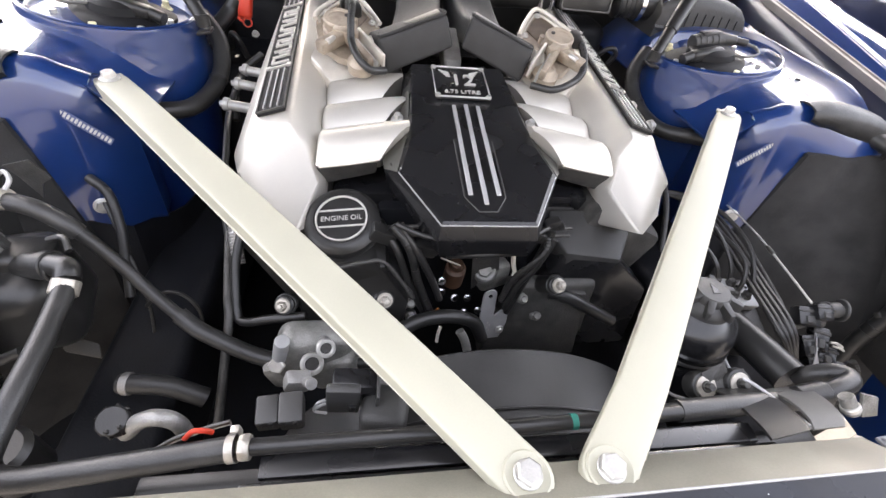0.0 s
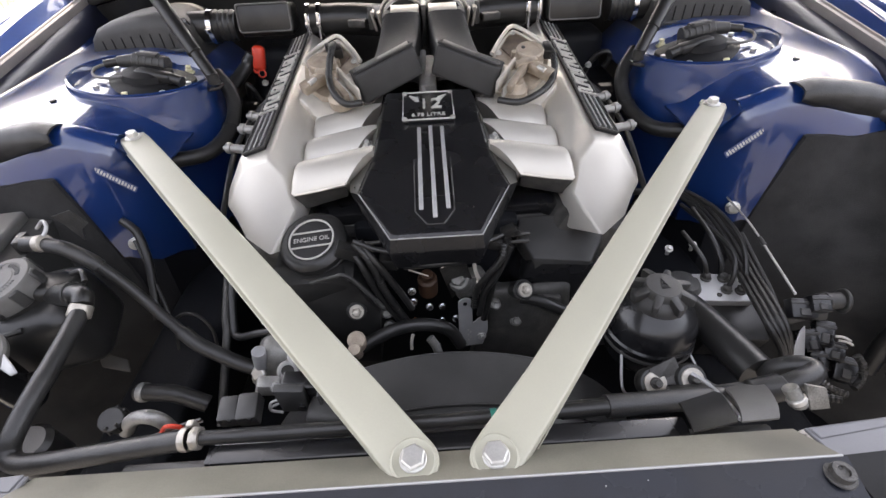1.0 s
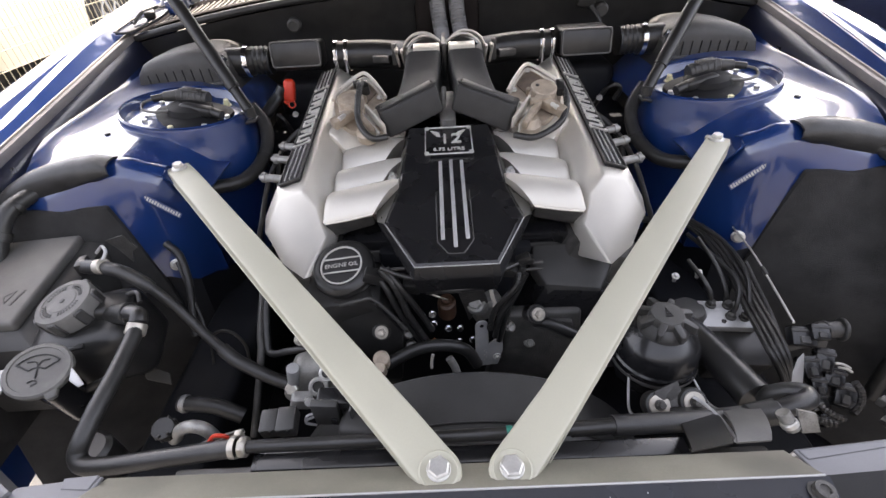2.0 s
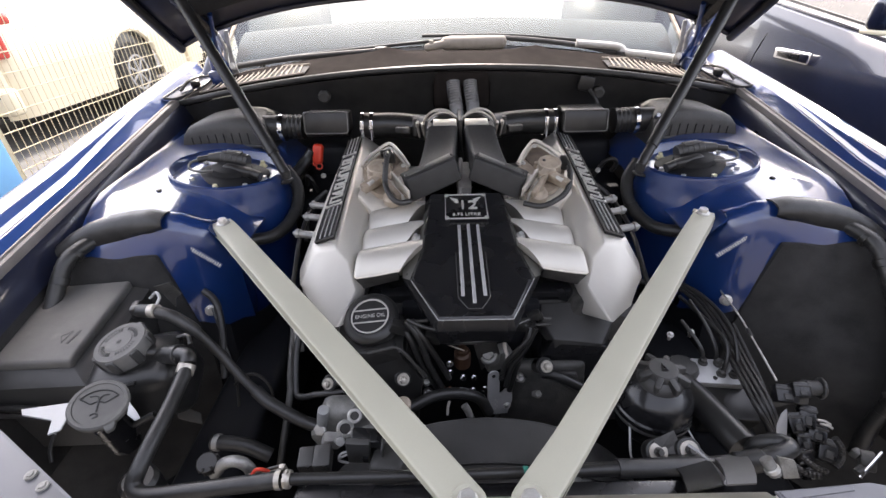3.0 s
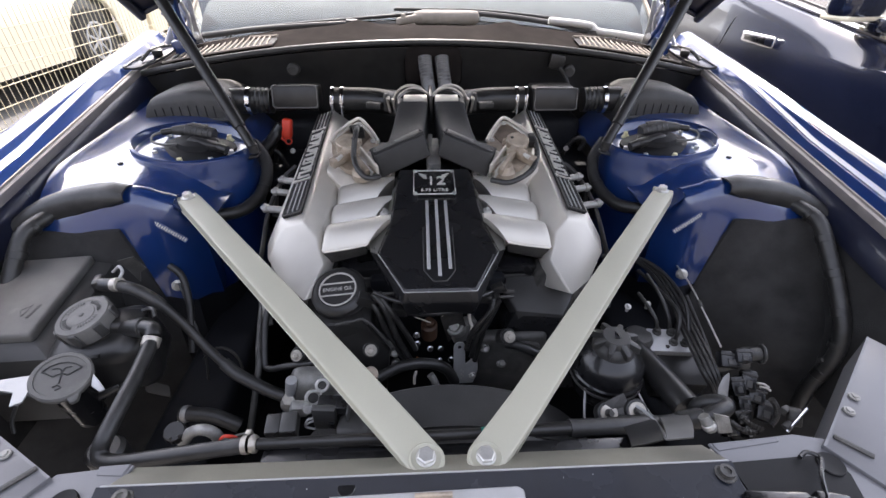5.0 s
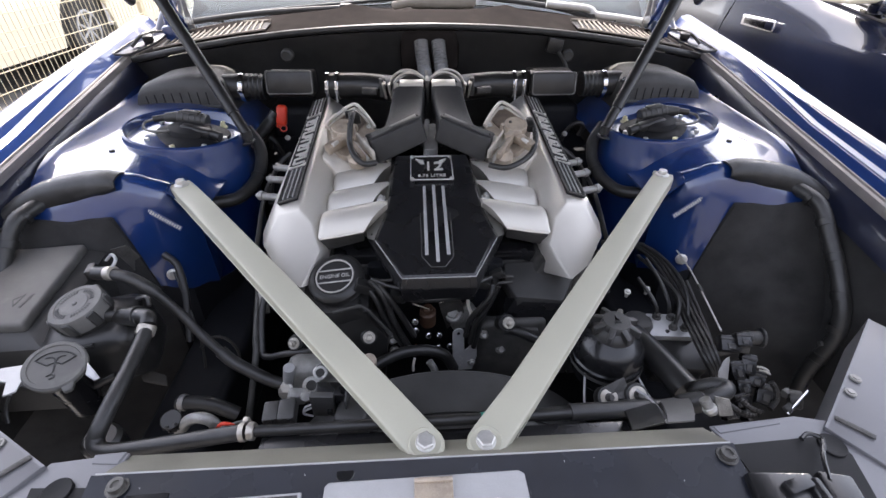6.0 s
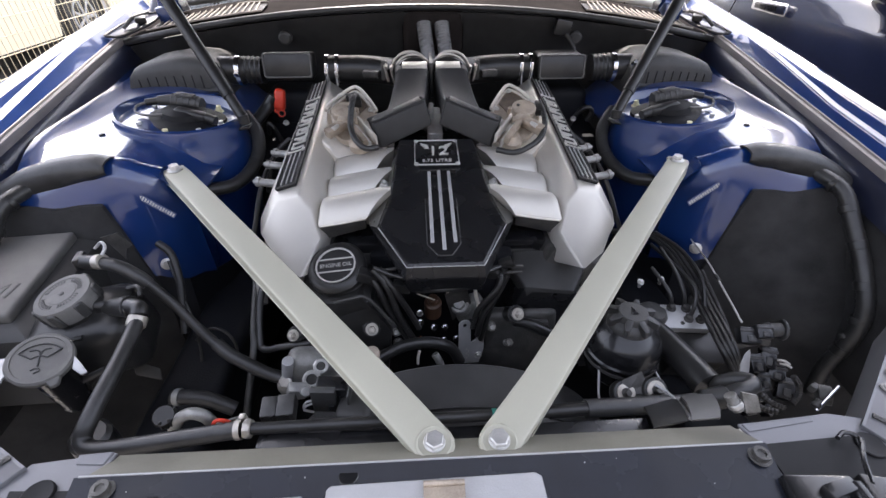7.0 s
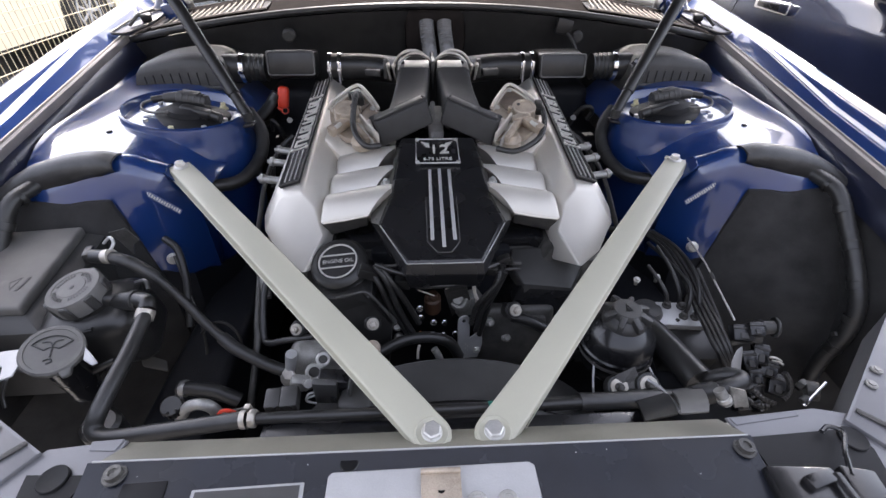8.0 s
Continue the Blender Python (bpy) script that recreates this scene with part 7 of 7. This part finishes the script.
def bridge(a, b, c, d, crown):
    """A pressed strip between two edges a-b and d-c, arched across."""
    a, b, c, d = (Vector(p) for p in (a, b, c, d))
    return sheet([[a.lerp(b, u).lerp(d.lerp(c, u), v) + Vector((0, 0, crown * math.sin(math.pi * v) ** 0.6)) for v in [q / 8 for q in range(9)]] for u in (0.0, 0.04, 0.5, 0.96, 1.0)], 0.003, (0, 0, -1))


part("strap", bridge((0.262, 0.112, 0.879), (0.309, 0.112, 0.885), (0.276, 0.030, 0.945), (0.234, 0.026, 0.938), 0.006), BLACK, sb)
part("hood", bridge((0.316, 0.106, 0.884), (0.358, 0.106, 0.890), (0.315, 0.030, 0.947), (0.280, 0.030, 0.945), 0.012), CAPGREY, sb, "lighter grey pressed hood plate")
part("ridge", tube([(0.285, 0.112, 0.902), (0.292, 0.100, 0.905), (0.295, 0.080, 0.912), (0.291, 0.055, 0.926), (0.282, 0.034, 0.941)], 0.0022, 8), PLATE, sb)
for p in ((0.250, 0.116, 0.880), (0.292, 0.114, 0.886)):
    q = part("rubber_mount", moved(lathe([(0.017, -0.02), (0.019, -0.004), (0.017, 0.0)], 28), axis_m(p, Vector(p) + Vector((0.0, -0.6, 0.8)))), BLACK, sb)
    part("washer", moved(lathe([(0.0135, 0), (0.0135, 0.0015), (0.013, 0.002)], 28), axis_m(p, Vector(p) + Vector((0.0, -0.6, 0.8)))), CLIPMETAL, q, "pale washer")
    part("nut", hexbolt(Vector(p) + Vector((0, -0.001, 0.0015)), (0, -0.6, 0.8), 0.0052, 0.010, 0.007), DARKMETAL, q)
part("mount_ear", slab([(0.245, 0.128, 0.892), (0.275, 0.135, 0.903), (0.282, 0.125, 0.888), (0.30, 0.128, 0.898), (0.295, 0.11, 0.88), (0.25, 0.115, 0.88)], 0.003), DARKMETAL, sb)
for p in ((0.312, 0.018, 0.912), (0.352, 0.020, 0.914), (0.268, 0.016, 0.905)):
    solo("front_rail_bolt", hexbolt(p, (0, -0.3, 1), 0.008, 0.008, 0.012), CLIPMETAL, "bright bolt behind the front rail", "bolt", group="front rail bolts")
cs = thing("connector_stack", "stack of black cable connectors on a bracket", "connector", (0.53, 0.18, 0.80))
for c, w, h, turn in (((0.536, 0.250, 0.837), 0.0348, 0.0266, -10), ((0.555, 0.248, 0.848), 0.0264, 0.0223, -6), ((0.580, 0.235, 0.794), 0.0251, 0.0355, -24), ((0.591, 0.215, 0.775), 0.0270, 0.0270, -26), ((0.604, 0.195, 0.756), 0.0289, 0.0351, -28), ((0.555, 0.228, 0.788), 0.0250, 0.0312, 0), ((0.562, 0.205, 0.768), 0.0227, 0.0268, -8), ((0.544, 0.180, 0.764), 0.0303, 0.0202, 10), ((0.548, 0.158, 0.755), 0.0258, 0.0179, 18), ((0.502, 0.150, 0.770), 0.0253, 0.0175, 6)):
    pg = part("plug", box(c, (w, h * 1.1, 0.020), (34, 0, turn), 0.0022, 2), SATIN, cs)
    part("plug_collar", moved(join(box((0, h * 0.30, 0.0102), (w * 1.06, h * 0.16, 0.003), bevel=0.0008, seg=1), box((0, -h * 0.22, 0.0105), (w * 0.4, h * 0.4, 0.003), bevel=0.0008, seg=1)), Matrix.Translation(c) @ pose(0, 0, 0, 34, 0, turn)), GREYPL, pg)
part("side_plug", join(cyl((0.564, 0.258, 0.842), (0.594, 0.252, 0.848), 0.0125, n=20), cyl((0.592, 0.252, 0.848), (0.597, 0.251, 0.848), 0.0185, n=24), *[ring((0.572, 0.256, 0.844), (1, 0, 0), 0.0142, 0.003, 0.004, 20)]), GREYPL, cs)
part("flat_arm", slab([(0.515, 0.245, 0.826), (0.548, 0.250, 0.834), (0.577, 0.244, 0.833), (0.577, 0.240, 0.823), (0.550, 0.244, 0.822), (0.518, 0.240, 0.816)], 0.005, bevel=0.001, seg=1), GREYPL, cs)
part("fin", slab([(0.449, 0.150, 0.856), (0.449, 0.160, 0.875), (0.474, 0.185, 0.871), (0.501, 0.205, 0.855), (0.501, 0.200, 0.849), (0.471, 0.155, 0.846)], 0.003, (1, 0.3, 0), 0.0008, 1), PLATE, cs, "pale grey metal fin")
part("buckle", join(tube([(0.587, 0.222, 0.803), (0.597, 0.219, 0.803), (0.606, 0.214, 0.799)], 0.0022, 6), tube([(0.591, 0.218, 0.798), (0.601, 0.214, 0.798), (0.608, 0.210, 0.795)], 0.0020, 6)), GREYTEXT, cs, "pale wire buckle")
for pts in ([(0.581, 0.180, 0.813), (0.589, 0.170, 0.801), (0.588, 0.160, 0.786), (0.573, 0.150, 0.779)], [(0.517, 0.160, 0.797), (0.529, 0.145, 0.792), (0.545, 0.135, 0.790)], [(0.487, 0.145, 0.804), (0.502, 0.130, 0.800), (0.519, 0.120, 0.805)]):
    part("cable", tube(pts, 0.0055, 8, 8, 0.001, 0.005), RUBBER, cs)
ha2 = thing("headlamp_adjuster", "silver headlamp adjusting screw on a black mount", "adjuster", (0.45, 0.06, 0.90))
part("mount", join(cyl((0.501, 0.085, 0.903), (0.514, 0.078, 0.907), 0.0135, n=22), box((0.498, 0.090, 0.909), (0.012, 0.010, 0.012), (0, 0, 20), 0.002)), DARKMETAL, ha2)
part("screw", cyl((0.485, 0.062, 0.900), (0.508, 0.075, 0.934), 0.0022, n=10), CHROME, ha2)
part("foot", cyl((0.484, 0.066, 0.902), (0.493, 0.070, 0.907), 0.0060, n=14), GREYPL, ha2)
solo("liner_clip", box((0.793, 0.300, 0.769), (0.014, 0.010, 0.010), (30, 0, 0), 0.002), DUSTY, "small grey clip on the felt liner", "clip")


# ---- corner panels beside the front panel ----
def corner(s):
    c = thing("headlamp_carrier", "light grey metallic headlamp carrier with two bolts", "panel", (s * 0.52, 0.05, 0.9), "headlamp carriers")
    a, b = Vector((s * 0.455, 0.000, 0.968)), Vector((s * 0.66, 0.172 if s > 0 else 0.118, 0.972))
    off = Vector((s * 0.075, -0.105, -0.004))
    part("plate", slab([a, b, b + off, a + off], 0.006, bevel=0.0015, seg=2), PANEL, c)
    part("flange", slab([a, b, b + Vector((0, 0, -0.07)), a + Vector((0, 0, -0.07))], 0.004, (s * 0.4, -0.6, 0)), PANEL, c)
    d = (b - a).normalized()
    for f in (0.30, 0.42):
        p = a + (b - a) * f + Vector((s * 0.006, -0.008, 0.001))
        part("bolt", join(hexbolt(p, (0, 0, 1), 0.0042, 0.004, 0.0065), ring(p + Vector((0, 0, 0.0005)), (0, 0, 1), 0.0070, 0.0014, 0.001, 20)), CASTGREY, c)
    part("slot", moved(join(box((0, 0, 0.001), (0.040, 0.0075, 0.003), bevel=0.0014, seg=2), box((0, 0.0, 0.0022), (0.034, 0.003, 0.0016), bevel=0.0006, seg=1)), Matrix.Translation(a + Vector((s * 0.034, -0.004, 0.001))) @ pose(0, 0, 0, 0, 0, s * -46)), DARKMETAL, c, "grey pressed slot")
    if s > 0:
        shelf = [(0.319, 0.012), (0.433, 0.020), (0.468, 0.012), (0.50, -0.03), (0.50, -0.2), (0.332, -0.2), (0.328, -0.014)]
        dark = [(0.331, -0.0145), (0.454, -0.009), (0.463, -0.034), (0.448, -0.09), (0.335, -0.09), (0.3305, -0.03)]
    else:
        shelf = [(-0.372, 0.014), (-0.455, 0.006), (-0.50, -0.06), (-0.50, -0.2), (-0.392, -0.2), (-0.3795, -0.024)]
        dark = [(-0.391, -0.026), (-0.456, -0.023), (-0.448, -0.060), (-0.400, -0.062)]
    part("shelf", slab([(x, y, 0.962) for x, y in shelf], 0.004, bevel=0.0008, seg=1), PANEL, c)
    part("shelf_step", slab([(s * (0.375 if s < 0 else 0.322), 0.0145 if s < 0 else 0.0105, 0.9640), (s * 0.41, 0.0125 if s < 0 else 0.0165, 0.9640), (s * 0.408, 0.002 if s < 0 else 0.010, 0.9632), (s * (0.379 if s < 0 else 0.326), 0.0 if s < 0 else 0.001, 0.9632)], 0.003, bevel=0.0008, seg=1), PANEL, c, "raised edge of the shelf")
    part("recess", slab([(x, y, 0.9642) for x, y in dark], 0.003), PLAQUE, c, "dark recess")
    hx, hy = (0.448, -0.022) if s > 0 else (-0.425, -0.029)
    part("access_hole", lathe([(0.0150, 0.962), (0.0150, 0.9662), (0.0140, 0.9670), (0.0125, 0.9666), (0.001, 0.9654)], 32, Matrix.Translation((hx, hy, 0))), PLAQUE, c, "dark round access hole")
    part("wing_tip", slab([b + off * 0.55, a + off * 0.85, a + off * 2.2, b + off * 2.0], 0.01, bevel=0.003), BLUE, c, "blue painted wing tip")
    return c


for s in (-1, 1):
    corner(s)
lc = thing("latch_mechanism", "black bonnet latch mechanism on the front panel", "latch", (0.36, -0.09, 0.96))
part("housing", box((0.345, -0.088, 0.975), (0.07, 0.06, 0.02), (0, 0, -4), 0.004), SATIN, lc)
part("lever", join(box((0.355, -0.075, 0.988), (0.03, 0.014, 0.010), (0, 0, 15), 0.002), cyl((0.375, -0.07, 0.985), (0.375, -0.10, 0.985), 0.008)), SATIN, lc)
part("side_box", box((0.40, -0.09, 0.975), (0.035, 0.055, 0.022), (0, 0, -12), 0.003), SATIN, lc)

part("pull_cable", tube([(0.395, -0.070, 0.985), (0.410, -0.045, 0.982), (0.432, -0.020, 0.975), (0.424, -0.010, 0.972), (0.411, -0.016, 0.972)], 0.0026, 8), SATIN, lc, "looped black pull cable")

# ---- outside ----
def mesh_fence():
    f = thing("mesh_fence", "cream coated welded wire mesh fence", "fence", (-2.6, 4.0, 0))
    bm = bmesh.new()
    for k in range(94):
        y = 2.28 + 0.052 * k
        bm = join(bm, cyl((-2.6, y, 0.25), (-2.6, y, 1.75), 0.0028, n=5)) if k == 0 else bm
        if k:
            v = [bm.verts.new((-2.6 + a * 0.0028, y + b * 0.0028, z)) for z in (0.25, 1.75) for a, b in ((1, 0), (0, 1), (-1, 0), (0, -1))]
            for i in range(4):
                bm.faces.new((v[i], v[(i + 1) % 4], v[4 + (i + 1) % 4], v[4 + i]))
    up = part("mesh_wire", bm, WIRE, f, shade=False)
    up["kind"] = "stuff"
    for z in (0.30, 0.41, 0.52, 0.63, 0.74, 0.84, 0.94, 1.04, 1.15, 1.26, 1.37, 1.48, 1.6, 1.72):
        part("cross_wire", cyl((-2.597, 2.27, z), (-2.597, 7.2, z), 0.0035, n=6), WIRE, f)
    for y in (2.26, 4.6, 7.2):
        part("post", box((-2.62, y + 0.0, 0.9), (0.04, 0.04, 1.8), bevel=0.004), WIRE, f)
    return f


mesh_fence()
solo("blue_barrier", box((-2.55, 1.75, 0.44), (0.12, 0.82, 0.88), bevel=0.03), LIGHTBLUE, "light blue plastic barrier beside the fence", "barrier")


def cream_car():
    c = thing("parked_car", "cream parked car seen from its rear corner", "car", (-5.2, 6.6, 0))
    X = -4.3
    ys = [4.30 + 0.05 * k for k in range(110)]
    wheels = (6.45, 8.9)
    grid = []
    for y in ys:
        cut = 0.30
        for w in wheels:
            if abs(y - w) < 0.56:
                cut = max(cut, 0.38 + math.sqrt(0.56 ** 2 - (y - w) ** 2))
        taper = 0.12 * max(0, (4.6 - y) / 0.3) ** 2
        grid.append([(X - taper - dx, y, z) for dx, z in ((0.02, cut), (0.0, max(cut + 0.02, 0.70)), (0.0, max(cut + 0.04, 0.92)), (0.03, 1.05), (0.10, 1.15), (0.28, 1.55), (0.6, 1.68), (1.5, 1.70))])
    part("body_side", sheet(grid, 0.03, (-1, 0, 0)), CREAM, c)
    part("rear_panel", box((X - 0.85, 4.32, 0.80), (1.6, 0.12, 0.85), bevel=0.05, seg=3), CREAM, c)
    part("bumper", box((X - 0.75, 4.25, 0.50), (1.6, 0.18, 0.26), bevel=0.05, seg=3), CREAM, c)
    part("bumper_trim", box((X - 0.6, 4.17, 0.56), (1.2, 0.06, 0.03), bevel=0.01), CHROME, c)
    part("tail_lamp", join(box((X - 0.10, 4.36, 1.08), (0.26, 0.22, 0.42), bevel=0.04, seg=3), box((X - 0.03, 4.52, 1.22), (0.10, 0.26, 0.12), bevel=0.03, seg=3)), HEADLAMP, c, "red tail lamp")
    part("underside", box((X - 0.9, 6.6, 0.33), (1.6, 4.3, 0.1), bevel=0.02), BLACK, c)
    for w in wheels:
        wh = part("wheel_tyre", cyl((X - 0.26, w, 0.41), (X - 0.05, w, 0.41), 0.41, n=36, bev=0.05), TYRE, c, "black tyre")
        part("rim", join(ring((X - 0.06, w, 0.41), (1, 0, 0), 0.235, 0.03, 0.02), *[moved(box((0, 0.11, 0), (0.02, 0.20, 0.035), bevel=0.006, seg=1), Matrix.Translation((X - 0.05, w, 0.41)) @ pose(0, 0, 0, 51.4 * q, 0, 0)) for q in range(7)], cyl((X - 0.07, w, 0.41), (X - 0.04, w, 0.41), 0.05)), PLATE, wh, "pale alloy rim")
        part("arch_liner", box((X - 0.38, w, 0.66), (0.6, 1.1, 0.62), bevel=0.05), BLACK, c)
    return c


cream_car()


def navy_car():
    c = thing("parked_car", "very dark navy car parked alongside", "car", (2.6, 3.2, 0))
    X = 1.72
    ys = [-0.2 + 0.1 * k for k in range(60)]
    sill = lambda y: max(-0.10, min(0.14, 0.14 * (y - 1.65)))          # the waist falls towards the front
    def prof(y):
        u = sill(y)
        return ((0.06, 0.35), (0.0, 0.55), (-0.02, 0.80), (-0.026, 0.93), (-0.024, 1.02), (-0.016, 1.075), (-0.010, 1.10), (0.004, 1.125 + u * 0.5), (0.016, 1.165 + u * 0.8), (0.036, 1.195 + u), (0.06, 1.205 + u))
    grid = [[(X + dx + 0.12 * max(0, (0.3 - y)) ** 2, y, z) for dx, z in prof(y)] for y in ys]
    part("body_side", sheet(grid, 0.02, (1, 0, 0)), NAVYCAR, c)
    part("bonnet_top", box((X + 0.95, 0.6, 1.08), (1.75, 1.7, 0.06), bevel=0.03, seg=3), NAVYCAR, c)
    wy = [1.2 + 0.3 * q for q in range(12)]
    part("waist_trim", tube([(X + 0.060, y, 1.214 + sill(y)) for y in wy], 0.013, 8, 3), CHROME, c, "bright waist trim")
    part("side_glass", sheet([[(X + 0.075 + d * 0.45, y, 1.225 + sill(y) + d * 0.6) for d in (0.0, 0.3, 0.6, 0.9)] for y in wy], 0.008, (1, 0, 0)), SATIN, c, "dark side glass")
    part("window_seal", tube([(X + 0.070, y, 1.232 + sill(y)) for y in wy], 0.007, 6, 3), BLACK, c)
    part("window_post", tube([(X + 0.078, 2.42, 1.24 + sill(2.42)), (X + 0.26, 2.50, 1.24 + sill(2.42) + 0.25), (X + 0.45, 2.60, 1.66)], 0.020, 8, 5), BLACK, c)
    part("roof", box((X + 0.95, 3.2, 1.72), (1.2, 2.8, 0.08), bevel=0.03), NAVYCAR, c)
    h = part("door_handle", box((X - 0.030, 2.085, 1.105), (0.022, 0.25, 0.052), (0, 0, 0), 0.010, 3), CHROME, c, "bright framed door handle")
    part("handle_inset", box((X - 0.038, 2.10, 1.105), (0.012, 0.16, 0.028), bevel=0.003), SATIN, h)
    part("door_seam", tube([(X - 0.001, 2.43, 0.5), (X - 0.021, 2.41, 0.80), (X - 0.025, 2.40, 0.97), (X - 0.013, 2.39, 1.09), (X + 0.008, 2.37, 1.18), (X + 0.040, 2.33, 1.285)], 0.0035, 6, 6), BLACK, c)
    mi = part("mirror", moved(box((0, 0, 0), (0.20, 0.13, 0.15), (0, 0, 0), 0.045, 4), pose(X - 0.03, 1.60, 1.32, 0, 0, 12)), NAVYCAR, c, "dark door mirror")
    part("mirror_band", moved(box((0, 0, -0.062), (0.19, 0.12, 0.02), (0, 0, 0), 0.008, 2), pose(X - 0.03, 1.60, 1.32, 0, 0, 12)), CREAM, mi)
    part("mirror_stalk", box((X + 0.07, 1.56, 1.235), (0.08, 0.06, 0.05), bevel=0.012), NAVYCAR, c)
    for w in (0.55, 3.55):
        wh = part("wheel_tyre", cyl((X + 0.02, w, 0.36), (X + 0.25, w, 0.36), 0.36, n=32, bev=0.04), TYRE, c)
        part("rim", ring((X + 0.018, w, 0.36), (-1, 0, 0), 0.25, 0.05, 0.02), PLATE, wh)
    return c


navy_car()
solo("yard_wall", box((-9.5, 8, 1.6), (0.3, 60, 3.2), bevel=0.02), WALLMAT, "pale rendered yard wall", "wall", "structure")
# unseen wall added behind the camera to darken reflections on forward-facing panels
solo("reflection_wall", box((0, -6.2, 2.1), (30, 0.3, 4.2), bevel=0.02), GREYWALL, "added unseen grey wall that darkens the front reflections", "wall", "structure")
